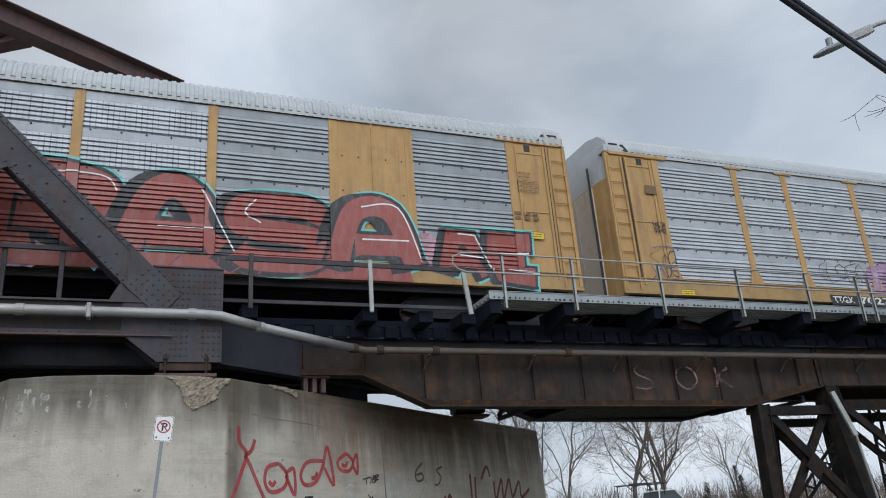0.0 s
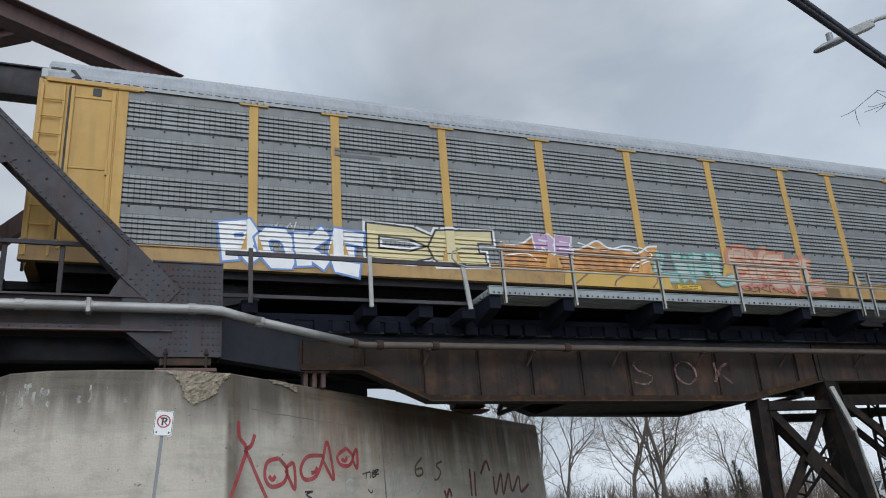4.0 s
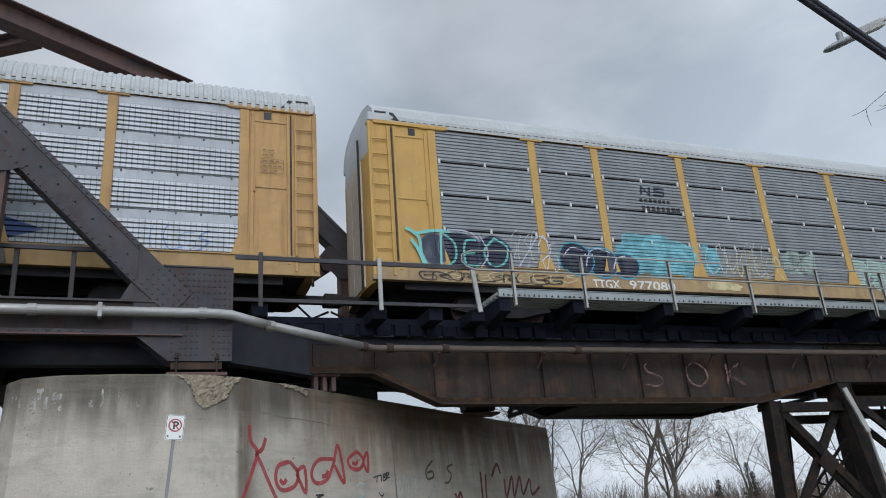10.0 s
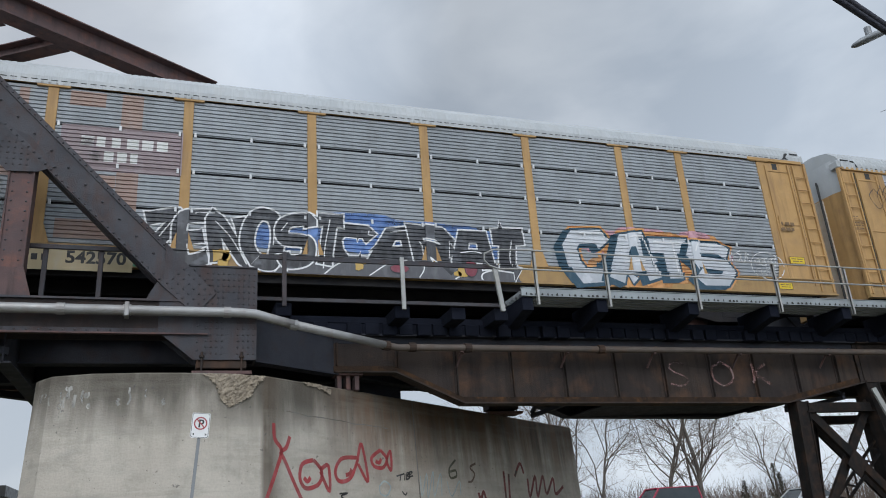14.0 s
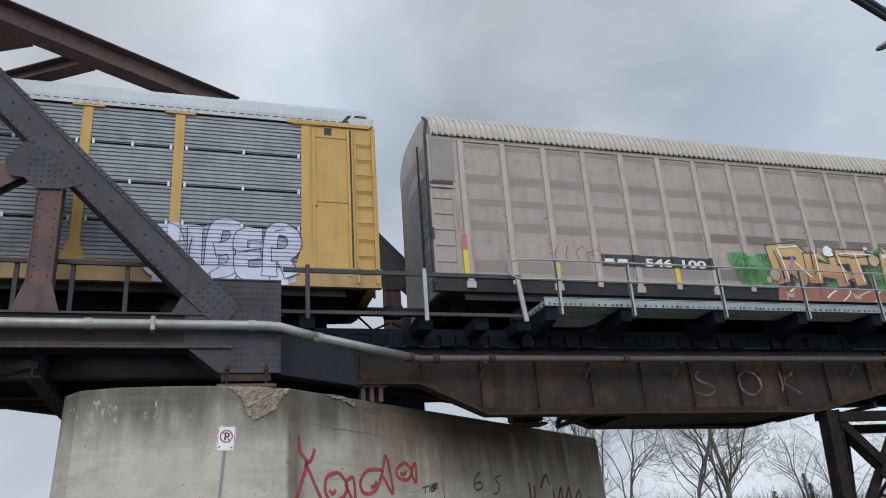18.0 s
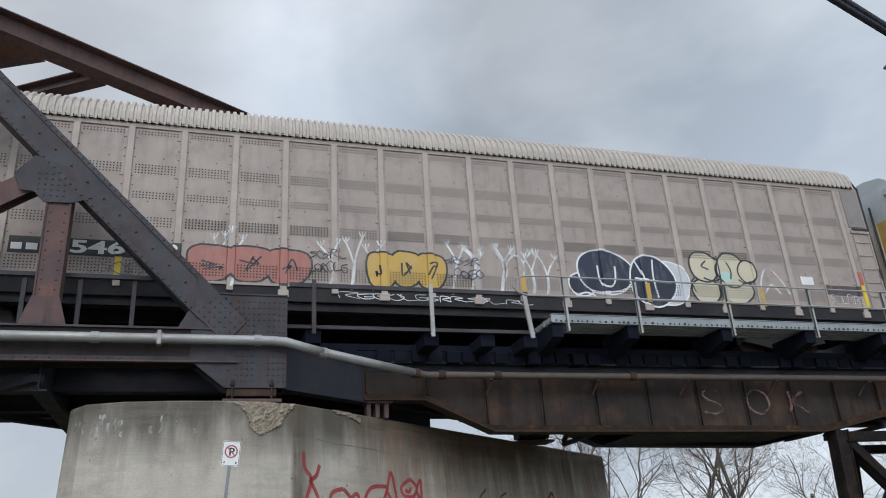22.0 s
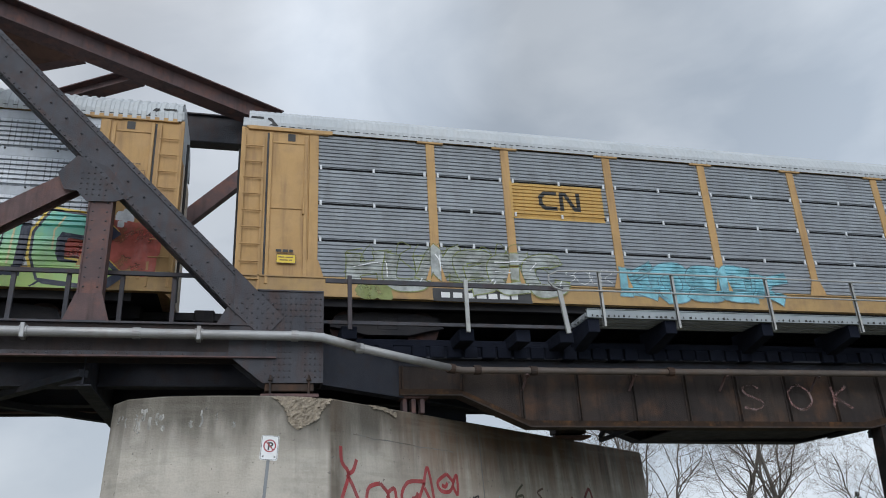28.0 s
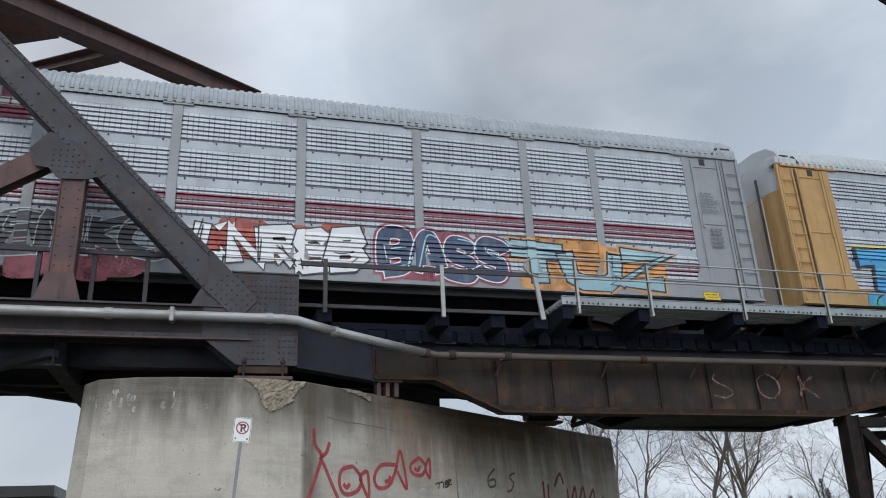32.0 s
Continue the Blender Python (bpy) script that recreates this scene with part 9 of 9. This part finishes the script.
# last car
cloud(N, -0.9, 2.95, 1.3, 2.32, G_REDBRIGHT, 150)
wild(N, "LNRSB", -0.84, 2.86, 1.10, 2.2, G_WHITE, G_BLACK, 151, bold=0.065, lines=2, tilt=12, over=0.16, rim_w=0.035, spurs=2)
wild(N, "EMKO", -4.69, -1.4, 1.15, 2.28, G_DARKGREY, G_SILVERP, 152, bold=0.065, over=0.16, rim_w=0.03, lines=3, soft=True)
cloud(N, -4.6, -1.54, 0.61, 1.62, G_MAROONLT, 153)
cloud(N, 3.2, 6.42, 1.0, 2.33, G_MAROONLT, 154)
wild(N, "BASS", 3.25, 6.45, 1.05, 2.27, G_NAVY, G_WHITE, 155, halo=G_MAROONLT, bold=0.075, over=0.08, rim_w=0.03, shine=G_ICEBLUE, soft=True)
cloud(N, 6.58, 11.21, 0.9, 2.35, G_ORANGE, 156)
wild(N, "TUZ", 6.55, 10.9, 0.95, 2.30, F_ICE, G_INKBLUE, 157, halo=G_ORANGE, bold=0.085, tilt=4, over=0.06, rim_w=0.045, lines=2, spurs=1)
plate(N, -5.11, -4.44, 4.33, 5.15, G_MAROON)
bars(N, -5.11, -4.67, 4.57, 4.88, STENCIL_WHITE, 1, 2, 2)
data_panel(N, 12.22, 12.83, 3.37, 3.76, G_GREYBAR, 2)
bars(N, 12.4, 12.79, 2.34, 2.93, G_GREYBAR, 5, 3, 2)
plate(N, 11.83, 12.32, 0.84, 1.08, LABEL_YELLOW)
# maroon stripes along the last car
for z0, z1 in ((2.70, 2.84), (2.56, 2.63), (2.46, 2.50)):
    for a, b in zip(POSTS, POSTS[1:]):
        plate(N, a + 0.12, b - 0.12, z0, z1, G_MAROON, "painted_stripe")
for z0, z1 in ((1.76, 1.84), (1.62, 1.68), (1.50, 1.54)):
    plate(N, 9.2, 11.88, z0, z1, G_MAROON, "painted_stripe")

# ---- trees ----
def tree_meshes(seed, spread, levels=5, h=14.0, lean=0.0, fine=0.006):
    """Trunk and crown of one bare tree, 14 metres tall."""
    rnd = random.Random(seed)
    trunk, crown = Geo(), Geo()

    KIDS, RATIO = (9, 5, 4, 3, 2, 0), (0.0, 0.50, 0.55, 0.58, 0.60, 0.60)

    def limb(p, d, length, r, level):
        n = (8, 5, 4, 3, 2, 2)[level]
        pts = [p]
        q, e = p.copy(), d.copy()
        for i in range(n):
            e = (e + Vector((rnd.uniform(-1, 1), rnd.uniform(-1, 1), rnd.uniform(-0.35, 0.6))) * (0.20 if level == 0 else 0.40)).normalized()
            q = q + e * length / n
            pts.append(q.copy())
        g = trunk if level < 2 else crown
        g.tube(pts, r, (7, 5, 4, 3, 3, 3)[level], max(fine * 0.66, r * 0.3), caps=False)
        if level >= levels:
            return
        for k in range(KIDS[level]):
            t = rnd.uniform(0.14, 1.0) if level == 0 else rnd.uniform(0.2, 1.0)
            i = min(n - 1, int(t * n))
            s = pts[i] + (pts[i + 1] - pts[i]) * min(1.0, t * n - i)
            ax = (pts[i + 1] - pts[i]).normalized()
            ang = rnd.uniform(0, 2 * math.pi)
            side = ax.orthogonal().normalized()
            out = side * math.cos(ang) + ax.cross(side) * math.sin(ang)
            nd = (ax * rnd.uniform(0.55, 1.0) + out * spread * rnd.uniform(0.9, 1.6) + Vector((0, 0, 0.15))).normalized()
            limb(s, nd, length * RATIO[level + 1] * rnd.uniform(0.7, 1.3) * (1.25 - 0.45 * t), max(fine, r * (1.0 - 0.65 * t) * rnd.uniform(0.45, 0.65)), level + 1)

    limb(Vector((0, 0, 0)), Vector((lean, 0, 1)).normalized(), h * 0.92, h * 0.0125, 0)
    return trunk.mesh("trunk", BARK, True, False), crown.mesh("crown", TWIG, False, False)


def bare_tree(x, y, h, seed, turn, spread=0.78, label="leafless grey-barked tree with fine twigs", twig=None):
    fine = 0.013 if twig is not None else 0.006
    trunk, crown = once(("tree", seed, fine), lambda: tree_meshes(seed, spread, fine=fine))
    k = h / 14.0
    tree = thing("bare_tree", label, "tree", "bare trees behind the bridge", at=Matrix.Translation((x, y, height(x, y) - 0.1)) @ pose(0, 0, 0, 0, 0, turn) @ Matrix.Diagonal((k, k, k, 1)))
    part("trunk", trunk, BARK, tree)
    if twig is not None:
        crown = crown.copy()
        crown.materials[0] = twig
    part("crown", crown, TWIG, tree)
    return tree


tree_rnd = random.Random(11)
SPOTS = [(31.2, 46, 11.5, 3), (34.2, 47, 14, 8), (25.4, 48, 11, 12)] + [(23.5 + 4.1 * k + tree_rnd.uniform(-0.9, 0.9), tree_rnd.uniform(49, 60), tree_rnd.uniform(7.5, 11.5), (3, 8, 12, 5)[k % 4]) for k in range(9)]
for x, y, h, seed in SPOTS:
    bare_tree(x, y, h, seed, tree_rnd.uniform(0, 360))
bare_tree(28.1, 10.2, 12.8, 5, 20, label="large leafless roadside tree with a spreading crown", twig=TWIG_DARK)


def thicket(x0, x1, y0, y1, n, seed):
    """Undergrowth of upright twigs along the far bank."""
    rnd = random.Random(seed)
    g = Geo()
    for i in range(n):
        x, y = rnd.uniform(x0, x1), rnd.uniform(y0, y1)
        z = height(x, y) - 0.1
        hh = rnd.uniform(2.2, 5.5) * (0.7 + 0.5 * noise.noise((x * 0.1, y * 0.1, 2.0)))
        for k in range(4):
            dx, dy = rnd.uniform(-0.5, 0.5), rnd.uniform(-0.5, 0.5)
            a = (x + dx * 0.2, y + dy * 0.2, z)
            m = (x + dx * 0.8 + rnd.uniform(-0.2, 0.2), y + dy * 0.8, z + hh * 0.55)
            b = (x + dx * 1.8, y + dy * 1.8, z + hh * rnd.uniform(0.8, 1.0))
            g.tube([a, m, b], 0.03, 3, 0.006, caps=False)
            for j in range(3):
                t = rnd.uniform(0.3, 0.9)
                s = Vector(a).lerp(Vector(b), t)
                g.tube([s, s + Vector((rnd.uniform(-0.6, 0.6), rnd.uniform(-0.6, 0.6), rnd.uniform(0.3, 0.9)))], 0.012, 3, 0.004, caps=False)
    return tagged(part("undergrowth", g, TWIG, fix=False), "tangle of bare brown shrubs along the bank", "shrubs", kind="stuff")


thicket(15, 80, 56, 72, 700, 4)
thicket(-60, 15, 70, 90, 300, 6)


def spruce(x, y, h, seed):
    rnd = random.Random(seed)
    z0 = height(x, y) - 0.1
    tree = thing("spruce", "dark green conifer among bare trees", "tree", at=(x, y, z0))
    part("trunk", Geo().tube([(0, 0, 0), (0, 0, h)], 0.16, 7, 0.02), BARK, tree)
    g = Geo()
    for k in range(int(520 * h)):
        u = rnd.random() ** 1.9
        a, r = rnd.uniform(0, 2 * math.pi), (1 - u) * h * 0.44 * (0.35 + 0.65 * rnd.random()) * (0.75 + 0.25 * math.sin(u * h * 9.0)) + 0.03
        p = Vector((r * math.cos(a), r * math.sin(a), h * (0.08 + 0.92 * u) - r * 0.25))
        d = Vector((math.cos(a), math.sin(a), -0.35)) * rnd.uniform(0.10, 0.22)
        w = Vector((-math.sin(a), math.cos(a), rnd.uniform(-0.4, 0.4))) * rnd.uniform(0.02, 0.05)
        g.add([p + w, p - w, p + d], [(0, 1, 2)])
    part("foliage", g, CONIFER, tree, fix=False)


spruce(40.9, 47, 3.5, 3)
spruce(42.2, 48, 2.9, 9)
spruce(39.8, 49, 2.5, 17)

# ---- flat-roofed building far behind ----
shop = thing("flat_roofed_building", "low building with a flat black fascia roof", "building")
part("roof", Geo().box(-36, -7.7, 45.0, 57, 4.75, 5.30, 0.02), BLACK_SIGN, shop, "flat roof with a black fascia")
part("wall", Geo().box(-35.5, -9.2, 45.8, 56.5, 0.8, 4.75, 0.02), surface("grey_cladding", (0.25, 0.26, 0.27), (0.2, 0.21, 0.22), 0.7), shop)


# ---- vehicles on the road behind ----
def car_paint(name, c):
    m = surface(name, c, tuple(k * 0.9 for k in c), 0.25, bump=0.0)
    return m


CHROME = surface("bare_metal", (0.5, 0.5, 0.5), (0.4, 0.4, 0.4), 0.3, 0.8, bump=0.0)


def wheel(parent, x, y, r):
    t = part("tyre", once(("tyre", r), lambda: Geo().tube([(0, -0.11, 0), (0, 0.11, 0)], r, 20).mesh("tyre", BLACK)), BLACK, parent, at=(x, y, r))
    part("rim", once(("rim", r), lambda: Geo().tube([(0, -0.12, 0), (0, 0.12, 0)], r * 0.6, 14).mesh("rim", CHROME)), CHROME, t)


def vehicle(name, label, body_side, roof_side, width, paint_mat, rack=False):
    """A road vehicle from its side outlines: body and glasshouse; it faces +x."""
    v = thing(name, label, "vehicle", "vehicles on the road")
    w = width / 2
    part("body", Geo().prism(body_side, -w, w), paint_mat, v)
    n = len(roof_side)
    lo, hi = w - 0.04, w - 0.22
    zs = [p[1] for p in roof_side]
    za, zb = min(zs), max(zs)
    def wid(z):
        return lo + (hi - lo) * (z - za) / (zb - za)
    g = Geo().add([(x, -wid(z), z) for x, z in roof_side] + [(x, wid(z), z) for x, z in roof_side], [tuple(range(n)), tuple(range(2 * n - 1, n - 1, -1))] + [(i, (i + 1) % n, n + (i + 1) % n, n + i) for i in range(n)])
    part("cabin", g, GLASS_DARK, v, "dark side and rear windows")
    tops = [p for p in roof_side if p[1] > zb - 0.03]
    xa, xb = min(p[0] for p in tops), max(p[0] for p in tops)
    part("roof", Geo().box(xa - 0.05, xb + 0.05, -hi - 0.02, hi + 0.02, zb - 0.02, zb + 0.05, 0.02), paint_mat, v)
    for x0 in (xa, xb):
        for s in (-1, 1):
            base = min((p for p in roof_side if p[1] < za + 0.03), key=lambda p: abs(p[0] - x0))
            part("pillar", Geo().beam((base[0], s * (lo + 0.01), za), (x0, s * (hi + 0.01), zb), 0.06, 0.08), paint_mat, v)
    xs = [p[0] for p in body_side]
    for x in (min(xs) + 0.85, max(xs) - 0.85):
        for s in (-1, 1):
            wheel(v, x, s * (w - 0.1), 0.36)
    for s in (-1, 1):
        part("headlight", Geo().box(max(xs) - 0.05, max(xs) + 0.01, s * (w - 0.3) - 0.16, s * (w - 0.3) + 0.16, 0.72, 0.88, 0.02), WHITE_PAINT, v)
        part("tail_light", Geo().box(min(xs) - 0.01, min(xs) + 0.05, s * (w - 0.16) - 0.1, s * (w - 0.16) + 0.1, 0.8, 1.05, 0.02), RED_SIGN, v)
    if rack:
        for x in (-2.3, -1.2, -0.2):
            part("rack_hoop", Geo().tube([(x, -0.8, 0.9), (x, -0.8, 2.28), (x, 0.8, 2.28), (x, 0.8, 0.9)], 0.035, 8), BLACK, v)
        for y in (-0.75, 0.75):
            part("rack_rail", Geo().tube([(-2.5, y, 2.33), (0.1, y, 2.33)], 0.035, 8), BLACK, v)
    return v


pickup = vehicle("pickup_truck", "white pickup truck with a black ladder rack", [(-2.6, 0.45), (2.6, 0.42), (2.68, 0.85), (2.55, 1.08), (1.3, 1.18), (-2.6, 1.16)],
                 [(1.15, 1.16), (0.55, 1.86), (-0.55, 1.88), (-0.75, 1.16)], 1.95, car_paint("white_car_paint", (0.72, 0.73, 0.74)), True)
suv = vehicle("delivery_van", "red and white van with lettering-free sides", [(-2.3, 0.42), (2.2, 0.40), (2.3, 0.8), (2.1, 1.02), (1.2, 1.12), (-2.3, 1.14)],
              [(1.35, 1.10), (0.55, 1.93), (-2.15, 1.95), (-2.25, 1.12)], 1.85, car_paint("red_car_paint", (0.42, 0.05, 0.09)))
part("side_panel", Geo().box(-2.15, -0.4, -0.86, -0.80, 1.2, 1.85, 0.01), paint("white_swirl", (0.62, 0.3, 0.36), 0.3), suv, "red and white side panel")
sedan = vehicle("car", "pale grey four-door car on the road", [(-2.2, 0.38), (2.2, 0.36), (2.25, 0.7), (1.2, 0.92), (-2.2, 0.95)], [(1.1, 0.90), (0.35, 1.46), (-1.0, 1.48), (-1.9, 0.93)], 1.8,
                car_paint("silver_car_paint", (0.5, 0.52, 0.54)))

hatchback = vehicle("car", "small pale silver hatchback on the road", [(-1.9, 0.38), (1.9, 0.36), (1.95, 0.72), (1.1, 0.98), (-1.9, 1.02)], [(1.05, 0.96), (0.35, 1.52), (-1.4, 1.54), (-1.85, 0.98)], 1.7,
                    car_paint("pale_silver_car_paint", (0.60, 0.62, 0.63)))

# yellow barrier by the road, behind the tower
BARRIER = surface("yellow_barrier_paint", (0.50, 0.42, 0.06), (0.42, 0.35, 0.05), 0.6, stain=(0.2, 0.17, 0.05), bump=0.1)
barrier = thing("road_barrier", "low yellow steel barrier beside the road", "barrier", at=(40.0, 36.0, height(40.0, 36.0)))
for x in (-1.3, 0.0, 1.3):
    part("post", Geo().box(x - 0.07, x + 0.07, -0.06, 0.06, -0.1, 1.35, 0.01), BARRIER, barrier)
for z in (0.55, 1.05):
    part("rail", Geo().box(-1.7, 1.7, -0.1, -0.05, z, z + 0.14, 0.01), BARRIER, barrier)


def motions():
    """Each car rolls along the bridge with the train."""
    for i, car in enumerate(CARS):
        rows = []
        for k in range(17):
            t = 2.0 * k
            rows.append((t, pose(train_at(t) - PITCH * (i + 0.5), TRACK_Y, RAIL_Z)))
        walk(car, rows)
    for v, y, x_at, speed, turn in ((pickup, 39.6, 28.7, 12.4, 0), (suv, 41.6, 33.9 + 13 * 6.25, -6.25, 180), (sedan, 41.6, 34.9 + 14.5 * 6.25, -6.25, 180), (hatchback, 37.6, 32.7 + 5.6 * 6.9, -6.9, 180)):
        rows = []
        for k in range(33):
            x = x_at + speed * k
            rows.append((float(k), pose(x, y, height(x, y) + 0.04, 0, 0, turn)))
        walk(v, rows)


motions()
